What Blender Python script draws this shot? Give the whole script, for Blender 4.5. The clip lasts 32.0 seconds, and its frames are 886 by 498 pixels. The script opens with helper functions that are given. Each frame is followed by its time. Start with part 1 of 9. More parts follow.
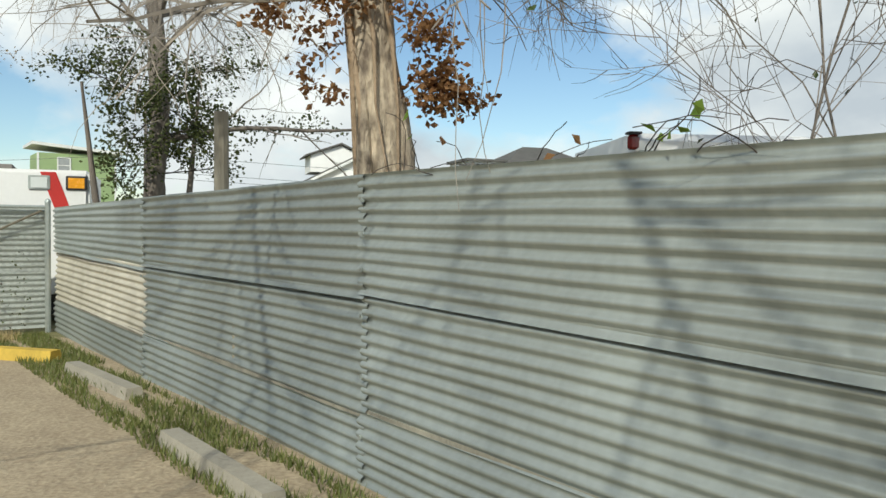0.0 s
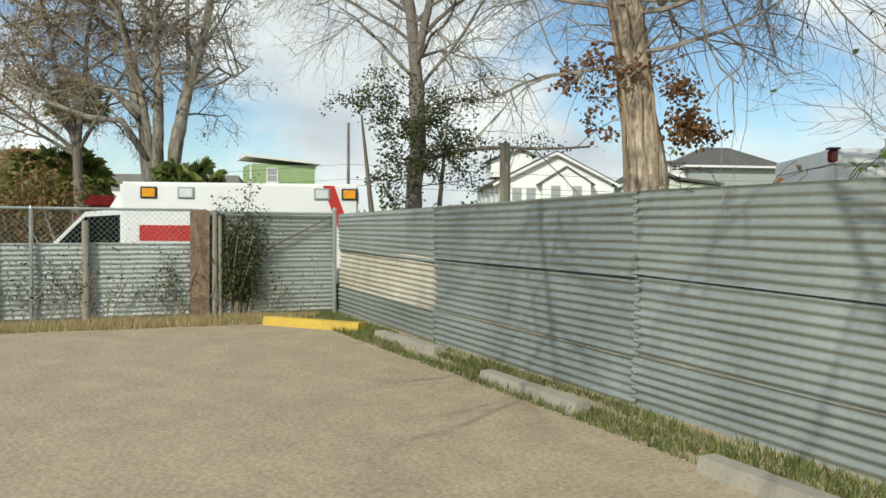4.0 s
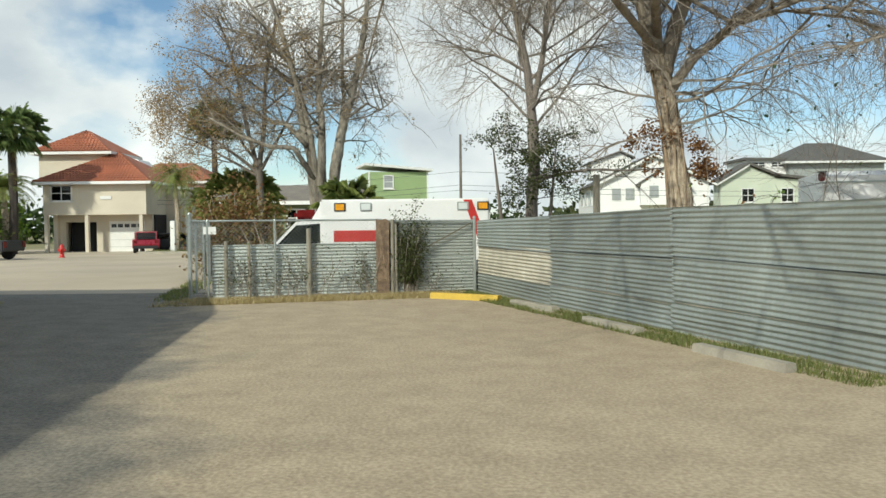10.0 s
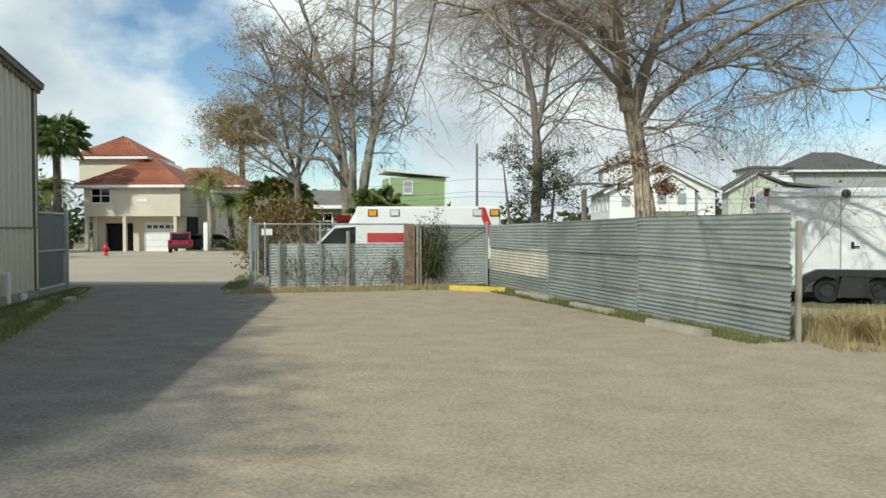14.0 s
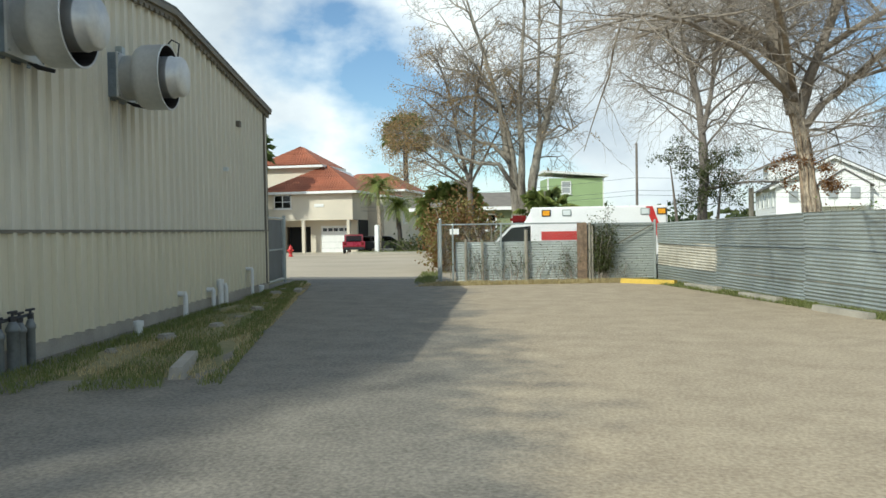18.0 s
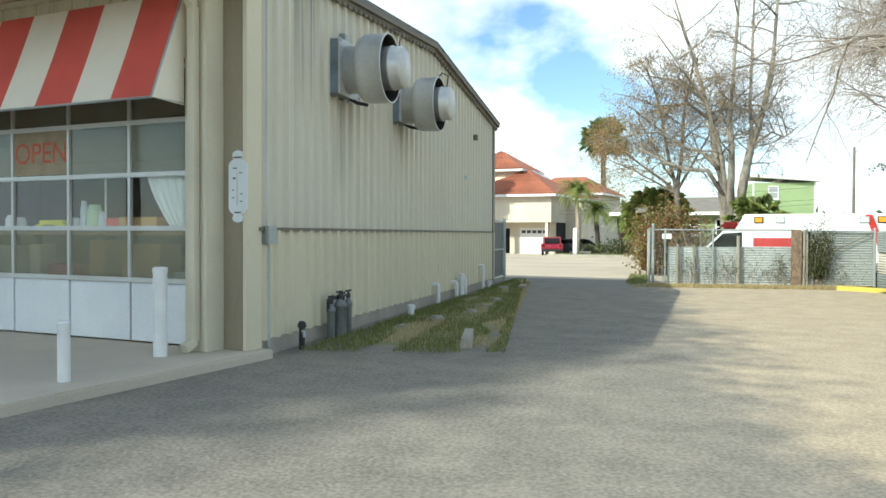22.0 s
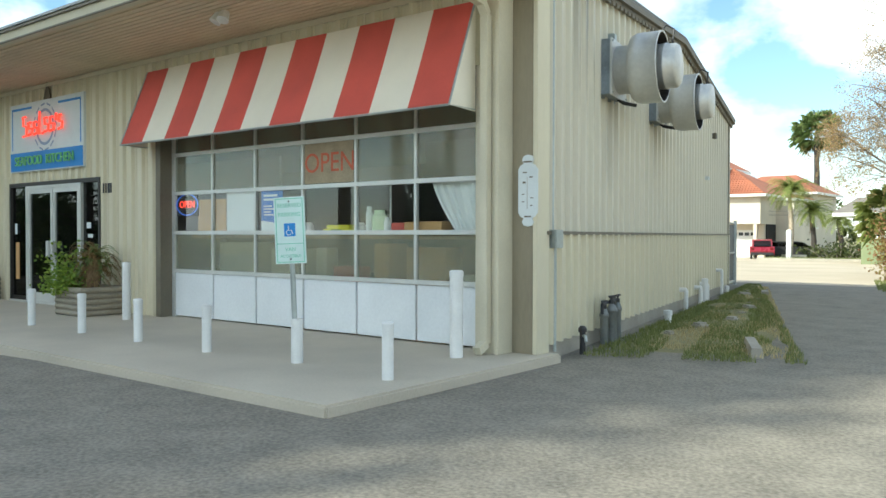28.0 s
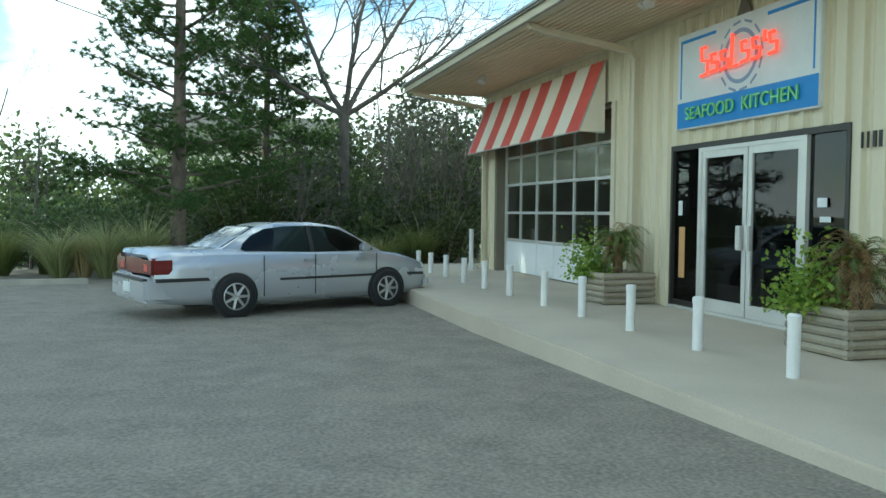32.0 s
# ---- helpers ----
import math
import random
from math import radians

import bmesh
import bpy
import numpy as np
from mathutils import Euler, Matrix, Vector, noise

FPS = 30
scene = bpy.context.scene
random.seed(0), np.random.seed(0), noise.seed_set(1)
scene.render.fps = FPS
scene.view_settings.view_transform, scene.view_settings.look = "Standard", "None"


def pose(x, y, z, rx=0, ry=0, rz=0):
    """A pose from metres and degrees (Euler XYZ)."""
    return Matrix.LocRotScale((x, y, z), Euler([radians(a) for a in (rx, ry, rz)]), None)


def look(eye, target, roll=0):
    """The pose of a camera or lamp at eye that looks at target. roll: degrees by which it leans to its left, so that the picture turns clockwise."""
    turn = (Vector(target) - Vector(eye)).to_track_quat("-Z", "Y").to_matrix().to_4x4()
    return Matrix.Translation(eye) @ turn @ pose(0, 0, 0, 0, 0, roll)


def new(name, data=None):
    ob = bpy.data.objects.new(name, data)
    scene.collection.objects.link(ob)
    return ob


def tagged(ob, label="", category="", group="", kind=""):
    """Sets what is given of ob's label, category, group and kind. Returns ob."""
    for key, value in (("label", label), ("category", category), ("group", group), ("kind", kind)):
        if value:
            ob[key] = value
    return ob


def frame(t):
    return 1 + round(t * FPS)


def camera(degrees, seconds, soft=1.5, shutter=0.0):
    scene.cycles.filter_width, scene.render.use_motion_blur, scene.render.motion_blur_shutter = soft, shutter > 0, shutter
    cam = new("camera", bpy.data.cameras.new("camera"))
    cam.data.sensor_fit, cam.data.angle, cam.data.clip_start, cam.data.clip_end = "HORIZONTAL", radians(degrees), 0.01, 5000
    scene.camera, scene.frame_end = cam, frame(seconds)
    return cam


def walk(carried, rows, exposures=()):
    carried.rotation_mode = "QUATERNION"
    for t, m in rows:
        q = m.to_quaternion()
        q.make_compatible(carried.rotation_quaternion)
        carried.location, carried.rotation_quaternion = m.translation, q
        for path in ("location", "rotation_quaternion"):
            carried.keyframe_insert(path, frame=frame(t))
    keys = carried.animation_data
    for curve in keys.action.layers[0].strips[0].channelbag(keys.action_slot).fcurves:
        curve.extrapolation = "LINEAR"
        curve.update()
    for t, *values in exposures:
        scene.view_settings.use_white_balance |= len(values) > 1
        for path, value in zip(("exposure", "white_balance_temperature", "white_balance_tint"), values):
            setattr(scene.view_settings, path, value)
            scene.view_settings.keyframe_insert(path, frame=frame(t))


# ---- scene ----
# camera: seconds, eye, target, roll
cam = camera(57.0, 32.0)
PATH = [
    (0, (-0.736, -4.407, 1.213), (-0.107, -2.509, 1.15), 0.7),
    (1, (-0.897, -4.647, 1.236), (-0.324, -2.733, 1.162), 0.3),
    (2, (-1.169, -5.077, 1.246), (-0.672, -3.142, 1.165), -0.5),
    (3, (-1.54, -5.613, 1.208), (-1.17, -3.648, 1.141), 0.0),
    (4, (-1.884, -6.111, 1.2), (-1.658, -4.124, 1.14), 0.4),
    (4.5, (-2.099, -6.44, 1.227), (-1.932, -4.447, 1.167), -0.2),
    (6.5, (-2.711, -7.754, 1.289), (-2.757, -5.756, 1.222), -0.8),
    (7, (-2.745, -8.078, 1.277), (-2.806, -6.08, 1.211), -0.8),
    (7.5, (-2.724, -8.418, 1.266), (-2.787, -6.42, 1.2), -0.8),
    (8, (-2.705, -8.808, 1.266), (-2.761, -6.81, 1.2), -0.7),
    (8.5, (-2.677, -9.248, 1.264), (-2.725, -7.249, 1.198), -0.6),
    (9, (-2.648, -9.693, 1.265), (-2.688, -7.695, 1.198), -0.6),
    (9.5, (-2.621, -10.152, 1.257), (-2.652, -8.153, 1.193), -0.6),
    (10, (-2.585, -10.614, 1.268), (-2.606, -8.615, 1.208), -0.6),
    (10.5, (-2.564, -11.063, 1.264), (-2.575, -9.064, 1.207), -0.3),
    (11, (-2.538, -11.488, 1.267), (-2.542, -9.489, 1.216), -0.5),
    (11.5, (-2.506, -11.879, 1.274), (-2.503, -9.88, 1.232), -1.1),
    (12, (-2.495, -12.267, 1.286), (-2.486, -10.267, 1.239), -0.0),
    (12.5, (-2.492, -12.638, 1.294), (-2.48, -10.639, 1.246), -0.4),
    (13, (-2.502, -12.964, 1.286), (-2.501, -10.964, 1.237), -0.5),
    (13.5, (-2.521, -13.304, 1.279), (-2.544, -11.305, 1.228), -0.4),
    (14, (-2.574, -13.659, 1.277), (-2.635, -11.66, 1.226), -0.1),
    (14.5, (-2.634, -13.988, 1.285), (-2.736, -11.991, 1.234), -0.1),
    (16.5, (-2.869, -15.137, 1.26), (-3.173, -13.161, 1.214), -0.3),
    (17, (-2.923, -15.328, 1.261), (-3.275, -13.36, 1.214), -0.3),
    (17.5, (-2.917, -15.494, 1.252), (-3.313, -13.535, 1.204), -0.7),
    (18, (-2.933, -15.657, 1.24), (-3.363, -13.704, 1.194), -0.9),
    (18.5, (-2.961, -15.845, 1.234), (-3.432, -13.902, 1.188), -0.7),
    (19, (-2.995, -16.071, 1.242), (-3.528, -14.144, 1.197), -0.0),
    (19.5, (-3.017, -16.259, 1.25), (-3.606, -14.348, 1.206), 0.4),
    (20, (-3.042, -16.467, 1.263), (-3.68, -14.572, 1.219), 0.4),
    (20.5, (-3.071, -16.71, 1.273), (-3.754, -14.83, 1.231), 0.4),
    (21, (-3.069, -17.004, 1.275), (-3.808, -15.146, 1.233), 0.3),
    (21.5, (-3.057, -17.321, 1.259), (-3.86, -15.49, 1.22), 0.2),
    (22, (-3.073, -17.629, 1.254), (-3.936, -15.826, 1.216), 0.2),
    (22.5, (-3.083, -17.927, 1.258), (-4.007, -16.154, 1.219), 0.3),
    (23, (-3.089, -18.191, 1.268), (-4.07, -16.448, 1.228), 0.5),
    (23.5, (-3.071, -18.387, 1.278), (-4.09, -16.666, 1.236), 0.7),
    (24, (-3.051, -18.548, 1.28), (-4.096, -16.844, 1.237), 0.7),
    (24.5, (-3.025, -18.713, 1.27), (-4.094, -17.024, 1.226), 0.6),
    (26.5, (-3.113, -18.749, 1.252), (-4.204, -17.073, 1.217), 0.1),
    (27, (-3.326, -18.575, 1.26), (-4.445, -16.917, 1.224), -0.0),
    (27.5, (-3.662, -18.356, 1.268), (-4.831, -16.734, 1.233), 0.0),
    (28, (-4.086, -18.142, 1.265), (-5.326, -16.573, 1.232), 0.1),
    (28.5, (-4.598, -17.917, 1.264), (-5.919, -16.416, 1.233), 0.1),
    (29, (-5.192, -17.705, 1.255), (-6.605, -16.29, 1.224), 0.3),
    (29.5, (-5.855, -17.549, 1.26), (-7.361, -16.233, 1.227), 0.2),
    (30, (-6.611, -17.385, 1.263), (-8.213, -16.189, 1.228), 0.6),
    (30.5, (-7.563, -17.294, 1.26), (-9.261, -16.238, 1.22), 0.6),
    (31, (-8.449, -17.252, 1.261), (-10.231, -16.345, 1.216), 0.7),
    (31.5, (-9.352, -17.268, 1.275), (-11.204, -16.515, 1.207), 1.5),
    (32, (-10.273, -17.237, 1.283), (-12.192, -16.68, 1.195), 0.5),
]
EXPOSURES = [(0.0, 0.18, 6450, 2), (5.0, 0.2, 6450, 1), (9.0, 0.22, 6500, 0), (14.0, 0.15, 6200, -1), (19.0, 0.45, 6100, 0), (24.0, 1.2, 6200, -2), (28.0, 1.28, 6300, -2), (30.0, 1.38, 6250, -5), (32.0, 1.45, 6050, -13)]
walk(cam, [(t, look(eye, target, roll)) for t, eye, target, roll in PATH], EXPOSURES)

# ---- world, sun ----
SUN_WAY = Vector((3.0, 5.0, -4.2)).normalized()
world = bpy.data.worlds.new("sky")
scene.world = world
world.use_nodes = True
wn, wl = world.node_tree.nodes, world.node_tree.links
wn.clear()
w_out, w_bg, w_sky = wn.new("ShaderNodeOutputWorld"), wn.new("ShaderNodeBackground"), wn.new("ShaderNodeTexSky")
w_sky.sky_type, w_sky.sun_disc = "NISHITA", False
w_sky.sun_elevation, w_sky.sun_rotation = radians(35.8), radians(211)
w_sky.air_density, w_sky.dust_density, w_sky.ozone_density = 1.0, 0.12, 3.0
w_co, w_map, w_n, w_r, w_mix = (wn.new(k) for k in ("ShaderNodeTexCoord", "ShaderNodeMapping", "ShaderNodeTexNoise", "ShaderNodeValToRGB", "ShaderNodeMix"))
w_map.inputs["Scale"].default_value = (1.0, 1.0, 1.6)
w_map.inputs["Location"].default_value = (1.7, 0.9, 0.4)
w_n.inputs["Scale"].default_value, w_n.inputs["Detail"].default_value, w_n.inputs["Roughness"].default_value = 2.7, 12.0, 0.52
w_r.color_ramp.elements[0].position, w_r.color_ramp.elements[1].position = 0.475, 0.575
w_n2, w_r2 = wn.new("ShaderNodeTexNoise"), wn.new("ShaderNodeValToRGB")
w_n2.inputs["Scale"].default_value, w_n2.inputs["Detail"].default_value = 3.4, 6.0
w_r2.color_ramp.elements[0].position, w_r2.color_ramp.elements[1].position = 0.36, 0.60
w_r2.color_ramp.elements[0].color, w_r2.color_ramp.elements[1].color = (3.9, 4.2, 4.7, 1), (7.0, 7.0, 7.0, 1)
w_mix.data_type = "RGBA"
wl.new(w_co.outputs["Generated"], w_map.inputs["Vector"])
wl.new(w_map.outputs["Vector"], w_n.inputs["Vector"])
wl.new(w_map.outputs["Vector"], w_n2.inputs["Vector"])
# clouds close up towards the horizon
w_sep, w_low, w_add = wn.new("ShaderNodeSeparateXYZ"), wn.new("ShaderNodeMapRange"), wn.new("ShaderNodeMath")
w_add.operation = "ADD"
w_low.inputs["From Min"].default_value, w_low.inputs["From Max"].default_value = 0.0, 0.42
w_low.inputs["To Min"].default_value, w_low.inputs["To Max"].default_value = 0.09, -0.005
wl.new(w_co.outputs["Generated"], w_sep.inputs["Vector"])
wl.new(w_sep.outputs["Z"], w_low.inputs["Value"])
wl.new(w_n.outputs["Fac"], w_add.inputs[0])
wl.new(w_low.outputs["Result"], w_add.inputs[1])
wl.new(w_add.outputs["Value"], w_r.inputs["Fac"])
wl.new(w_n2.outputs["Fac"], w_r2.inputs["Fac"])
wl.new(w_r.outputs["Color"], w_mix.inputs["Factor"])
wl.new(w_sky.outputs["Color"], w_mix.inputs["A"])
# clouds stand brighter on the sun's side of the sky
w_dot, w_gain, w_lit = wn.new("ShaderNodeVectorMath"), wn.new("ShaderNodeMapRange"), wn.new("ShaderNodeVectorMath")
w_dot.operation, w_lit.operation = "DOT_PRODUCT", "SCALE"
w_dot.inputs[1].default_value = -SUN_WAY
w_gain.inputs["From Min"].default_value, w_gain.inputs["From Max"].default_value = -0.2, 1.0
w_gain.inputs["To Min"].default_value, w_gain.inputs["To Max"].default_value = 1.28, 2.0
wl.new(w_co.outputs["Generated"], w_dot.inputs[0])
wl.new(w_dot.outputs["Value"], w_gain.inputs["Value"])
wl.new(w_r2.outputs["Color"], w_lit.inputs[0])
wl.new(w_gain.outputs["Result"], w_lit.inputs["Scale"])
wl.new(w_lit.outputs["Vector"], w_mix.inputs["B"])
wl.new(w_mix.outputs["Result"], w_bg.inputs["Color"])
w_bg.inputs["Strength"].default_value = 0.1
wl.new(w_bg.outputs["Background"], w_out.inputs["Surface"])
sun = new("sun", bpy.data.lights.new("sun", "SUN"))
sun.data.energy, sun.data.angle, sun.data.color = 3.1, radians(0.6), (1.0, 0.94, 0.84)
sun.matrix_world = look((0, 0, 40), Vector((0, 0, 40)) + SUN_WAY)


# ---- materials ----
def mat(name, col, rough=0.7, var=0.2, scale=2.0, fine=45.0, bump=0.15, metal=0.0, col2=None, spec=0.5, stretch=(1, 1, 1), piece=0.0, trans=0.0, coat=0.0):
    """Two scales of noise over a base colour, with fine relief."""
    m = bpy.data.materials.new(name)
    m.use_nodes = True
    n, l = m.node_tree.nodes, m.node_tree.links
    b = n["Principled BSDF"]
    geo, mp = n.new("ShaderNodeNewGeometry"), n.new("ShaderNodeMapping")
    mp.inputs["Scale"].default_value = stretch
    l.new(geo.outputs["Position"], mp.inputs["Vector"])
    n1, n2 = n.new("ShaderNodeTexNoise"), n.new("ShaderNodeTexNoise")
    n1.inputs["Scale"].default_value, n1.inputs["Detail"].default_value = scale, 5.0
    n2.inputs["Scale"].default_value, n2.inputs["Detail"].default_value = fine, 3.0
    l.new(mp.outputs["Vector"], n1.inputs["Vector"])
    l.new(mp.outputs["Vector"], n2.inputs["Vector"])
    add = n.new("ShaderNodeMath")
    add.operation = "MULTIPLY_ADD"
    l.new(n2.outputs["Fac"], add.inputs[0])
    add.inputs[1].default_value = 0.45
    l.new(n1.outputs["Fac"], add.inputs[2])
    ramp = n.new("ShaderNodeValToRGB")
    ramp.color_ramp.elements[0].position, ramp.color_ramp.elements[1].position = 0.48, 0.98
    low = col2 or tuple(max(0.0, c * (1 - var)) for c in col)
    high = tuple(min(1.0, c * (1 + var)) for c in col)
    ramp.color_ramp.elements[0].color, ramp.color_ramp.elements[1].color = (*low, 1), (*high, 1)
    l.new(add.outputs["Value"], ramp.inputs["Fac"])
    out = ramp.outputs["Color"]
    if piece:
        info, hsv, rng = n.new("ShaderNodeObjectInfo"), n.new("ShaderNodeHueSaturation"), n.new("ShaderNodeMapRange")
        rng.inputs["To Min"].default_value, rng.inputs["To Max"].default_value = 1 - piece, 1 + piece
        l.new(info.outputs["Random"], rng.inputs["Value"])
        l.new(rng.outputs["Result"], hsv.inputs["Value"])
        l.new(out, hsv.inputs["Color"])
        out = hsv.outputs["Color"]
    l.new(out, b.inputs["Base Color"])
    rr = n.new("ShaderNodeMapRange")
    rr.inputs["To Min"].default_value, rr.inputs["To Max"].default_value = max(0.02, rough - 0.1), min(1.0, rough + 0.1)
    l.new(n1.outputs["Fac"], rr.inputs["Value"])
    l.new(rr.outputs["Result"], b.inputs["Roughness"])
    if bump:
        bp = n.new("ShaderNodeBump")
        bp.inputs["Strength"].default_value, bp.inputs["Distance"].default_value = bump, 0.02
        l.new(n2.outputs["Fac"], bp.inputs["Height"])
        l.new(bp.outputs["Normal"], b.inputs["Normal"])
    b.inputs["Metallic"].default_value = metal
    b.inputs["Specular IOR Level"].default_value = spec
    b.inputs["Transmission Weight"].default_value = trans
    b.inputs["Coat Weight"].default_value = coat
    return m


def leaf_mat(name, a, b_col, rough=0.6):
    """Foliage whose colour varies from leaf to leaf and lets some light through."""
    m = bpy.data.materials.new(name)
    m.use_nodes = True
    n, l = m.node_tree.nodes, m.node_tree.links
    b = n["Principled BSDF"]
    geo, ramp = n.new("ShaderNodeNewGeometry"), n.new("ShaderNodeValToRGB")
    ramp.color_ramp.elements[0].color, ramp.color_ramp.elements[1].color = (*a, 1), (*b_col, 1)
    l.new(geo.outputs["Random Per Island"], ramp.inputs["Fac"])
    l.new(ramp.outputs["Color"], b.inputs["Base Color"])
    b.inputs["Roughness"].default_value = rough
    tr, mx = n.new("ShaderNodeBsdfTranslucent"), n.new("ShaderNodeMixShader")
    l.new(ramp.outputs["Color"], tr.inputs["Color"])
    mx.inputs["Fac"].default_value = 0.42
    l.new(b.outputs["BSDF"], mx.inputs[1])
    l.new(tr.outputs["BSDF"], mx.inputs[2])
    l.new(mx.outputs["Shader"], n["Material Output"].inputs["Surface"])
    return m


def glass_mat(name, tint, clear, dust, rough=0.0):
    """A pane: partly clear, partly dusty, with a gloss that grows at a slant."""
    m = bpy.data.materials.new(name)
    m.use_nodes = True
    n, l = m.node_tree.nodes, m.node_tree.links
    n.remove(n["Principled BSDF"])
    tr, df, gl, m1, m2, fr = (n.new(k) for k in ("ShaderNodeBsdfTransparent", "ShaderNodeBsdfDiffuse", "ShaderNodeBsdfGlossy", "ShaderNodeMixShader", "ShaderNodeMixShader", "ShaderNodeLayerWeight"))
    tr.inputs["Color"].default_value = (*tint, 1)
    df.inputs["Color"].default_value = (*dust, 1)
    gl.inputs["Roughness"].default_value = rough
    fr.inputs["Blend"].default_value = 0.5
    pw = n.new("ShaderNodeMath")
    pw.operation = "POWER"
    pw.inputs[1].default_value = 4.0
    l.new(fr.outputs["Facing"], pw.inputs[0])
    nz, rp = n.new("ShaderNodeTexNoise"), n.new("ShaderNodeMapRange")
    nz.inputs["Scale"].default_value, nz.inputs["Detail"].default_value = 3.0, 5.0
    g = n.new("ShaderNodeNewGeometry")
    l.new(g.outputs["Position"], nz.inputs["Vector"])
    rp.inputs["To Min"].default_value, rp.inputs["To Max"].default_value = min(1, (1 - clear) * 0.75), min(1, (1 - clear) * 1.25)
    l.new(nz.outputs["Fac"], rp.inputs["Value"])
    l.new(rp.outputs["Result"], m1.inputs["Fac"])
    l.new(tr.outputs["BSDF"], m1.inputs[1])
    l.new(df.outputs["BSDF"], m1.inputs[2])
    ad = n.new("ShaderNodeMath")
    ad.operation = "MULTIPLY_ADD"
    ad.inputs[1].default_value, ad.inputs[2].default_value = 0.7, 0.03
    l.new(pw.outputs["Value"], ad.inputs[0])
    l.new(ad.outputs["Value"], m2.inputs["Fac"])
    l.new(m1.outputs["Shader"], m2.inputs[1])
    l.new(gl.outputs["BSDF"], m2.inputs[2])
    l.new(m2.outputs["Shader"], n["Material Output"].inputs["Surface"])
    return m


def glow_mat(name, col, strength):
    m = bpy.data.materials.new(name)
    m.use_nodes = True
    b = m.node_tree.nodes["Principled BSDF"]
    b.inputs["Base Color"].default_value = (*col, 1)
    b.inputs["Emission Color"].default_value = (*col, 1)
    b.inputs["Emission Strength"].default_value = strength
    return m


SIDING = mat("painted_siding", (0.63, 0.59, 0.47), 0.5, 0.045, 0.6, 30, 0.03, stretch=(1, 1, 0.25))
SIDING_LOW = mat("painted_siding_low", (0.65, 0.595, 0.43), 0.45, 0.05, 0.7, 30, 0.03, stretch=(1, 1, 0.3))
TRIM = mat("painted_trim", (0.60, 0.55, 0.41), 0.5, 0.08, 1.5, 40, 0.03)
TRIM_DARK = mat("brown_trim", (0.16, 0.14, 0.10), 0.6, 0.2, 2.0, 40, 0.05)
SOFFIT = mat("soffit", (0.66, 0.55, 0.385), 0.6, 0.1, 1.0, 30, 0.03)
ROOF_METAL = mat("roof_metal", (0.30, 0.30, 0.28), 0.45, 0.15, 1.0, 30, 0.03, metal=0.4)
GALV = mat("galvanised_steel", (0.42, 0.45, 0.43), 0.42, 0.2, 1.4, 24, 0.05, metal=0.55, col2=(0.30, 0.33, 0.32))
GALV_OLD = mat("weathered_corrugated_steel", (0.385, 0.415, 0.39), 0.46, 0.2, 1.3, 24, 0.06, metal=0.55, stretch=(1, 1, 0.35), piece=0.13)
GALV_BACK = mat("dull_zinc_sheet", (0.50, 0.53, 0.50), 0.55, 0.18, 1.3, 24, 0.06, metal=0.15, stretch=(1, 1, 0.35), piece=0.1)
GALV_PATCH = mat("rust_stained_steel", (0.54, 0.51, 0.43), 0.6, 0.15, 1.6, 7, 0.08, metal=0.1, col2=(0.38, 0.35, 0.28), stretch=(1, 1, 0.6))
VENT_METAL = mat("vent_aluminium", (0.56, 0.56, 0.53), 0.4, 0.15, 2.0, 20, 0.03, metal=0.4)
DARK = mat("dark_opening", (0.012, 0.012, 0.012), 0.8, 0.3, 2, 20, 0)
WHITE = mat("white_paint", (0.75, 0.75, 0.72), 0.45, 0.06, 2.0, 30, 0.03)
WHITE_PIPE = mat("white_pvc", (0.72, 0.72, 0.69), 0.4, 0.08, 4.0, 40, 0.02)
ALU = mat("aluminium_frame", (0.62, 0.62, 0.58), 0.4, 0.08, 2.0, 40, 0.02, metal=0.3)
PANEL_WHITE = mat("white_door_panel", (0.76, 0.78, 0.78), 0.45, 0.08, 1.2, 30, 0.02)
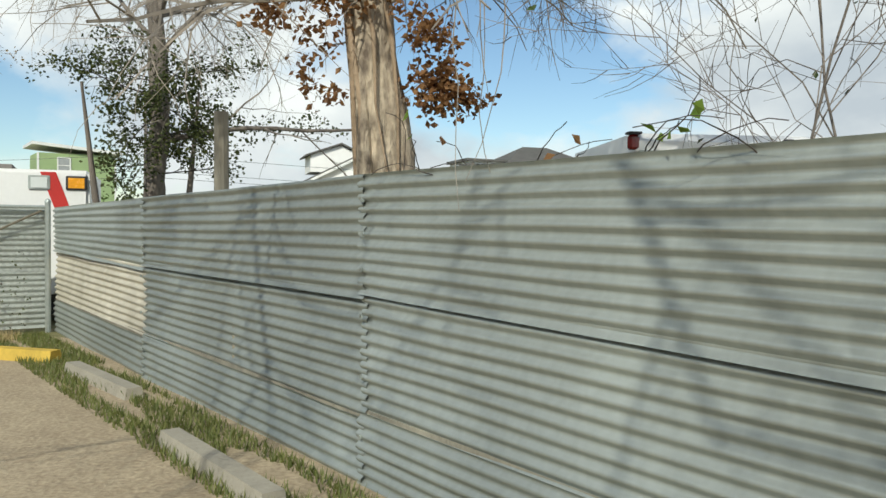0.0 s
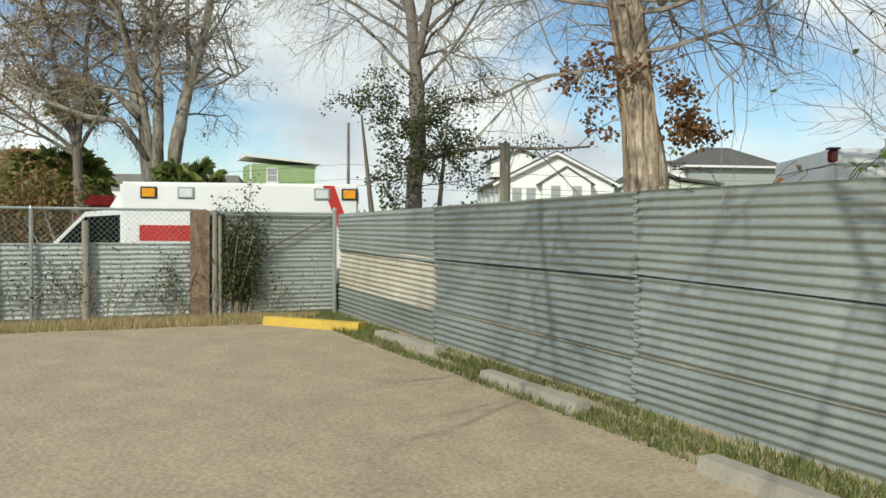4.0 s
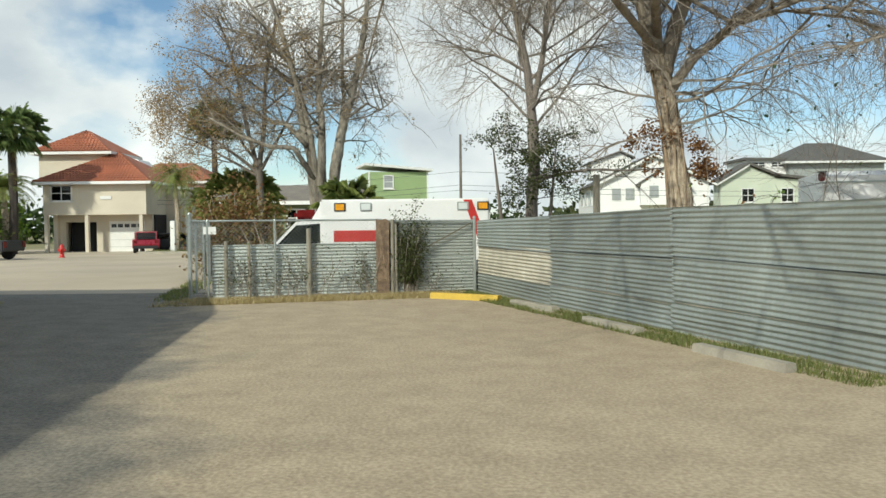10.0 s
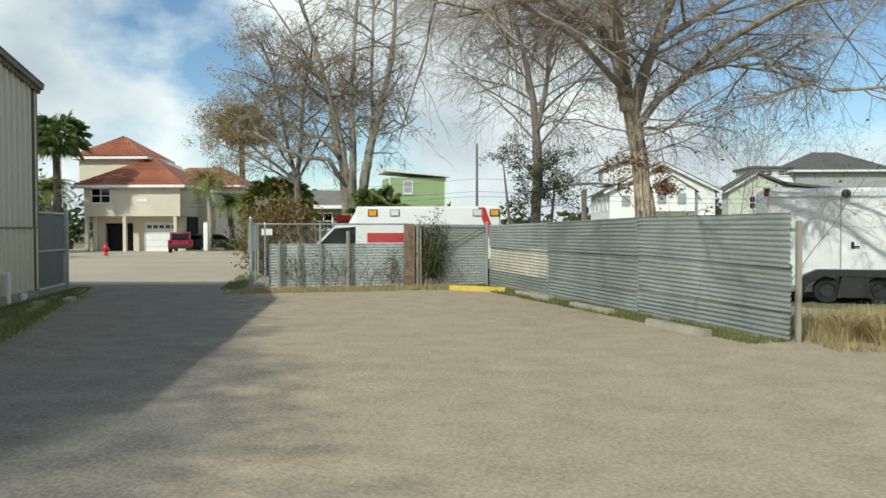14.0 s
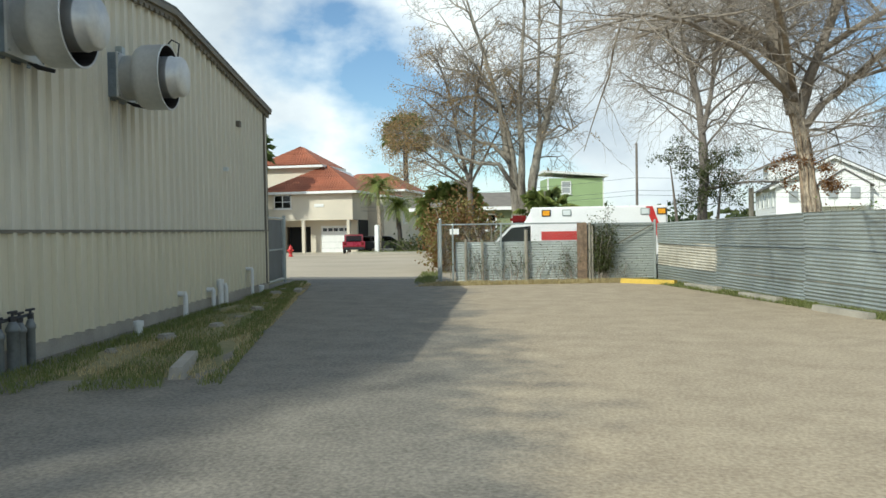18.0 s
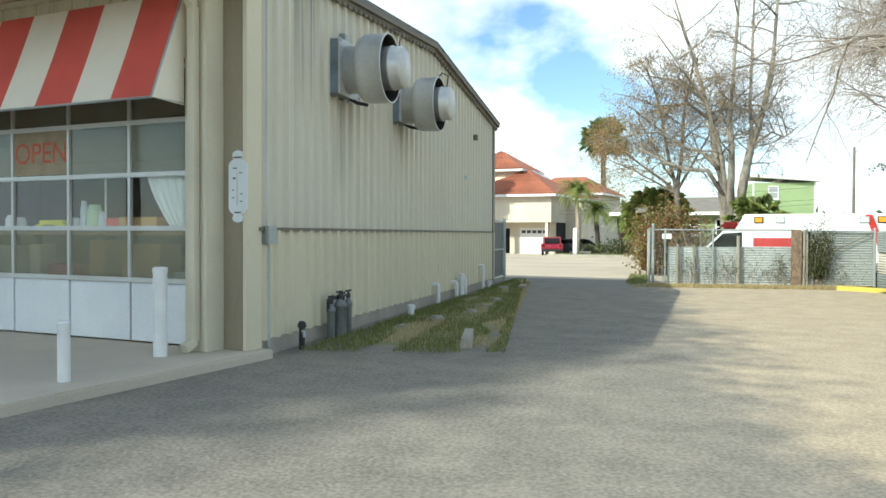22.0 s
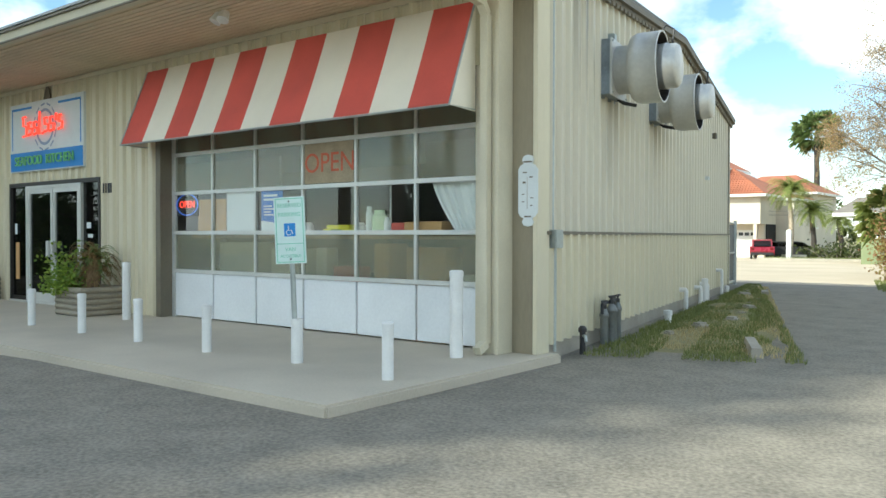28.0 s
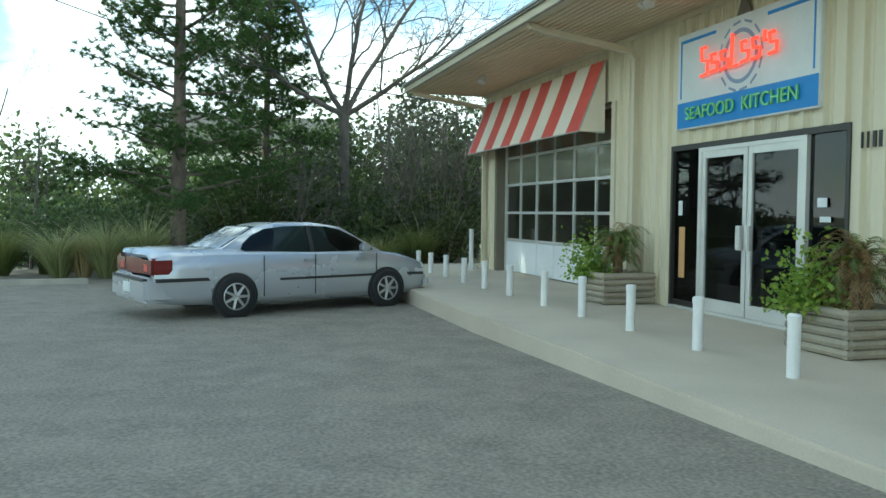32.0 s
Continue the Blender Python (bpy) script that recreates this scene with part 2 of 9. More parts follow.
def add_streaks(m, spots, colour):
    """Dark drip stains that run down the sheet below each fan."""
    n, l = m.node_tree.nodes, m.node_tree.links
    b = n["Principled BSDF"]
    old = b.inputs["Base Color"].links[0].from_socket
    geo, sep, mp, nz = n.new("ShaderNodeNewGeometry"), n.new("ShaderNodeSeparateXYZ"), n.new("ShaderNodeMapping"), n.new("ShaderNodeTexNoise")
    l.new(geo.outputs["Position"], sep.inputs["Vector"])
    mp.inputs["Scale"].default_value = (0.2, 11.0, 0.35)
    l.new(geo.outputs["Position"], mp.inputs["Vector"])
    nz.inputs["Scale"].default_value, nz.inputs["Detail"].default_value = 1.0, 3.0
    l.new(mp.outputs["Vector"], nz.inputs["Vector"])

    def op(kind, a, c):
        k = n.new("ShaderNodeMath")
        k.operation = kind
        k.use_clamp = kind != "SUBTRACT"
        for i, v in enumerate((a, c)):
            if hasattr(v, "is_linked"):
                l.new(v, k.inputs[i])
            else:
                k.inputs[i].default_value = v
        return k.outputs["Value"]

    total = None
    for y, top, low in spots:
        away = n.new("ShaderNodeMath")
        away.operation = "ABSOLUTE"
        l.new(op("SUBTRACT", sep.outputs["Y"], y), away.inputs[0])
        side, down, cut = n.new("ShaderNodeMapRange"), n.new("ShaderNodeMapRange"), n.new("ShaderNodeMapRange")
        side.inputs["From Min"].default_value, side.inputs["From Max"].default_value = 0.5, 0.1
        l.new(away.outputs["Value"], side.inputs["Value"])
        down.inputs["From Min"].default_value, down.inputs["From Max"].default_value = low, top
        l.new(sep.outputs["Z"], down.inputs["Value"])
        cut.inputs["From Min"].default_value, cut.inputs["From Max"].default_value = top + 0.25, top
        l.new(sep.outputs["Z"], cut.inputs["Value"])
        one = op("MULTIPLY", op("MULTIPLY", side.outputs["Result"], down.outputs["Result"]), cut.outputs["Result"])
        total = one if total is None else op("MAXIMUM", total, one)
    lines = n.new("ShaderNodeMapRange")
    lines.inputs["From Min"].default_value, lines.inputs["From Max"].default_value = 0.42, 0.7
    l.new(nz.outputs["Fac"], lines.inputs["Value"])
    mx = n.new("ShaderNodeMix")
    mx.data_type = "RGBA"
    l.new(op("MULTIPLY", total, lines.outputs["Result"]), mx.inputs["Factor"])
    l.new(old, mx.inputs["A"])
    mx.inputs["B"].default_value = (*colour, 1)
    l.new(mx.outputs["Result"], b.inputs["Base Color"])


add_streaks(SIDING, ((-8.2, 3.15, 1.8), (-5.75, 3.1, 1.9), (-9.3, 4.2, 2.6)), (0.13, 0.125, 0.11))
CLEAR = glass_mat("clear_glass", (0.96, 0.98, 0.97), 0.985, (0.3, 0.3, 0.27))
DUSTY = glass_mat("dusty_glass", (0.92, 0.93, 0.86), 0.66, (0.40, 0.395, 0.30), 0.04)
DARK_GLASS = glass_mat("tinted_door_glass", (0.25, 0.27, 0.27), 0.97, (0.1, 0.1, 0.1))
RED_CLOTH = mat("red_awning_cloth", (0.62, 0.10, 0.075), 0.75, 0.14, 1.5, 120, 0.06)
CREAM_CLOTH = mat("cream_awning_cloth", (0.82, 0.765, 0.63), 0.75, 0.07, 1.5, 120, 0.06)
def lot_mat():
    """Dirt over old asphalt: the drive beside the wall shows through with a ragged edge."""
    m = bpy.data.materials.new("dirt_over_asphalt")
    m.use_nodes = True
    n, l = m.node_tree.nodes, m.node_tree.links
    b = n["Principled BSDF"]
    geo, sep = n.new("ShaderNodeNewGeometry"), n.new("ShaderNodeSeparateXYZ")
    l.new(geo.outputs["Position"], sep.inputs["Vector"])
    big, mid, fine = (n.new("ShaderNodeTexNoise") for k in range(3))
    for t, s in ((big, 0.45), (mid, 2.6), (fine, 34.0)):
        t.inputs["Scale"].default_value, t.inputs["Detail"].default_value = s, 6.0
        l.new(geo.outputs["Position"], t.inputs["Vector"])

    def calc(op, a, b_, c=0.0):
        k = n.new("ShaderNodeMath")
        k.operation = op
        for i, v in enumerate((a, b_, c)):
            if hasattr(v, "is_linked"):
                l.new(v, k.inputs[i])
            else:
                k.inputs[i].default_value = v
        return k.outputs["Value"]

    edge = calc("MULTIPLY_ADD", sep.outputs["Y"], 0.25, calc("ADD", sep.outputs["X"], 6.2))
    edge = calc("MULTIPLY_ADD", big.outputs["Fac"], 3.2, calc("ADD", edge, -1.6))
    edge = calc("MULTIPLY_ADD", mid.outputs["Fac"], 1.6, calc("ADD", edge, -0.8))
    mask = n.new("ShaderNodeMapRange")
    mask.interpolation_type = "SMOOTHSTEP"
    mask.inputs["From Min"].default_value, mask.inputs["From Max"].default_value = -0.5, 0.7
    l.new(edge, mask.inputs["Value"])
    tone = calc("MULTIPLY_ADD", fine.outputs["Fac"], 0.75, calc("MULTIPLY", mid.outputs["Fac"], 0.35))
    ra, rb = n.new("ShaderNodeValToRGB"), n.new("ShaderNodeValToRGB")
    for r, lo, hi in ((ra, (0.135, 0.12, 0.095), (0.32, 0.285, 0.225)), (rb, (0.29, 0.225, 0.15), (0.54, 0.44, 0.30))):
        r.color_ramp.elements[0].position, r.color_ramp.elements[1].position = 0.36, 0.78
        r.color_ramp.elements[0].color, r.color_ramp.elements[1].color = (*lo, 1), (*hi, 1)
        l.new(tone, r.inputs["Fac"])
    mx = n.new("ShaderNodeMix")
    mx.data_type = "RGBA"
    l.new(mask.outputs["Result"], mx.inputs["Factor"])
    l.new(ra.outputs["Color"], mx.inputs["A"])
    l.new(rb.outputs["Color"], mx.inputs["B"])
    l.new(mx.outputs["Result"], b.inputs["Base Color"])
    b.inputs["Roughness"].default_value = 0.93
    bp = n.new("ShaderNodeBump")
    bp.inputs["Strength"].default_value, bp.inputs["Distance"].default_value = 0.7, 0.02
    l.new(tone, bp.inputs["Height"])
    l.new(bp.outputs["Normal"], b.inputs["Normal"])
    return m


LOT = lot_mat()
STREET = mat("sandy_street_concrete", (0.46, 0.385, 0.28), 0.9, 0.18, 0.25, 30, 0.2)
SLAB = mat("concrete_walk", (0.50, 0.445, 0.35), 0.85, 0.14, 0.8, 40, 0.2)
SOIL = mat("ground_soil_grass", (0.25, 0.215, 0.11), 0.95, 0.35, 0.3, 12, 0.4, col2=(0.12, 0.125, 0.045))
BARK = mat("rough_bark", (0.50, 0.42, 0.315), 0.95, 0.3, 15.0, 40, 1.0, stretch=(1, 1, 0.45), col2=(0.13, 0.10, 0.075))
BARK_LIMB = mat("limb_bark", (0.36, 0.31, 0.245), 0.95, 0.25, 6.0, 30, 0.9, stretch=(1, 1, 0.4), col2=(0.16, 0.13, 0.10))
BARK_PALE = mat("pale_bark", (0.32, 0.29, 0.235), 0.95, 0.3, 3.0, 22, 0.9, stretch=(1, 1, 0.35), col2=(0.11, 0.09, 0.07))
BARK_DARK = mat("dark_bark", (0.055, 0.045, 0.038), 0.95, 0.35, 3.0, 20, 0.7, stretch=(1, 1, 0.3))
BARK_GREY = mat("grey_bark", (0.19, 0.165, 0.14), 0.95, 0.25, 4, 24, 0.7, stretch=(1, 1, 0.3), col2=(0.12, 0.10, 0.085))
TWIG = mat("bare_twigs", (0.30, 0.26, 0.215), 0.9, 0.25, 2.0, 20, 0)
TWIG_PALE = mat("pale_twigs", (0.25, 0.215, 0.17), 0.9, 0.25, 2.0, 20, 0)
WOOD_POST = mat("weathered_wood", (0.30, 0.275, 0.22), 0.95, 0.3, 3.0, 30, 0.5, stretch=(1, 1, 0.12))
LEAF_GREEN = leaf_mat("evergreen_leaves", (0.025, 0.05, 0.015), (0.075, 0.115, 0.03))
LEAF_BRIGHT = leaf_mat("bright_leaves", (0.08, 0.16, 0.02), (0.22, 0.32, 0.04))
LEAF_BROWN = leaf_mat("dry_brown_leaves", (0.17, 0.075, 0.03), (0.40, 0.22, 0.09))
LEAF_TAN = leaf_mat("tan_leaves", (0.30, 0.19, 0.08), (0.50, 0.36, 0.17))
LEAF_OLIVE = leaf_mat("olive_leaves", (0.045, 0.065, 0.02), (0.13, 0.145, 0.045))
NEEDLES = leaf_mat("pine_needles", (0.035, 0.07, 0.02), (0.10, 0.17, 0.04))
LEAF_MID = leaf_mat("thicket_leaves", (0.04, 0.07, 0.025), (0.13, 0.18, 0.06))
FROND = leaf_mat("palm_fronds", (0.09, 0.15, 0.045), (0.28, 0.35, 0.12))
FROND_DRY = leaf_mat("dry_fronds", (0.18, 0.12, 0.05), (0.33, 0.24, 0.11))
GRASS = leaf_mat("grass_blades", (0.11, 0.15, 0.035), (0.28, 0.29, 0.095))
GRASS_DRY = leaf_mat("dry_grass", (0.36, 0.28, 0.12), (0.62, 0.52, 0.28))
TRIM_BROWN = mat("tan_brown_trim", (0.27, 0.23, 0.155), 0.6, 0.15, 2.0, 40, 0.05, stretch=(1, 1, 0.2))
STUCCO = mat("cream_stucco", (0.62, 0.56, 0.45), 0.9, 0.08, 0.6, 30, 0.1)
TILE_RED = mat("red_clay_tile", (0.36, 0.13, 0.07), 0.8, 0.2, 0.8, 14, 0.15, piece=0.15)
SHINGLE = mat("grey_shingle", (0.105, 0.10, 0.09), 0.9, 0.2, 1.0, 10, 0.2)
WHITE_SIDING = mat("white_siding", (0.82, 0.81, 0.78), 0.7, 0.05, 0.8, 20, 0.03)
GREY_SIDING = mat("grey_siding", (0.34, 0.36, 0.34), 0.7, 0.08, 0.8, 20, 0.03)
PALE_GREEN = mat("pale_green_siding", (0.56, 0.60, 0.48), 0.7, 0.06, 0.8, 20, 0.03)
GREEN_SIDING = mat("green_siding", (0.30, 0.40, 0.19), 0.7, 0.08, 0.8, 20, 0.03)
RED_PAINT = mat("red_paint", (0.50, 0.03, 0.025), 0.35, 0.12, 2.0, 30, 0.02)
YELLOW_PAINT = mat("yellow_paint", (0.58, 0.40, 0.07), 0.8, 0.2, 3.0, 30, 0.2)
VEHICLE_WHITE = mat("white_vehicle_paint", (0.82, 0.82, 0.81), 0.3, 0.05, 1.0, 20, 0.0)
SILVER = mat("silver_car_paint", (0.52, 0.54, 0.57), 0.28, 0.05, 0.8, 200, 0.0, metal=0.45, coat=0.5)
RUBBER = mat("tyre_rubber", (0.02, 0.02, 0.02), 0.85, 0.2, 4, 40, 0.2)
RIM = mat("alloy_rim", (0.50, 0.50, 0.49), 0.35, 0.1, 3, 40, 0, metal=0.7)
BLACK = mat("black_plastic", (0.025, 0.025, 0.027), 0.5, 0.2, 3, 40, 0.05)
CAR_GLASS = glass_mat("car_glass", (0.18, 0.22, 0.2), 0.97, (0.1, 0.1, 0.1))
LAMP_RED = mat("red_lens", (0.14, 0.010, 0.010), 0.15, 0.2, 6, 50, 0)
AMBER = mat("amber_lens", (0.75, 0.33, 0.02), 0.25, 0.2, 6, 50, 0)
BLUE = mat("blue_paint", (0.02, 0.22, 0.58), 0.5, 0.08, 2, 30, 0)
SIGN_WHITE = mat("sign_face", (0.66, 0.70, 0.69), 0.5, 0.06, 3, 30, 0)
CARD = mat("cardboard", (0.55, 0.33, 0.14), 0.85, 0.12, 2, 30, 0.05)
NEON_RED = glow_mat("neon_red", (1.0, 0.06, 0.035), 0.55)
NEON_GREEN = mat("green_letter_tube", (0.22, 0.62, 0.25), 0.4, 0.1, 4, 30, 0)
NEON_BLUE = glow_mat("neon_blue", (0.06, 0.2, 0.9), 0.14)
LOG = mat("landscape_timber", (0.30, 0.265, 0.20), 0.9, 0.2, 2.0, 30, 0.4, piece=0.12)
# plaster colour lowered so the rooms behind the glass look unlit
INSIDE = mat("shade_darkened_plaster", (0.15, 0.135, 0.11), 0.9, 0.1, 1, 20, 0.02)
CONCRETE = mat("old_concrete", (0.36, 0.33, 0.27), 0.9, 0.2, 2.0, 40, 0.3)


# ---- mesh helpers ----
class MB:
    """Gathers points and faces for one mesh."""

    def __init__(self):
        self.v, self.f = [], []

    def add(self, v, f):
        o = len(self.v)
        self.v += [tuple(p) for p in v]
        self.f += [tuple(i + o for i in q) for q in f]
        return self

    def box(self, lo, hi, m=None, ch=0.0):
        (x0, y0, z0), (x1, y1, z1) = lo, hi
        if ch <= 0:
            v = [(x, y, z) for z in (z0, z1) for y in (y0, y1) for x in (x0, x1)]
            f = [(0, 2, 3, 1), (4, 5, 7, 6), (0, 1, 5, 4), (2, 6, 7, 3), (0, 4, 6, 2), (1, 3, 7, 5)]
        else:
            b = bmesh.new()
            bmesh.ops.create_cube(b, size=1.0, matrix=Matrix.LocRotScale(((x0 + x1) / 2, (y0 + y1) / 2, (z0 + z1) / 2), None, (x1 - x0, y1 - y0, z1 - z0)))
            bmesh.ops.bevel(b, geom=b.edges[:], offset=ch, segments=2, affect="EDGES")
            b.verts.index_update()
            v, f = [p.co.copy() for p in b.verts], [[p.index for p in q.verts] for q in b.faces]
            b.free()
        if m is not None:
            v = [m @ Vector(p) for p in v]
        return self.add(v, f)

    def tube(self, pts, radii, n=6, caps=True):
        """A round bar along points, with a radius at each."""
        pts = [Vector(p) for p in pts]
        v, f = [], []
        d = (pts[1] - pts[0]).normalized()
        u = d.orthogonal().normalized()
        for k, p in enumerate(pts):
            d = (pts[min(k + 1, len(pts) - 1)] - pts[max(k - 1, 0)])
            d = d.normalized() if d.length > 1e-6 else Vector((0, 0, 1))
            u = u - d * u.dot(d)
            u = u.normalized() if u.length > 1e-4 else d.orthogonal().normalized()
            w = d.cross(u)
            for a in range(n):
                c = 2 * math.pi * a / n
                v.append(p + (u * math.cos(c) + w * math.sin(c)) * radii[k])
        for k in range(len(pts) - 1):
            for a in range(n):
                b = (a + 1) % n
                f.append((k * n + a, k * n + b, (k + 1) * n + b, (k + 1) * n + a))
        if caps:
            f += [tuple(reversed(range(n))), tuple(range((len(pts) - 1) * n, len(pts) * n))]
        return self.add(v, f)

    def cyl(self, p0, p1, r, n=12, r1=None):
        return self.tube([p0, p1], [r, r if r1 is None else r1], n)

    def quad(self, a, b, c, d):
        return self.add((a, b, c, d), ((0, 1, 2, 3),))

    def prism(self, poly, way):
        """A flat outline pushed along a vector."""
        n, way = len(poly), Vector(way)
        v = [Vector(p) for p in poly] + [Vector(p) + way for p in poly]
        return self.add(v, [tuple(reversed(range(n))), tuple(range(n, 2 * n))] + [(i, (i + 1) % n, (i + 1) % n + n, i + n) for i in range(n)])

    def lathe(self, profile, n, m):
        """Rings of (radius, height) about the z axis of the pose m."""
        v, f = [], []
        for r, z in profile:
            v += [m @ Vector((r * math.cos(2 * math.pi * a / n), r * math.sin(2 * math.pi * a / n), z)) for a in range(n)]
        for k in range(len(profile) - 1):
            f += [(k * n + a, k * n + (a + 1) % n, (k + 1) * n + (a + 1) % n, (k + 1) * n + a) for a in range(n)]
        return self.add(v, f)


def thing(name, loc, label, category, group="", kind=""):
    ob = new(name)
    ob.empty_display_size = 0.1
    ob.matrix_basis = Matrix.Translation(loc) if not isinstance(loc, Matrix) else loc
    return tagged(ob, label, category, group, kind)


def root_of(ob):
    while ob.parent:
        ob = ob.parent
    return ob


def mesh_of(name, mb, material, m=None, smooth=False):
    me = bpy.data.meshes.new(name)
    v = mb.v if m is None else [tuple(m @ Vector(p)) for p in mb.v]
    me.from_pydata(v, [], mb.f)
    me.materials.append(material)
    if smooth:
        me.polygons.foreach_set("use_smooth", [True] * len(me.polygons))
    me.update()
    return me


def part(name, mb, material, parent, label="", smooth=False):
    """One mesh object under a thing or a part; its points are given in the world."""
    inv = root_of(parent).matrix_basis.inverted()
    ob = new(name, mesh_of(name, mb, material, inv, smooth))
    ob.parent = parent
    return tagged(ob, label)


def single(name, mb, material, label, category="", group="", kind="", smooth=False):
    """A thing or a piece of the setting that is one mesh."""
    return tagged(new(name, mesh_of(name, mb, material, None, smooth)), label, category, group, kind)


def text_part(name, words, size, m, material, parent, depth=0.004, label=""):
    cu = bpy.data.curves.new(name, "FONT")
    cu.body, cu.size, cu.align_x, cu.align_y, cu.extrude = words, size, "CENTER", "CENTER", depth
    tmp = bpy.data.objects.new(name, cu)
    scene.collection.objects.link(tmp)
    bpy.context.view_layer.update()
    me = bpy.data.meshes.new_from_object(tmp)
    bpy.data.objects.remove(tmp)
    me.transform(root_of(parent).matrix_basis.inverted() @ m)
    me.materials.clear()
    me.materials.append(material)
    ob = new(name, me)
    ob.parent = parent
    return tagged(ob, label)


def rnd(a, b):
    return random.uniform(a, b)


def lerp(a, b, t):
    return a + (b - a) * t


def gz(x, y):
    """The ground's height: nearly level, falling away gently to the far street."""
    z = -0.1
    if y > 4:
        z -= 0.008 * min(y - 4, 60)
    if x < -13 and y < -12:
        z -= 0.022 * min(-13 - x, 7)
    return z


def sheet(mb, corners, nx, ny, lift, rough=0.0):
    """A four-cornered patch that follows the ground."""
    a, b, c, d = [Vector(p) for p in corners]
    o = len(mb.v)
    for j in range(ny + 1):
        for i in range(nx + 1):
            p = a.lerp(b, i / nx).lerp(d.lerp(c, i / nx), j / ny)
            mb.v.append((p.x, p.y, gz(p.x, p.y) + lift + rough * noise.noise((p.x * 0.9, p.y * 0.9, 0))))
    for j in range(ny):
        for i in range(nx):
            k = o + j * (nx + 1) + i
            mb.f.append((k, k + 1, k + nx + 2, k + nx + 1))
    return mb

# ---- ground ----
g = MB()
cuts = [-900, -300, -120, -70, -50, -40, -30, -25, -20, -16, -13, -10, -6, -3, 0, 4, 8, 14, 22, 30, 40, 64, 100, 200, 400, 900]
for y in cuts:
    for x in cuts:
        g.v.append((x, y, gz(x, y)))
n = len(cuts)
g.f = [(j * n + i, j * n + i + 1, (j + 1) * n + i + 1, (j + 1) * n + i) for j in range(n - 1) for i in range(n - 1)]
single("ground", g, SOIL, "flat sandy soil with thin weedy grass", "ground", kind="structure")


def wall_x(y):
    """The gable wall's place along its length."""
    return -8.68 - 0.194 * (y + 10.58)


single("parking_lot", sheet(sheet(MB(), ((-40, -40), (14, -40), (14, -10), (-40, -10)), 30, 14, 0.004), ((-9.2, -10), (14, -10), (-2.4, 6.0), (-12.6, 8.0)), 16, 16, 0.004), LOT, "worn parking lot and drive of dirt over old asphalt", "parking lot", kind="structure")
single("road", sheet(MB(), ((-60, 6.5), (-7.6, 6.5), (-7.6, 60), (-60, 60)), 16, 16, 0.006), STREET, "sandy concrete street in front of the houses", "street", kind="structure")
walk_ = MB().box((-30.2, -13.95, -0.32), (-8.5, -10.5, 0.0), None, 0.02)
single("pavement", walk_, SLAB, "pale concrete walk along the shop front", "pavement", kind="structure")
strip = sheet(MB(), ((-8.6, -10.3), (-6.15, -9.4), (-10.95, 4.6), (-11.4, 4.6)), 14, 60, 0.0)
for k, (x, y, z) in enumerate(strip.v):
    i, j = k % 15, k // 15
    edge = min(i / 3, (14 - i) / 5, j / 8, 1.0)
    bump = noise.noise((x * 0.9, y * 0.9, 0)) * 0.05
    strip.v[k] = (x + 0.22 * noise.noise((y * 1.3, 3, 1)) * (i / 14), y, z - 0.03 + edge * (0.075 + bump))
single("grass_verge", strip, SOIL, "patchy grass verge along the metal wall", "grass", kind="structure")

# ---- the shop building ----
shop = thing("shop_building", (-19, -4.5, 0), "beige ribbed-metal shop building with a low gable roof", "building")
X_L, Y_F, Y_B, Y_R, Z_R = -28.42, -10.95, 2.4, -3.75, 4.8


def roof_z(y):
    return Z_R - (Z_R - 4.12) * (abs(y - Y_R) / (6.2 if y > Y_R else 9.05))


def ribbed(mb, a, b, z0, top, out, pitch=0.3, deep=0.052):
    """A ribbed sheet that stands from a to b; top(x, y) gives its upper edge."""
    a, b, out = Vector((*a, 0)), Vector((*b, 0)), Vector((*out, 0)).normalized()
    length = (b - a).length
    marks, s = [(0.0, 0.0)], 0.0
    while s < length:
        for off, h in ((0.095, 0.0), (0.118, 1.0), (0.177, 1.0), (0.20, 0.0), (0.245, 0.0), (0.255, 0.25), (0.265, 0.0)):
            if s + off * pitch / 0.3 < length:
                marks.append((s + off * pitch / 0.3, h * deep))
        s += pitch
    marks.append((length, 0.0))
    o = len(mb.v)
    for s, h in marks:
        p = a.lerp(b, s / length) + out * h
        mb.v += [(p.x, p.y, z0), (p.x, p.y, top(p.x, p.y))]
    mb.f += [(o + 2 * i, o + 2 * i + 2, o + 2 * i + 3, o + 2 * i + 1) for i in range(len(marks) - 1)]
    return mb


eaves = lambda x, y: roof_z(y) - 0.02
side_a, side_b, side_n = Vector((wall_x(-10.58), -10.58)), Vector((wall_x(Y_B), Y_B)), (1.0, 0.194)
sheets = 15
for k in range(sheets):
    p, q = side_a.lerp(side_b, k / sheets), side_a.lerp(side_b, (k + 1) / sheets)
    part("siding_sheet", ribbed(MB(), p, q, 1.30, eaves, side_n), SIDING, shop)
    off = Vector((0.012, 0.002))
    part("siding_sheet", ribbed(MB(), p + off, q + off, 0.08, lambda x, y: 1.285, side_n), SIDING_LOW, shop)
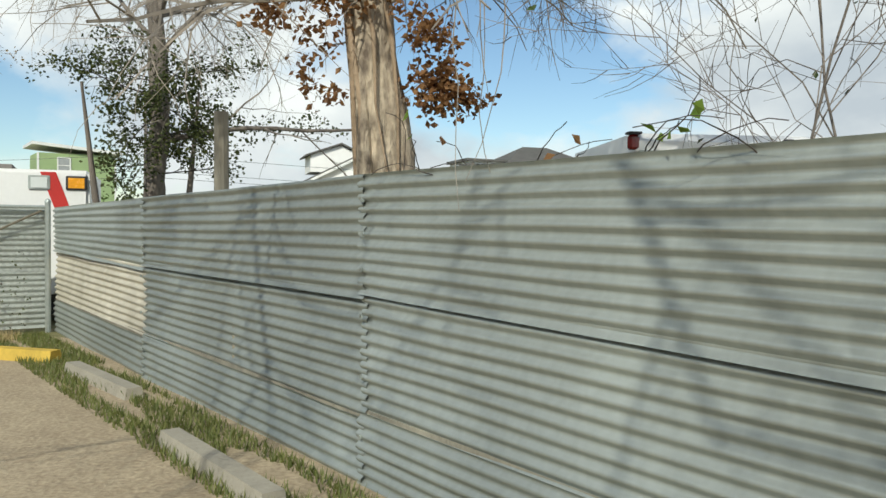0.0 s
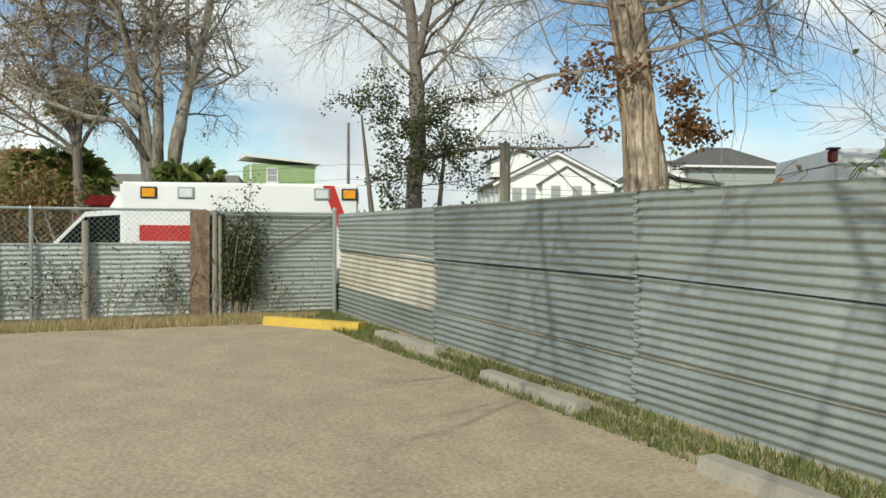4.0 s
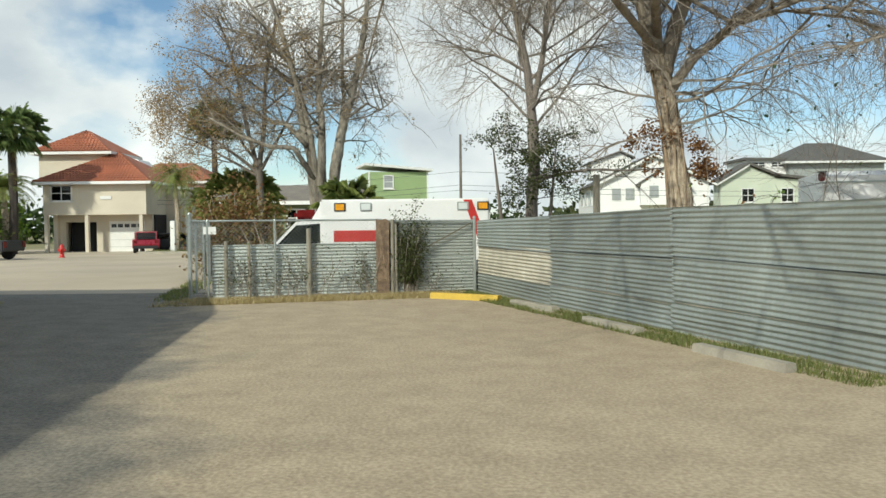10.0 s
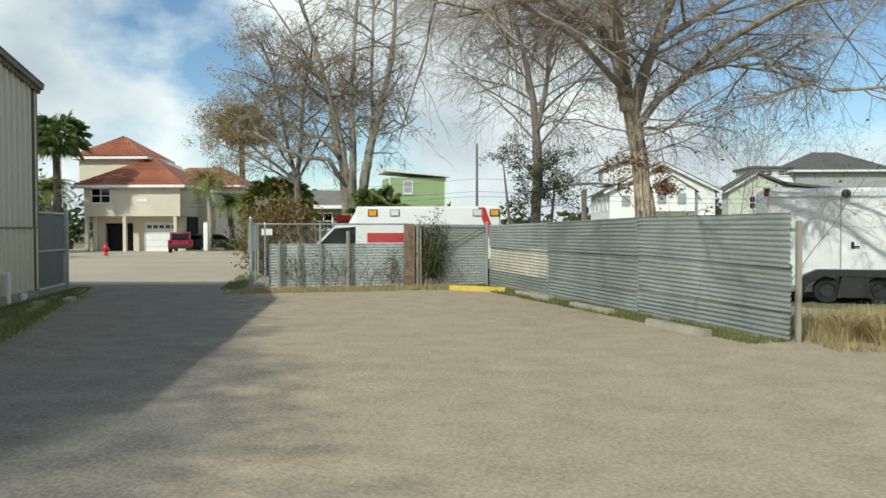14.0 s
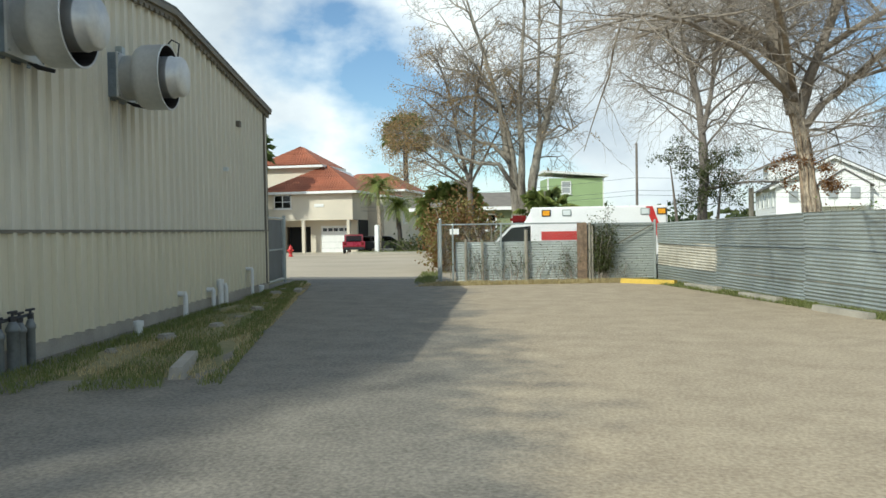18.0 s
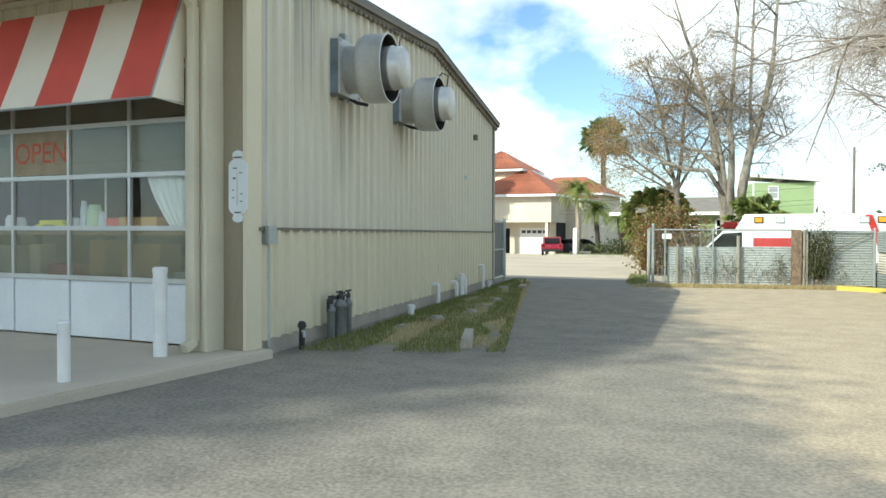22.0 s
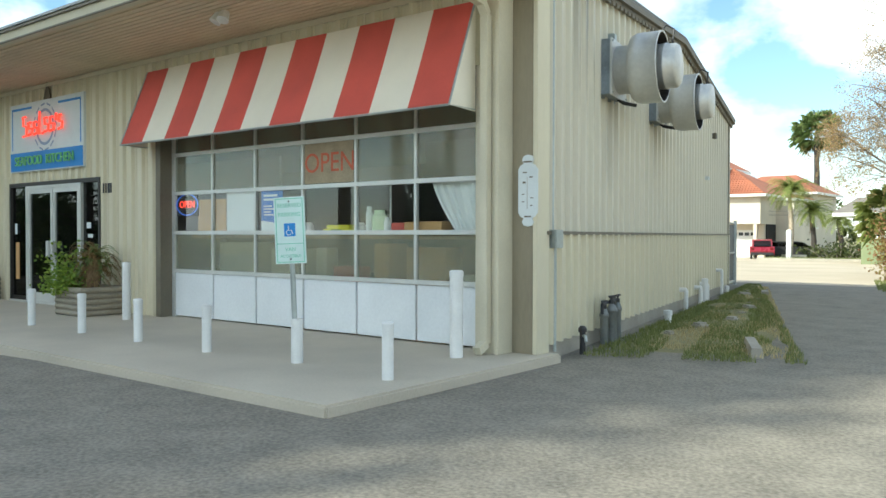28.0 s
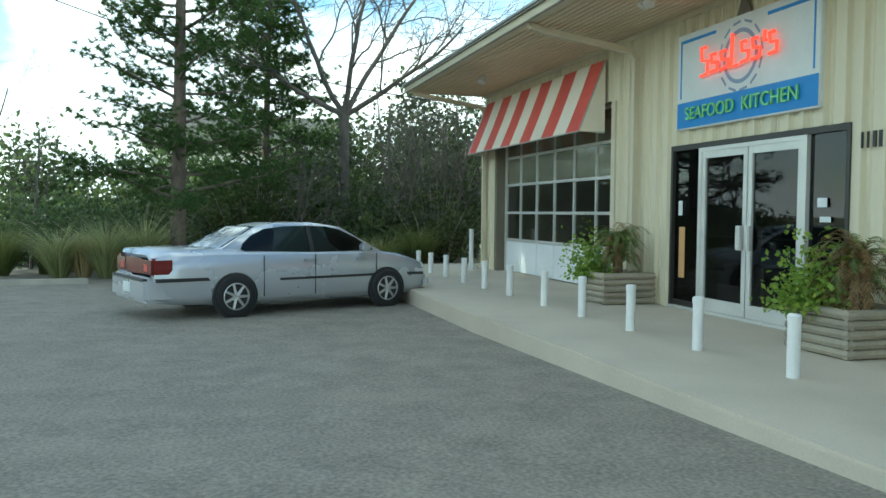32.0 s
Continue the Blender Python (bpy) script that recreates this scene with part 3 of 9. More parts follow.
# inner core that closes the shell
core = MB()
for (xa, ya), (xb, yb) in ((side_a - Vector((0.06, 0)), side_b - Vector((0.06, 0))), (side_b - Vector((0.06, 0)), Vector((X_L, Y_B))), (Vector((X_L, Y_B)), Vector((X_L, Y_F)))):
    d = Vector((yb - ya, xa - xb)).normalized() * -0.1
    core.add([(xa, ya, -0.1), (xb, yb, -0.1), (xb, yb, roof_z(yb) - 0.05), (xa, ya, roof_z(ya) - 0.05), (xa + d.x, ya + d.y, -0.1), (xb + d.x, yb + d.y, -0.1), (xb + d.x, yb + d.y, roof_z(yb) - 0.05), (xa + d.x, ya + d.y, roof_z(ya) - 0.05)],
             [(0, 1, 2, 3), (7, 6, 5, 4), (0, 4, 5, 1), (3, 2, 6, 7), (1, 5, 6, 2), (0, 3, 7, 4)])
mx = wall_x(Y_R) - 0.06
core.prism([(side_a.x - 0.06, side_a.y, roof_z(side_a.y) - 0.06), (mx, Y_R, Z_R - 0.06), (side_b.x - 0.06, side_b.y, roof_z(side_b.y) - 0.06)], (-0.1, 0, 0))
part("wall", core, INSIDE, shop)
inner = [(X_L + 0.1, Y_F + 0.3), (wall_x(Y_F) - 0.2, Y_F + 0.3), (wall_x(Y_B) - 0.2, Y_B - 0.1), (X_L + 0.1, Y_B - 0.1)]
part("floor_slab", MB().prism([(x, y, -0.1) for x, y in inner], (0, 0, 0.1)), SLAB, shop)
foot = MB()
foot.prism([(side_a.x + 0.03, side_a.y, -0.3), (side_b.x + 0.03, side_b.y, -0.3), (side_b.x - 0.1, side_b.y, -0.3), (side_a.x - 0.1, side_a.y, -0.3)], (0, 0, 0.385))
part("foundation", foot, CONCRETE, shop)
# base flashing between upper and lower sheets
def along_side(mb, z0, z1, thick, a=0.0, b=1.0, back=0.0):
    p, q, nn = side_a.lerp(side_b, a), side_a.lerp(side_b, b), Vector(side_n).normalized()
    i, o = nn * back, nn * thick
    return mb.prism([(p.x + i.x, p.y + i.y, z0), (q.x + i.x, q.y + i.y, z0), (q.x + o.x, q.y + o.y, z0), (p.x + o.x, p.y + o.y, z0)], (0, 0, z1 - z0))


part("flashing", along_side(MB(), 1.275, 1.315, 0.06), TRIM_DARK, shop)
part("corner_trim", along_side(MB(), 0.05, 4.2, 0.05, 0.985, 1.0, 0.0), TRIM_DARK, shop)
# roof: two slopes, with a lip past the gable
def slope(y0, y1, thick, lift):
    mb = MB()
    e = 0.16
    pts = [(X_L - 0.12, y0), (wall_x(y0) + e, y0), (wall_x(y1) + e, y1), (X_L - 0.12, y1)]
    top = [(x, y, roof_z(y) + lift + thick) for x, y in pts]
    low = [(x, y, roof_z(y) + lift) for x, y in pts]
    return mb.add(low + top, [(3, 2, 1, 0), (4, 5, 6, 7), (0, 1, 5, 4), (1, 2, 6, 5), (2, 3, 7, 6), (3, 0, 4, 7)])


part("roof", slope(-12.75, Y_R, 0.05, 0.02), ROOF_METAL, shop, "grey ribbed metal roof, front slope")
part("roof", slope(Y_R, Y_B + 0.15, 0.05, 0.02), ROOF_METAL, shop, "grey ribbed metal roof, back slope")
for y0, y1 in ((-12.6, Y_R), (Y_R, Y_B + 0.1)):
    mb = MB()
    for x, t0, t1 in ((0.04, -0.10, 0.0), (0.10, -0.06, 0.06)):
        mb.add([(wall_x(y0) + x, y0, roof_z(y0) + t0), (wall_x(y1) + x, y1, roof_z(y1) + t0), (wall_x(y1) + x, y1, roof_z(y1) + t1), (wall_x(y0) + x, y0, roof_z(y0) + t1),
                (wall_x(y0) + x + 0.06, y0, roof_z(y0) + t0), (wall_x(y1) + x + 0.06, y1, roof_z(y1) + t0), (wall_x(y1) + x + 0.06, y1, roof_z(y1) + t1), (wall_x(y0) + x + 0.06, y0, roof_z(y0) + t1)],
               [(0, 1, 2, 3), (7, 6, 5, 4), (0, 4, 5, 1), (3, 2, 6, 7), (1, 5, 6, 2), (0, 3, 7, 4)])
    part("rake_trim", mb, TRIM_DARK, shop, "dark gable trim with ribbed edge")
    teeth, y = MB(), y0 + 0.1
    while y < y1 - 0.1:
        teeth.prism([(wall_x(y) + 0.052, y, roof_z(y) - 0.15), (wall_x(y + 0.11) + 0.052, y + 0.11, roof_z(y + 0.11) - 0.15), (wall_x(y + 0.13) + 0.052, y + 0.13, roof_z(y + 0.13) - 0.098), (wall_x(y) + 0.055, y - 0.02, roof_z(y) - 0.098)], (0.045, 0.008, 0))
        y += 0.2
    part("closure_strip", teeth, TRIM_DARK, shop, "toothed closure strip under the gable trim")
# soffit boards and the ceiling inside
for k in range(17):
    y0 = -12.66 + k * 0.1
    part("soffit_board", MB().box((X_L - 0.12, y0 + 0.022, roof_z(-12.7) - 0.117), (-8.5, y0 + 0.1, roof_z(-12.7) - 0.096)), SOFFIT, shop)
sof = MB().box((X_L - 0.12, -12.7, roof_z(-12.7) - 0.095), (-8.5, Y_F, roof_z(Y_F) - 0.14 + 0.05))
part("soffit", sof, SOFFIT, shop, "tan ribbed soffit under the eaves")
part("gutter", MB().prism([(X_L - 0.17, -12.86, 4.02), (X_L - 0.17, -12.9, 4.19), (X_L - 0.17, -12.7, 4.19), (X_L - 0.17, -12.72, 4.02)], (19.99, 0, 0)), TRIM, shop, "cream metal eaves gutter")
part("gutter_lip", MB().box((X_L - 0.17, -12.93, 4.165), (-8.6, -12.88, 4.2)), ROOF_METAL, shop)
# dark strips paint in the shade lines above and below the gutter face
part("gutter_shade_lines", MB().box((X_L - 0.17, -12.925, 4.12), (-8.6, -12.89, 4.145)).box((X_L - 0.17, -12.875, 4.0), (-8.6, -12.85, 4.02)), TRIM_DARK, shop, "dark strips that paint in the shadow gaps along the gutter")
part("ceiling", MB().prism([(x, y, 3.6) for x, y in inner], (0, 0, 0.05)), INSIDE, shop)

# front wall: ribbed sheets round the openings, with jambs through the wall
f_top = lambda x, y: 4.16
for xa, xb, z0 in ((X_L, -27.68, 0), (-27.68, -22.06, 3.1), (-22.06, -20.42, 0), (-20.42, -17.1, 2.24), (-17.1, -15.4, 0), (-15.4, -9.17, 3.1)):
    cnt = max(1, round((xb - xa) / 0.915))
    for k in range(cnt):
        p, q = lerp(xa, xb, k / cnt), lerp(xa, xb, (k + 1) / cnt)
        part("siding_sheet", ribbed(MB(), (p, Y_F), (q, Y_F), z0, f_top, (0, -1)), SIDING_LOW, shop)
back = MB()
for xa, xb, z0, z1 in ((X_L, -27.68, 0, 4.1), (-27.68, -22.06, 3.1, 4.1), (-22.06, -20.42, 0, 4.1), (-20.42, -17.1, 2.24, 4.1), (-17.1, -15.4, 0, 4.1), (-15.4, -9.2, 3.1, 4.1), (-9.2, -8.98, 0, 4.1)):
    back.box((xa, Y_F + 0.012, z0), (xb, Y_F + 0.28, z1))
part("front_wall", back, TRIM_DARK, shop)
part("head_trim", MB().box((X_L, Y_F - 0.06, 3.93), (-8.98, Y_F - 0.032, 4.0)), TRIM, shop)
# corner post group at the gable end
part("corner_post", MB().box((-9.18, -11.0, 0.0), (-9.0, -10.7, 4.2), None, 0.01).box((-9.02, -11.025, 0.0), (-8.965, -10.72, 4.2), None, 0.006), TRIM, shop, "cream metal corner cladding")
part("corner_strip", MB().box((-8.965, -10.765, 0.0), (-8.70, -10.5, 4.25), None, 0.006), TRIM_BROWN, shop, "weathered brown corner strip")
part("corner_edge", MB().box((-8.70, -10.775, 0.0), (-8.645, -10.52, 4.25), None, 0.006), SIDING_LOW, shop)


def downspout(x):
    mb = MB()
    pts = [(x, -12.78, 4.1), (x, -12.76, 3.98), (x, -12.6, 3.93), (x, -11.15, 3.72), (x, -11.06, 3.6), (x, -11.06, 0.12), (x, -11.2, 0.05)]
    for a, b in zip(pts, pts[1:]):
        mb.tube([a, b], [0.062, 0.062], 4)
    part("downspout", mb, TRIM, shop, "cream metal downspout elbowed back to the wall")


for x in (-9.11, -21.3, -28.2):
    downspout(x)


def garage_door(xa, xb, cols, clear=(2,)):
    """A sectional door: a solid foot panel and four rows of panes between rails."""
    y = -10.76
    door = part("garage_door", MB().box((xa, y - 0.03, 3.06), (xb, y + 0.035, 3.1)), ALU, shop, "white sectional garage door glazed in four rows")
    for a in (xa, xb - 0.07):
        part("stile", MB().box((a, y - 0.02, 0.0), (a + 0.07, y + 0.04, 3.06)), ALU, door)
    rows = [0.0, 0.718, 1.307, 1.912, 2.505, 3.1]
    w = (xb - xa - 0.08) / cols
    for k in range(cols):
        a, b = xa + 0.04 + k * w, xa + 0.04 + (k + 1) * w
        part("panel", MB().box((a + 0.012, y, 0.02), (b - 0.012, y + 0.035, 0.68), None, 0.006), PANEL_WHITE, door)
        for r in range(1, 5):
            part("pane", MB().box((a + 0.02, y + 0.006, rows[r] + 0.025), (b - 0.02, y + 0.012, rows[r + 1] - 0.025)), CLEAR if r in clear else DUSTY, door).visible_shadow = False
    for z in rows[1:5]:
        part("rail", MB().box((xa, y - 0.025, z - 0.032), (xb, y + 0.03, z + 0.022), None, 0.006), ALU, door)
    for k in range(1, cols):
        a = xa + 0.04 + k * w
        part("mullion", MB().box((a - 0.02, y - 0.02, 0.69), (a + 0.02, y + 0.025, 3.1)), ALU, door)
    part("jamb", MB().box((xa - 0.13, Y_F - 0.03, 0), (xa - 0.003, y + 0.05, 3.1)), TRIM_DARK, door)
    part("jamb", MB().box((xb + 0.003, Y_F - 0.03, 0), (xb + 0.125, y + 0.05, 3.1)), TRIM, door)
    return door


door_right, door_left = garage_door(-15.29, -9.3, 6), garage_door(-27.55, -22.19, 6, (1, 2))

# entrance: two leaves between side lights
FRAME_DARK = mat("dark_bronze_frame", (0.045, 0.042, 0.038), 0.45, 0.15, 3, 40, 0.02, metal=0.3)
ent = part("entrance", MB().box((-20.42, -10.97, 2.17), (-17.1, -10.86, 2.24)).box((-20.42, -10.97, 0), (-20.37, -10.86, 2.17)).box((-17.15, -10.97, 0), (-17.1, -10.86, 2.17)), FRAME_DARK, shop, "shopfront entrance with two glass leaves in a dark frame")
part("door_frame", MB().box((-19.75, -10.972, 0), (-19.68, -10.86, 2.17)).box((-17.79, -10.972, 0), (-17.72, -10.86, 2.17)).box((-19.68, -10.972, 2.12), (-17.79, -10.86, 2.17)), ALU, ent, "pale aluminium door frame")
part("sill", MB().box((-20.42, -11.0, 0.0), (-17.1, -10.86, 0.035), None, 0.006), ALU, ent)
for a, b in ((-20.37, -19.75), (-17.72, -17.15)):
    part("side_light", MB().box((a, -10.92, 0.1), (b, -10.91, 2.17)), DARK_GLASS, ent)
    part("side_rail", MB().box((a, -10.95, 0.035), (b, -10.88, 0.11)), FRAME_DARK, ent)
for a, b, hx in ((-19.68, -18.745, -18.82), (-18.725, -17.79, -18.65)):
    leaf = part("door_leaf", MB().box((a, -10.96, 0.04), (a + 0.075, -10.9, 2.12)).box((b - 0.075, -10.96, 0.04), (b, -10.9, 2.12)).box((a + 0.075, -10.957, 0.04), (b - 0.075, -10.903, 0.2)).box((a + 0.075, -10.957, 2.03), (b - 0.075, -10.903, 2.12)), ALU, ent)
    part("pane", MB().box((a + 0.065, -10.935, 0.19), (b - 0.065, -10.925, 2.04)), DARK_GLASS, leaf)
    part("push_bar", MB().box((a + 0.08, -10.90, 1.0), (b - 0.08, -10.87, 1.03)), ALU, leaf)
    part("door_pull", MB().box((hx - 0.045, -11.03, 0.86), (hx + 0.045, -10.97, 1.16), None, 0.01), ALU, leaf, "flat aluminium pull plate")

# side wall extras
def on_side(y, z, out=0.0):
    return Vector((wall_x(y) + out * 0.982, y + out * 0.19, z))


# one dark colour for both the grime and the shade inside the wind bands
GREASE_SHADE = mat("grease_and_shade_metal", (0.035, 0.03, 0.026), 0.6, 0.4, 6, 30, 0.05)


def wall_fan(y, z, c, s):
    """A round exhaust fan on a square wall curb: c is the curb's half width, s scales the drum."""
    t = thing("exhaust_fan", on_side(y, z, 0.03), "round grey aluminium exhaust fan on a square wall curb", "exhaust fan", "wall exhaust fans")
    m = Matrix.Translation(on_side(y, z)) @ Matrix.Rotation(math.atan2(0.194, 1), 4, "Z") @ Matrix.Rotation(radians(90), 4, "Y")
    curb = part("curb", MB().box((-c, -c, 0.0), (c, c, 0.035), m, 0.004).box((-c * 0.94, -c * 0.94, 0.035), (c * 0.94, c * 0.94, 0.17), m, 0.008), CURB_METAL, t, "square galvanised curb")
    part("seam_strip", MB().box((-c * 0.97, -c * 0.97, 0.165), (c * 0.97, c * 0.97, 0.19), m, 0.004), VENT_METAL, curb)
    for u, v in ((-1, -1), (-1, 1), (1, -1), (1, 1)):
        p = m @ Vector((u * c * 0.88, v * c * 0.88, 0.19))
        part("bolt", MB().cyl(p, m @ Vector((u * c * 0.88, v * c * 0.88, 0.205)), 0.014, 6), GALV, curb)
    part("collar", MB().lathe([(0.30 * s, 0.17), (0.325 * s, 0.19), (0.325 * s, 0.36), (0.345 * s, 0.37), (0.345 * s, 0.4)], 28, m), VENT_METAL, t, smooth=True)
    part("wind_band", MB().lathe([(0.33 * s, 0.36), (0.43 * s, 0.39), (0.465 * s, 0.45), (0.47 * s, 0.50), (0.47 * s, 0.745), (0.478 * s, 0.75), (0.478 * s, 0.765), (0.455 * s, 0.765), (0.455 * s, 0.48), (0.32 * s, 0.44)], 36, m), VENT_METAL, t, "rolled aluminium wind band", smooth=True)
    part("liner", MB().lathe([(0.452 * s, 0.76), (0.452 * s, 0.5), (0.001, 0.5)], 32, m), GREASE_SHADE, t, "inside of the wind band, darkened for shade and grime")
    part("motor_cap", MB().lathe([(0.27 * s, 0.46), (0.30 * s, 0.5), (0.30 * s, 0.79), (0.306 * s, 0.80), (0.306 * s, 0.815), (0.29 * s, 0.82), (0.29 * s, 0.93), (0.26 * s, 0.965), (0.001, 0.975)], 28, m), VENT_METAL, t, smooth=True)
    part("cable", MB().tube([m @ Vector((-0.47 * s, 0.05, 0.72)), m @ Vector((-0.56 * s, 0.06, 0.78)), m @ Vector((-0.5 * s, 0.07, 0.88)), m @ Vector((-0.3 * s, 0.06, 0.86))], [0.012] * 4, 6), BLACK, t, "looped black flex")
    part("junction_box", MB().box((-c - 0.12, -0.02, 0.03), (-c + 0.02, 0.1, 0.13), m, 0.01), GALV, t)
    part("drain_spout", MB().tube([m @ Vector((c * 0.9, 0.2 * s, 0.12)), m @ Vector((c * 1.06, 0.22 * s, 0.2)), m @ Vector((c * 1.16, 0.26 * s, 0.36))], [0.028, 0.026, 0.022], 8), BLACK, t)
    return t


CURB_METAL = mat("galvanised_curb", (0.20, 0.235, 0.26), 0.5, 0.3, 4, 40, 0.05, metal=0.4)
wall_fan(-8.33, 3.43, 0.375, 0.96)
wall_fan(-5.83, 3.35, 0.31, 0.92)

# ---- fences ----
CORNER, J1, J2, END = Vector((-2.05, 6.12)), Vector((-0.95, 2.75)), Vector((0.18, -0.46)), Vector((1.31, -3.75))


def corrugated(a, b, z0a, z0b, z1a, z1b, out, seed, pitch=0.064, amp=0.0125, cols=10):
    """A sheet with waves that run along it, slightly dented."""
    a, b, out = Vector((*a, 0)), Vector((*b, 0)), Vector((*out, 0)).normalized()
    mb = MB()
    h = (z1a - z0a + z1b - z0b) / 2
    rows = max(4, round(h / pitch * 6))
    for j in range(rows + 1):
        wave = math.cos(2 * math.pi * j / 6) * amp
        for i in range(cols + 1):
            t, s = i / cols, j / rows
            p = a.lerp(b, t) + out * (wave + 0.018 * noise.noise((t * 3 + seed * 7.1, s * 2.0, seed)))
            z = lerp(lerp(z0a, z0b, t), lerp(z1a, z1b, t), s) + 0.006 * noise.noise((t * 4 + seed * 3.3, s * 3, 5))
            mb.v.append((p.x, p.y, z))
    mb.f = [(j * (cols + 1) + i, j * (cols + 1) + i + 1, (j + 1) * (cols + 1) + i + 1, (j + 1) * (cols + 1) + i) for j in range(rows) for i in range(cols)]
    return mb


side_fence = thing("corrugated_fence", (0.2, -0.44, -0.1), "weathered galvanised corrugated-steel fence along the lot", "fence")
s_out = (-0.944, -0.331)
bays = ((CORNER, J1, (1.345, 1.395), (0.86, 0.82)), (J1, J2, (1.395, 1.448), (0.86, 0.865)), (J2, END, (1.45, 1.456), (0.885, 0.82)))
for k, (a, b, top, seam) in enumerate(bays):
    o = Vector(s_out)
    # each bay laps a hand's width over the one before
    a, b = a + o * 0.005 * k - (b - a).normalized() * (0.05 if k else 0.0), b + o * 0.005 * k
    part("sheet", corrugated(a + o * 0.01, b + o * 0.01, seam[0] - 0.03, seam[1] - 0.03, top[0], top[1], s_out, k + 1), GALV_OLD, side_fence, smooth=True)
    if k == 0:
        part("sheet", corrugated(a - o * 0.012, b - o * 0.012, 0.28, 0.25, seam[0] + 0.02, seam[1] + 0.02, s_out, k + 11), GALV_PATCH, side_fence, "tan rust-stained sheet", smooth=True)
    else:
        part("sheet", corrugated(a - o * 0.012, b - o * 0.012, 0.24, 0.20, seam[0] + 0.02, seam[1] + 0.02, s_out, k + 11), GALV_OLD, side_fence, smooth=True)
    part("sheet", corrugated(a + o * 0.006, b + o * 0.006, -0.16, -0.2, 0.27, 0.24, s_out, k + 21), GALV_OLD, side_fence, smooth=True)
for p, z in ((J1, 1.36), (J2, 1.42), (CORNER.lerp(J1, 0.5), 1.3), (J1.lerp(J2, 0.5), 1.3), (J2.lerp(END, 0.5), 1.3)):
    q = p - Vector(s_out) * 0.07
    part("post", MB().box((q.x - 0.04, q.y - 0.04, -0.2), (q.x + 0.04, q.y + 0.04, z), None, 0.006), WOOD_POST, side_fence)
q = END - Vector(s_out) * 0.06 + (END - J2).normalized() * 0.05
part("end_post", MB().box((q.x - 0.03, q.y - 0.035, -0.2), (q.x + 0.03, q.y + 0.035, 1.36), None, 0.008), WOOD_POST, side_fence, "weathered timber end post")
for a, b in ((CORNER, J1), (J1, J2), (J2, END)):
    for z in (0.25, 1.25):
        p, q = a - Vector(s_out) * 0.03, b - Vector(s_out) * 0.03
        part("rail", MB().tube([(p.x, p.y, z), (q.x, q.y, z)], [0.03, 0.03], 4), WOOD_POST, side_fence)
for k, p in enumerate((J1, J2)):
    for z in (0.15, 0.45, 0.75, 0.98, 1.15, 1.32):
        c = Vector((*p, z)) + Vector((*s_out, 0)) * 0.03
        part("nail", MB().cyl(c, c + Vector((*s_out, 0)) * 0.012, 0.011, 6), GALV, side_fence)

# back fence: gate bay by the corner, then low sheets behind chain link
back_fence = thing("back_fence", (-4.6, 5.3, -0.1), "corrugated and chain-link fence with timber posts and dead vines", "fence")
B0, B1 = CORNER, Vector((-7.13, 4.50))
b_dir = (B1 - B0).normalized()
b_out = Vector((b_dir.y, -b_dir.x))
if b_out.y > 0:
    b_out = -b_out
at_b = lambda x: B0 + b_dir * ((x - B0.x) / b_dir.x)
part("gate_sheet", corrugated(at_b(-2.1), at_b(-3.95), -0.06, -0.06, 0.62, 0.62, b_out, 31, cols=8), GALV_BACK, back_fence, smooth=True)
part("gate_sheet", corrugated(at_b(-2.1) - b_out * 0.02, at_b(-3.95) - b_out * 0.02, 0.6, 0.6, 1.36, 1.37, b_out, 32, cols=8), GALV_BACK, back_fence, smooth=True)
for k, (xa, xb) in enumerate(((-3.97, -5.35), (-5.35, -7.05))):
    part("low_sheet", corrugated(at_b(xa) - b_out * 0.03, at_b(xb) - b_out * 0.03, -0.05, -0.05, 0.92, 0.93, b_out, 33 + k, cols=8), GALV_BACK, back_fence, smooth=True)


def chain_link(name, a, b, z0, z1, parent, cell=0.075, r=0.0022):
    """Wire mesh of crossed strands."""
    a, b = Vector((*a, 0)), Vector((*b, 0))
    length, mb = (b - a).length, MB()
    h = z1 - z0
    k = -math.ceil(h / cell)
    while k * cell < length:
        for way in (1, -1):
            s0, s1 = (k * cell, k * cell + h) if way > 0 else (k * cell + h, k * cell)
            pts = []
            for s, z in ((s0, z0), (s1, z1)):
                pts.append((s, z))
            (sa, za), (sb, zb) = pts
            lo, hi = (0.0, 1.0)
            if sb != sa:
                t0, t1 = (0 - sa) / (sb - sa), (length - sa) / (sb - sa)
                lo, hi = max(0.0, min(t0, t1)), min(1.0, max(t0, t1))
            if hi - lo > 0.02:
                e = [a.lerp(b, (sa + (sb - sa) * t) / length) + Vector((0, 0, za + (zb - za) * t)) for t in (lo, hi)]
                mb.tube(e, [r, r], 3, False)
        k += 1
    return part(name, mb, GALV, parent, "galvanised chain-link mesh")


chain_link("chain_link", at_b(-2.1) + b_out * 0.04, at_b(-3.9) + b_out * 0.04, -0.02, 1.34, back_fence)
chain_link("chain_link", at_b(-3.97), at_b(-7.4), 0.0, 1.37, back_fence)
for x, z, r, m in ((-2.13, 1.4, 0.032, GALV), (-5.95, 1.37, 0.024, GALV), (-7.12, 1.37, 0.024, GALV), (-7.42, 1.5, 0.036, GALV)):
    p = at_b(x) + b_out * 0.045
    part("steel_post", MB().cyl((p.x, p.y, -0.2), (p.x, p.y, z), r, 10).lathe([(r * 1.2, z), (r * 0.8, z + 0.03), (0.002, z + 0.045)], 10, Matrix.Translation((p.x, p.y, 0))), m, back_fence, "galvanised steel fence post")
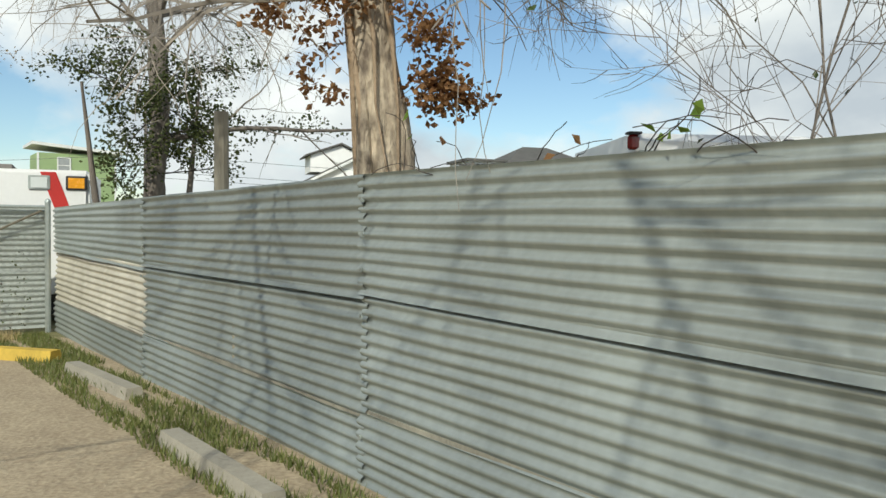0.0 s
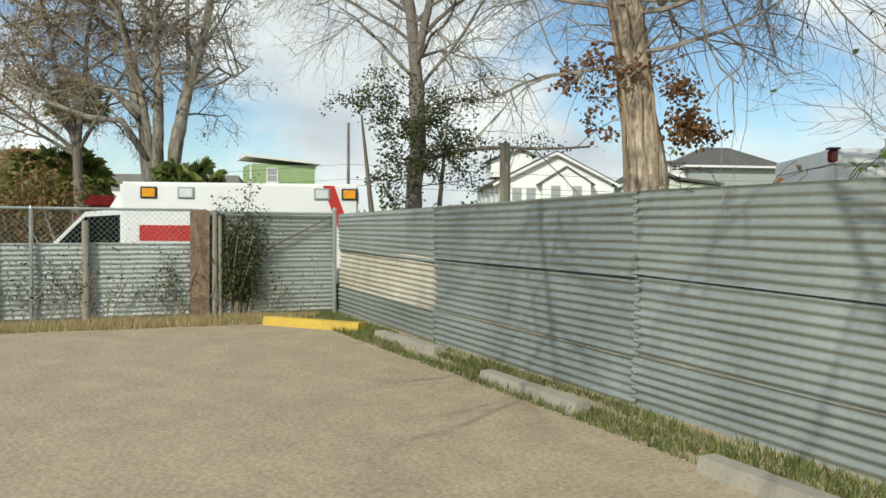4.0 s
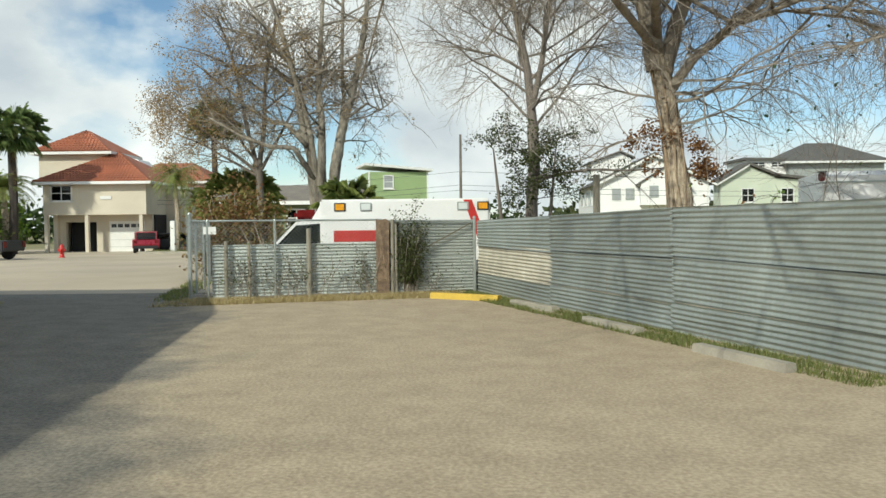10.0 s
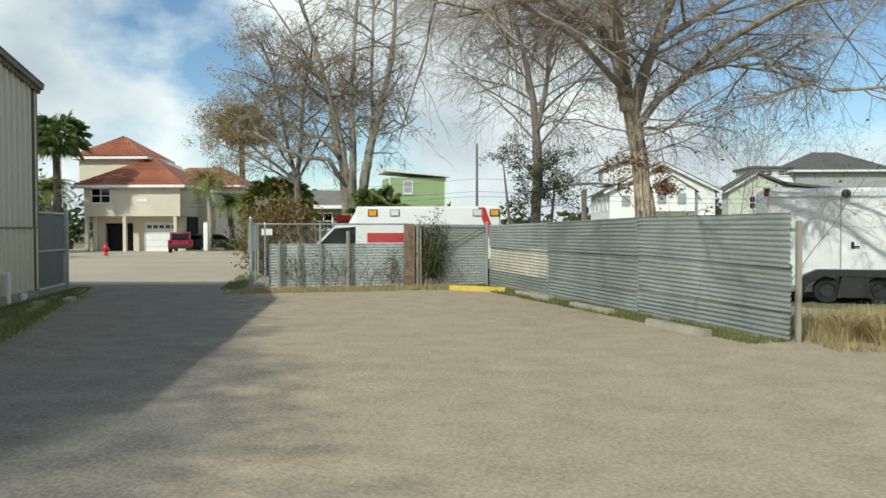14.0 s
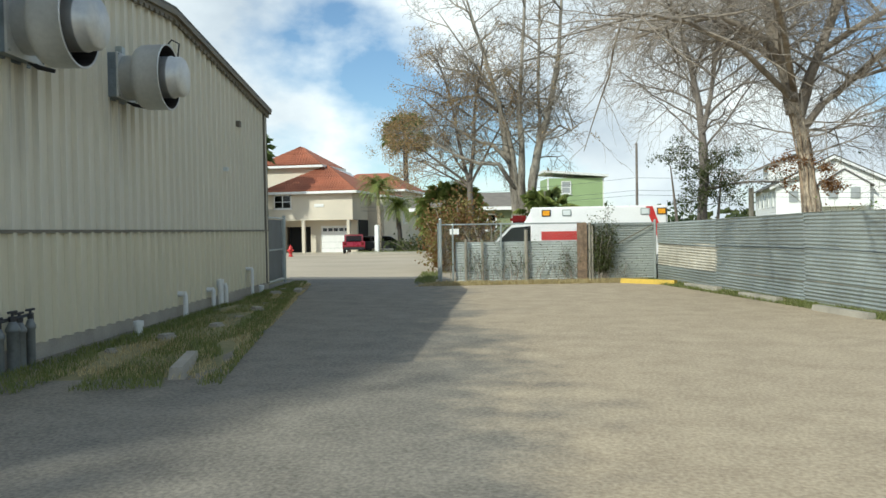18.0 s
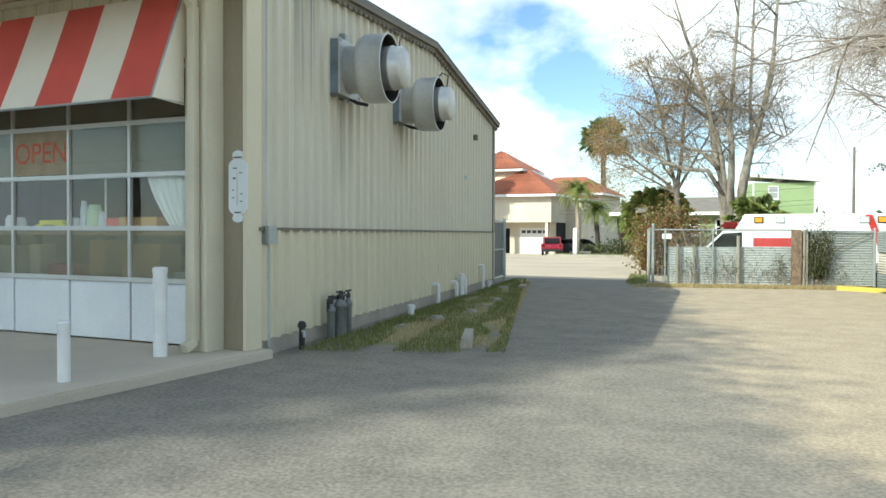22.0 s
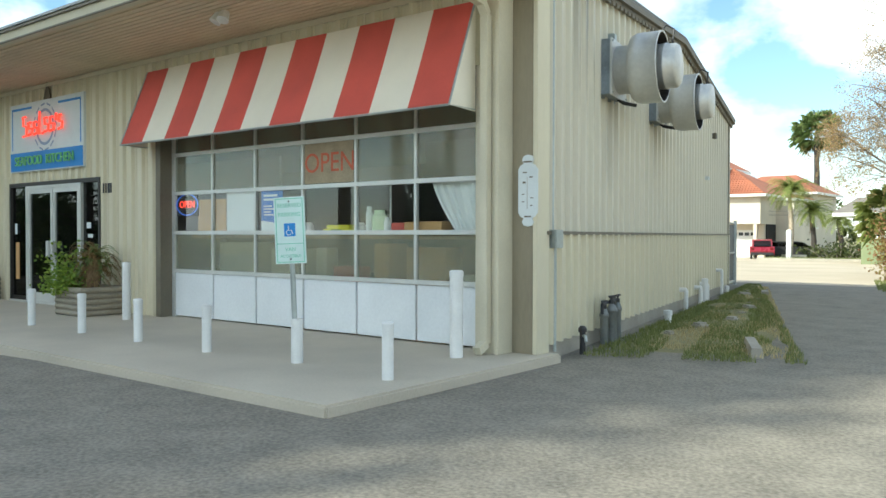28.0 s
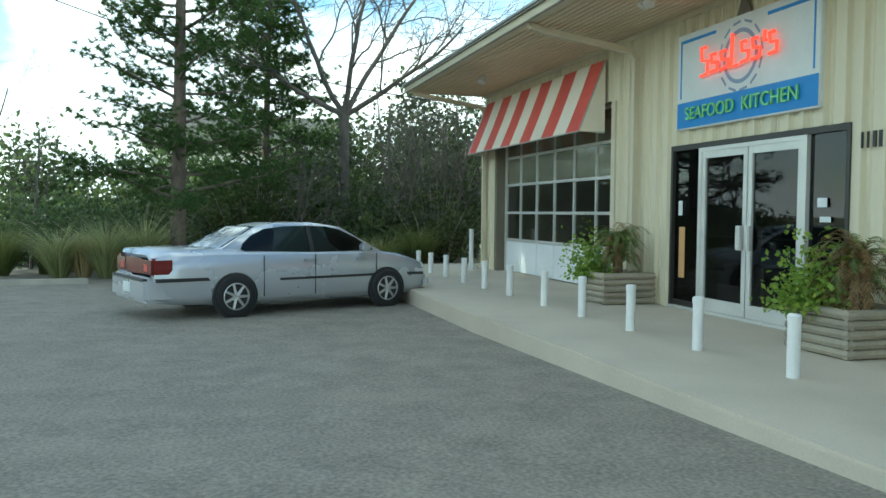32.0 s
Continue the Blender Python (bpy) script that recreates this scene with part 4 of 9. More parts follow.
for x, z, r in ((-3.78, 1.38, 0.04), (-3.70, 1.3, 0.03), (-5.34, 1.22, 0.05), (-6.41, 0.98, 0.035), (-6.81, 1.0, 0.04)):
    p = at_b(x) + b_out * 0.06
    part("timber_post", MB().tube([(p.x, p.y, -0.2), (p.x + rnd(-0.01, 0.01), p.y, z * 0.5), (p.x + rnd(-0.015, 0.015), p.y, z)], [r, r * 0.96, r * 0.9], 9), WOOD_POST, back_fence)
p, q = at_b(-4.09) + b_out * 0.07, at_b(-3.85) + b_out * 0.07
part("rusty_board", MB().prism([(p.x, p.y, -0.2), (q.x, q.y, -0.2), (q.x, q.y, 1.36), (q.x - 0.05, q.y - 0.015, 1.39), (p.x + 0.06, p.y, 1.37), (p.x, p.y, 1.39)], (b_out.x * 0.045, b_out.y * 0.045, 0)), mat("rust_brown_board", (0.27, 0.19, 0.125), 0.95, 0.3, 9, 40, 0.8, col2=(0.12, 0.085, 0.06)), back_fence, "broad rust-brown weathered board")
for xa, xb, z in ((-2.13, -3.9, 1.345), (-3.97, -7.42, 1.375)):
    p, q = at_b(xa) + b_out * 0.04, at_b(xb) + b_out * 0.04
    part("top_rail", MB().cyl((p.x, p.y, z), (q.x, q.y, z), 0.019, 8), GALV, back_fence)
p, q = at_b(-3.1) + b_out * 0.06, at_b(-2.2) + b_out * 0.06
part("brace", MB().cyl((p.x, p.y, 0.82), (q.x, q.y, 1.3), 0.014, 6), TRIM_DARK, back_fence, "thin rusty diagonal brace")
p = at_b(-7.08) + b_out * 0.06
part("plate", MB().box((p.x - 0.12, p.y - 0.012, 1.13), (p.x + 0.12, p.y, 1.27)), WHITE, back_fence, "small blank white plate")
# return fence from the gate post towards the street
ret = thing("street_fence", (-7.6, 5.6, -0.1), "short chain-link return fence at the drive", "fence")
chain_link("chain_link", (-7.5, 4.45), (-8.6, 9.6), 0.7, 1.4, ret, r=0.0014)
for y, x in ((6.2, -7.87), (7.9, -8.23), (9.6, -8.6)):
    part("steel_post", MB().cyl((x, y, -0.25), (x, y, 1.42), 0.028, 8), GALV, ret)
part("top_rail", MB().cyl((-7.5, 4.45, 1.4), (-8.6, 9.6, 1.4), 0.018, 6), GALV, ret)
# open mesh gate by the building's far corner
GATE_GREY = mat("dull_gate_steel", (0.15, 0.16, 0.16), 0.6, 0.2, 3, 30, 0.05, metal=0.2)
gate = thing("mesh_gate", (-11.6, 3.6, -0.12), "grey steel-framed gate standing open by the wall", "gate")
gx = lambda y: -11.42 - 0.19 * (y - 2.5)
part("gate_frame", MB().tube([(gx(2.55), 2.55, 0.0), (gx(2.55), 2.55, 1.62), (gx(4.9), 4.9, 1.62), (gx(4.9), 4.9, 0.0), (gx(2.55), 2.55, 0.0)], [0.03] * 5, 8), GALV, gate)
part("mid_rail", MB().cyl((gx(2.55), 2.55, 0.8), (gx(4.9), 4.9, 0.8), 0.022, 8), GALV, gate)
part("gate_sheet", MB().prism([(gx(2.6) - 0.02, 2.6, 0.04), (gx(4.85) - 0.02, 4.85, 0.04), (gx(4.85) - 0.03, 4.85, 0.04), (gx(2.6) - 0.03, 2.6, 0.04)], (0, 0, 1.54)), GATE_GREY, gate, "dull grey sheet infill")
part("gate_post", MB().cyl((gx(5.05), 5.05, -0.2), (gx(5.05), 5.05, 1.7), 0.045, 10), GALV, gate)

# ---- things at the shop front ----
def awning(xa, xb, n):
    t = thing("striped_awning", ((xa + xb) / 2, -11.0, 2.6), "red and cream striped cloth awning over a garage door", "awning", "shop awnings")
    y0, z0, y1, z1 = -11.012, 3.79, -11.47, 2.62
    w = (xb - xa) / n
    for k in range(n):
        a, b = xa + k * w, xa + (k + 1) * w
        mb = MB()
        rows = 6
        for j in range(rows + 1):
            s = j / rows
            sag = 0.012 * math.sin(math.pi * s)
            for x in (a, (a + b) / 2, b):
                mb.v.append((x, lerp(y0, y1, s) + sag, lerp(z0, z1, s)))
        mb.f = [(3 * j + i, 3 * j + 3 + i, 3 * j + 4 + i, 3 * j + 1 + i) for j in range(rows) for i in range(2)]
        m = RED_CLOTH if k % 2 == 0 else CREAM_CLOTH
        part("stripe", mb, m, t, "red stripe" if k % 2 == 0 else "cream stripe")
    for x in (xa, xb):
        part("end_panel", MB().prism([(x, y0, z0), (x, y1, z1), (x, y0, z1 - 0.02)], (0.006, 0, 0)), CREAM_CLOTH, t, "cream end panel")
        part("arm", MB().tube([(x, y0, z1), (x, y1, z1), (x, y0, z0)], [0.012] * 3, 6), GALV, t)
    part("front_bar", MB().cyl((xa, y1, z1), (xb, y1, z1), 0.014, 8), GALV, t)


awning(-15.58, -9.285, 11)
awning(-28.15, -22.36, 11)

# fascia sign
sign = thing("shop_sign", (-18.86, -10.98, 2.46), "white and blue sign board with red and green tube lettering", "sign")
sx0, sx1, sz0, sz1, sy = -20.17, -17.46, 2.43, 3.70, -11.05
part("board", MB().box((sx0, sy, sz0), (sx1, -10.985, sz1), None, 0.008), SIGN_WHITE, sign)
part("lower_band", MB().box((sx0 + 0.02, sy - 0.006, sz0 + 0.02), (sx1 - 0.02, sy, sz0 + 0.36)), BLUE, sign, "blue band")
for a, b in (((sx0 + 0.12, sz1 - 0.12), (sx0 + 0.86, sz1 - 0.08)), ((sx1 - 0.86, sz1 - 0.12), (sx1 - 0.12, sz1 - 0.08)), ((sx0 + 0.08, sz0 + 0.42), (sx0 + 0.105, sz1 - 0.08)), ((sx1 - 0.105, sz0 + 0.42), (sx1 - 0.08, sz1 - 0.08))):
    part("border_line", MB().box((a[0], sy - 0.005, a[1]), (b[0], sy, b[1])), BLUE, sign)
RING = mat("faded_blue_ring", (0.22, 0.30, 0.42), 0.5, 0.1, 3, 30, 0)
cx, cz = (sx0 + sx1) / 2, sz0 + 0.78
for k in range(12):
    a, b = 2 * math.pi * k / 12, 2 * math.pi * (k + 0.66) / 12
    part("ring_dash", MB().prism([(cx + r * math.cos(c), sy, cz + r * math.sin(c)) for r, c in ((0.40, a), (0.43, a), (0.43, b), (0.40, b))], (0, -0.004, 0)), RING, sign)
mb = MB()
for k in range(36):
    a, b = 2 * math.pi * k / 36, 2 * math.pi * (k + 1) / 36
    mb.prism([(cx + r * math.cos(c), sy, cz + r * math.sin(c)) for r, c in ((0.28, a), (0.33, a), (0.33, b), (0.28, b))], (0, -0.004, 0))
part("ring", mb, RING, sign)
# red tubes: plain strokes in place of the name
hx = sx0 + 0.62
for k, (h, w, up) in enumerate(((0.36, 0.16, 0.0), (0.22, 0.17, 0.02), (0.22, 0.16, 0.02), (0.40, 0.15, 0.02), (0.24, 0.16, 0.04), (0.24, 0.16, 0.04), (0.12, 0.05, 0.22), (0.24, 0.15, 0.05))):
    z = cz - 0.14 + up
    loop = [(hx, sy - 0.05, z), (hx + w * 0.85, sy - 0.05, z + 0.02), (hx + w * 0.9, sy - 0.05, z + h * 0.5), (hx + 0.02, sy - 0.05, z + h * 0.55), (hx, sy - 0.05, z + h), (hx + w * 0.6, sy - 0.05, z + h)] if k not in (3, 6) else [(hx + 0.02, sy - 0.05, z + h), (hx, sy - 0.05, z), (hx + w * 0.9, sy - 0.05, z)]
    part("red_tube", MB().tube(loop, [0.022] * len(loop), 6), NEON_RED, sign, "glowing red tube stroke")
    hx += w + 0.045
for words, dx in (("SEAFOOD", -0.58), ("KITCHEN", 0.58)):
    text_part("green_lettering", words, 0.235, Matrix.Translation((cx + dx, sy - 0.03, sz0 + 0.19)) @ Matrix.Rotation(radians(90), 4, "X"), NEON_GREEN, sign, 0.012)
part("hanger", MB().prism([(cx - 0.14, -10.99, sz1), (cx + 0.14, -10.99, sz1), (cx, -10.99, sz1 + 0.34)], (0, -0.02, 0)), TRIM_DARK, sign)
# number strokes beside the door
for k in range(4):
    x = -16.92 + k * 0.075
    single("number_stroke", MB().box((x, Y_F - 0.06, 1.96), (x + (0.02 if k < 2 else 0.04), Y_F - 0.045, 2.12)), BLACK, "small dark figure bar on the beige wall", "house number", "number bars")


def soffit_lamp(x):
    t = thing("soffit_lamp", (x, -11.9, roof_z(-11.9) - 0.1), "twin-head flood lamp under the eaves", "lamp", "soffit lamps")
    z = roof_z(-11.9) - 0.105
    part("base", MB().cyl((x, -11.9, z), (x, -11.9, z - 0.04), 0.07, 12), WHITE_PIPE, t)
    for s in (-1, 1):
        part("head", MB().tube([(x + s * 0.03, -11.9, z - 0.04), (x + s * 0.06, -11.93, z - 0.1), (x + s * 0.08, -11.98, z - 0.2)], [0.025, 0.055, 0.075], 12), WHITE_PIPE, t, "pale lamp head")


for x in (-12.46, -19.45, -25.8):
    soffit_lamp(x)


PLANT_DRY = leaf_mat("dry_planter_fronds", (0.17, 0.10, 0.04), (0.34, 0.23, 0.10))


IVY = leaf_mat("bright_ivy", (0.13, 0.24, 0.03), (0.34, 0.44, 0.07))


def planter(x0, x1, y0, y1, seed, dryness):
    random.seed(seed)
    t = thing("planter", ((x0 + x1) / 2, (y0 + y1) / 2, 0), "square timber-log planter with a palm and bright ivy", "planter", "entrance planters")
    for k in range(5):
        z = 0.05 + k * 0.088
        for a, b in (((x0, y0), (x1, y0)), ((x1, y0), (x1, y1)), ((x1, y1), (x0, y1)), ((x0, y1), (x0, y0))):
            d = (Vector(b) - Vector(a)).normalized() * 0.035
            part("log", MB().tube([(a[0] - d.x, a[1] - d.y, z), (b[0] + d.x, b[1] + d.y, z)], [0.047, 0.047], 8), LOG, t)
    part("soil", MB().box((x0 + 0.03, y0 + 0.03, 0.30), (x1 - 0.03, y1 - 0.03, 0.40)), SOIL, t)
    cx, cy = (x0 + x1) / 2, (y0 + y1) / 2
    leaves, dry = MB(), MB()
    for k in range(120):
        a, up, ln = rnd(0, 6.28), rnd(0.8, 4.0), rnd(0.34, 0.6)
        frond(dry if k % 10 < dryness else leaves, Vector((cx + 0.06 + random.gauss(0, 0.05), cy + random.gauss(0, 0.05), 0.55 + rnd(0, 0.42))), Vector((math.cos(a), math.sin(a), up)), ln, 0.09, 14, droop=1.5)
    for k in range(5 * dryness):
        a = rnd(3.4, 6.0)
        frond(dry, Vector((cx + 0.06, cy, rnd(0.75, 0.95))), Vector((math.cos(a), math.sin(a), 0.7)), rnd(0.55, 0.8), 0.08, 14, droop=3.2)
    frond(leaves, Vector((cx + 0.06, cy, 0.85)), Vector((0.9, -0.2, 1.2)), 0.75, 0.09, 16, droop=1.0)
    part("palm_leaves", leaves, FROND, t)
    part("dry_leaves", dry, PLANT_DRY, t, "dry orange-brown fronds")
    ivy = MB()
    for k in range(1500):
        p = Vector((cx - 0.2 + random.gauss(0, 0.16), y0 + random.gauss(0.06, 0.16), 0.40 + abs(random.gauss(0, 0.26)) - rnd(0, 0.08)))
        leaf(ivy, p, rnd(0.04, 0.08))
    part("ivy", ivy, IVY, t, "bright yellow-green ivy")
    part("trunk", MB().tube([(cx + 0.04, cy, 0.35), (cx + 0.06, cy, 0.95)], [0.08, 0.055], 9), BARK_DARK, t)


def leaf(mb, p, s, way=None):
    """One folded leaf."""
    d = way or Vector((rnd(-1, 1), rnd(-1, 1), rnd(-1, 0.7))).normalized()
    u = d.orthogonal().normalized()
    u.rotate(Matrix.Rotation(rnd(0, 6.28), 3, d))
    w = d.cross(u)
    p = Vector(p)
    mb.add([p, p + d * s * 0.5 + u * s * 0.34 + w * s * 0.1, p + d * s, p + d * s * 0.5 - u * s * 0.34 + w * s * 0.1], [(0, 1, 2), (0, 2, 3)])


def frond(mb, p, d, length, width, n, droop=1.0, spine=True):
    """A feather leaf: a bending spine with thin leaflets on both sides."""
    d = d.normalized()
    step = length / n
    side = d.cross(Vector((0, 0, 1)))
    side = side.normalized() if side.length > 0.05 else Vector((1, 0, 0))
    last = Vector(p)
    for k in range(n):
        d = (d + Vector((0, 0, -droop * 0.13))).normalized()
        q = last + d * step
        t = (k + 1) / n
        w = width * (1 - 0.65 * t)
        r = 0.006 * (1 - 0.7 * t)
        if spine:
            mb.add([last + side * r, last - side * r, q - side * r, q + side * r], [(0, 1, 2, 3)])
        for s in (1, -1):
            tip = q + side * (s * w) + d * w * 0.6 + Vector((0, 0, -0.25 * w))
            mb.add([last, last.lerp(q, 0.6), tip], [(0, 1, 2)])
        last = q


planter(-16.95, -16.2, -11.75, -11.02, 3, 6)
planter(-21.45, -20.7, -11.82, -11.07, 4, 2)

# bollards
def bollard(x, y, h, r, z0=0.0, label="short white plastic-sleeved bollard on the walk"):
    t = thing("bollard", (x, y, z0), label, "bollard", "white bollards")
    part("pipe", MB().cyl((x, y, z0 - 0.02), (x, y, z0 + h - 0.03), r, 14), WHITE_PIPE, t, smooth=False)
    part("cap", MB().lathe([(r * 1.08, h - 0.06), (r * 1.08, h - 0.015), (r * 0.85, h), (0.001, h + 0.002)], 14, Matrix.Translation((x, y, z0))), WHITE_PIPE, t)
    return t


for x in (-8.89, -11.56, -12.93, -14.27, -15.68, -17.02, -18.33, -19.58, -20.8, -22.2, -23.45, -24.65, -25.9, -27.1, -28.2):
    bollard(x, -12.72 - 0.012 * (x + 19), 0.51 - 0.09 * max(0, -19 - x) / 10, 0.052)
bollard(-9.22, -11.42, 0.905, 0.07, label="tall white bollard beside the garage door")
bollard(-15.38, -11.5, 0.86, 0.06, label="tall white bollard beside the planter")
bollard(-27.75, -11.5, 0.93, 0.05, label="tall pale bollard at the far corner")

# reserved-parking sign on a steel post
SIGN_MINT = mat("pale_mint_sign_face", (0.62, 0.76, 0.71), 0.45, 0.06, 6, 30, 0)
FADED_GREEN = mat("faded_green_print", (0.16, 0.52, 0.36), 0.5, 0.15, 8, 30, 0)
ps = thing("parking_sign", (-10.23, -12.72, 0), "reserved-parking sign on a leaning steel post", "sign")
m = Matrix.Translation((-10.23, -12.72, 0.0)) @ Matrix.Rotation(radians(24), 4, "Z") @ Matrix.Rotation(radians(-2.5), 4, "Y")
part("sleeve", MB().cyl((-10.23, -12.7, -0.02), (-10.23, -12.7, 0.44), 0.06, 12), WHITE_PIPE, ps)
part("post", MB().cyl(m @ Vector((0, 0.02, 0.05)), m @ Vector((0, 0.02, 1.6)), 0.026, 8), GALV, ps)
part("plate", MB().box((-0.165, -0.006, 0.985), (0.165, 0.0, 1.645), m, 0.002), SIGN_MINT, ps)
for lo, hi in (((-0.147, 1.625), (0.147, 1.632)), ((-0.147, 0.998), (0.147, 1.005)), ((-0.147, 1.0), (-0.14, 1.63)), ((0.14, 1.0), (0.147, 1.63)), ((-0.147, 1.18), (0.147, 1.187))):
    part("border_line", MB().box((lo[0], -0.009, lo[1]), (hi[0], -0.006, hi[1]), m), FADED_GREEN, ps)
part("symbol_field", MB().box((-0.06, -0.009, 1.255), (0.06, -0.006, 1.385), m), BLUE, ps, "blue square")
part("symbol", MB().tube([m @ Vector(p) for p in ((-0.012, -0.011, 1.36), (-0.012, -0.011, 1.315), (0.02, -0.011, 1.315), (0.032, -0.011, 1.28))], [0.005] * 4, 4).tube([m @ Vector((-0.008 + 0.027 * math.cos(a), -0.011, 1.295 + 0.027 * math.sin(a))) for a in (2.2, 2.9, 3.6, 4.3, 5.0, 5.7)], [0.004] * 6, 4), WHITE, ps, "white wheelchair symbol")
face = m @ Matrix.Translation((0, -0.008, 0)) @ Matrix.Rotation(radians(90), 4, "X")
for words, size, z in (("RESERVED", 0.058, 1.56), ("PARKING", 0.058, 1.47), ("VAN", 0.055, 1.125), ("ACCESSIBLE", 0.042, 1.06)):
    text_part("lettering", words, size, face @ Matrix.Translation((0, z, 0)), FADED_GREEN, ps, 0.001)
for z in (1.6, 1.03):
    part("bolt", MB().cyl(m @ Vector((0, -0.006, z)), m @ Vector((0, -0.012, z)), 0.009, 8), BLACK, ps)

# thermometer board on the corner strip
th = thing("wall_board", (-8.755, -10.77, 1.38), "white thermometer board with dark marks on the corner trim", "thermometer")
mw = Matrix.Translation((-8.755, -10.768, 0)) @ Matrix.Rotation(radians(4), 4, "Z")
half = [(0.0, 1.36), (0.05, 1.375), (0.07, 1.41), (0.05, 1.45), (0.09, 1.47), (0.115, 1.51), (0.115, 1.97), (0.09, 2.01), (0.05, 2.03), (0.07, 2.07), (0.05, 2.11), (0.0, 2.125)]
out = half + [(-x, z) for x, z in reversed(half[1:-1])]
part("board", MB().prism([mw @ Vector((x, 0, z)) for x, z in out], mw.to_3x3() @ Vector((0, -0.02, 0))), SIGN_WHITE, th)
for x, z, w, h in ((-0.05, 2.04, 0.1, 0.018), (-0.06, 1.93, 0.05, 0.012), (0.02, 1.88, 0.04, 0.012), (-0.06, 1.82, 0.035, 0.02), (-0.012, 1.55, 0.014, 0.34), (-0.07, 1.7, 0.03, 0.01), (-0.07, 1.62, 0.03, 0.01), (0.03, 1.66, 0.035, 0.01), (0.03, 1.58, 0.03, 0.01), (-0.04, 1.46, 0.08, 0.016)):
    part("mark", MB().box((x, -0.023, z), (x + w, -0.02, z + h), mw), VENT_METAL if h > 0.03 else TRIM_DARK, th)

# meter, valves, pipes and taps along the wall foot
el = thing("junction_box", on_side(-10.45, 1.2, 0.06), "small grey junction box with a conduit on the wall", "electrical box")
p = on_side(-10.42, 1.22, 0.07)
part("box", MB().box((p.x - 0.06, p.y - 0.08, 1.13), (p.x + 0.06, p.y + 0.08, 1.33), None, 0.008), GALV, el)
part("conduit", MB().cyl((p.x, p.y, 1.14), (p.x, p.y, 0.0), 0.018, 8), GALV, el)
part("conduit", MB().cyl((p.x - 0.01, p.y - 0.03, 1.32), (p.x - 0.01, p.y - 0.03, 4.1), 0.014, 8), GALV, el)
METER_GREY = mat("weathered_meter_grey", (0.20, 0.21, 0.20), 0.55, 0.25, 6, 30, 0.1, metal=0.3)
me_ = thing("gas_meter", on_side(-8.75, -0.05, 0.25), "weathered grey gas meter with black valves", "gas meter")
for k, (dy, h, r, out_) in enumerate(((-0.27, 0.37, 0.05, 0.2), (-0.09, 0.42, 0.058, 0.24), (0.1, 0.39, 0.058, 0.2), (0.27, 0.41, 0.045, 0.22))):
    p = on_side(-8.72 + dy, 0, out_)
    part("cylinder", MB().lathe([(r, -0.08), (r, h - 0.12), (r * 1.2, h - 0.11), (r * 1.2, h - 0.08), (r * 0.9, h - 0.05), (r * 0.5, h), (0.001, h)], 14, Matrix.Translation((p.x, p.y, 0))), METER_GREY, me_, smooth=True)
    part("union_nut", MB().cyl((p.x, p.y, h - 0.01), (p.x, p.y, h + 0.04), r * 0.65, 6), BLACK, me_)
    part("valve", MB().tube([(p.x, p.y, h + 0.03), (p.x, p.y, h + 0.08)], [0.014, 0.014], 6).tube([(p.x - 0.01, p.y - 0.05, h + 0.08), (p.x + 0.01, p.y + 0.05, h + 0.085)], [0.013, 0.013], 6), BLACK, me_, "black iron valve handle")
part("header_pipe", MB().tube([on_side(-9.08, 0.3, 0.2), on_side(-9.08, 0.42, 0.2), on_side(-8.38, 0.44, 0.2), on_side(-8.38, 0.0, 0.2)], [0.02] * 4, 8), BLACK, me_, "black iron header pipe")
tap = thing("standpipe_tap", on_side(-9.85, -0.05, 0.2), "short black standpipe with a tap at the wall foot", "tap")
p = on_side(-9.85, 0, 0.2)
part("riser", MB().cyl((p.x, p.y, -0.1), (p.x, p.y, 0.2), 0.035, 10), BLACK, tap)
part("cap", MB().lathe([(0.05, 0.16), (0.05, 0.2), (0.03, 0.23), (0.001, 0.235)], 10, Matrix.Translation((p.x, p.y, 0))), BLACK, tap)
part("spout", MB().tube([(p.x, p.y, 0.12), (p.x + 0.07, p.y - 0.06, 0.12), (p.x + 0.09, p.y - 0.08, 0.06)], [0.018] * 3, 8), GALV, tap)


def foot_pipe(y, h, r, elbow, out=0.18):
    t = thing("vent_pipe", on_side(y, -0.06, out), "white plastic pipe at the wall foot", "pipe", "wall-foot pipes")
    p = on_side(y, 0, out)
    pts = [(p.x, p.y, -0.1), (p.x, p.y, h)]
    part("riser", MB().tube(pts, [r, r], 10), WHITE_PIPE, t)
    if elbow:
        q, e = on_side(y, h, out), on_side(y, h + r, 0.02)
        part("elbow", MB().tube([q, Vector((q.x, q.y, h + r)), e], [r * 1.1] * 3, 10), WHITE_PIPE, t)
    else:
        part("cap", MB().lathe([(r * 1.25, h - 0.07), (r * 1.25, h), (0.001, h + 0.015)], 10, Matrix.Translation((p.x, p.y, 0))), WHITE_PIPE, t)


for args in ((-6.05, 0.10, 0.055, False, 0.35), (-3.75, 0.24, 0.04, True), (-1.95, 0.4, 0.055, False, 0.2), (-1.55, 0.22, 0.045, True), (-2.3, 0.2, 0.04, True), (0.35, 0.45, 0.035, True), (1.1, 0.08, 0.05, False)):
    foot_pipe(*args)
for y, z, s in ((-0.05, 3.5, 0.05), (-0.96, 2.5, 0.03)):
    p = on_side(y, z, 0.05)
    single("wall_fitting", MB().box((p.x - 0.05, p.y - s, z - s * 1.3), (p.x + 0.06, p.y + s, z + s * 1.3), None, 0.01), TRIM_DARK if z > 3 else SIGN_WHITE, "small fitting on the metal wall", "wall fitting", "wall fittings")

# ---- inside the glazed bays ----
def stock(name, lo, hi, material, label, cat):
    return single(name, MB().box(lo, hi, None, 0.008), material, label, cat)


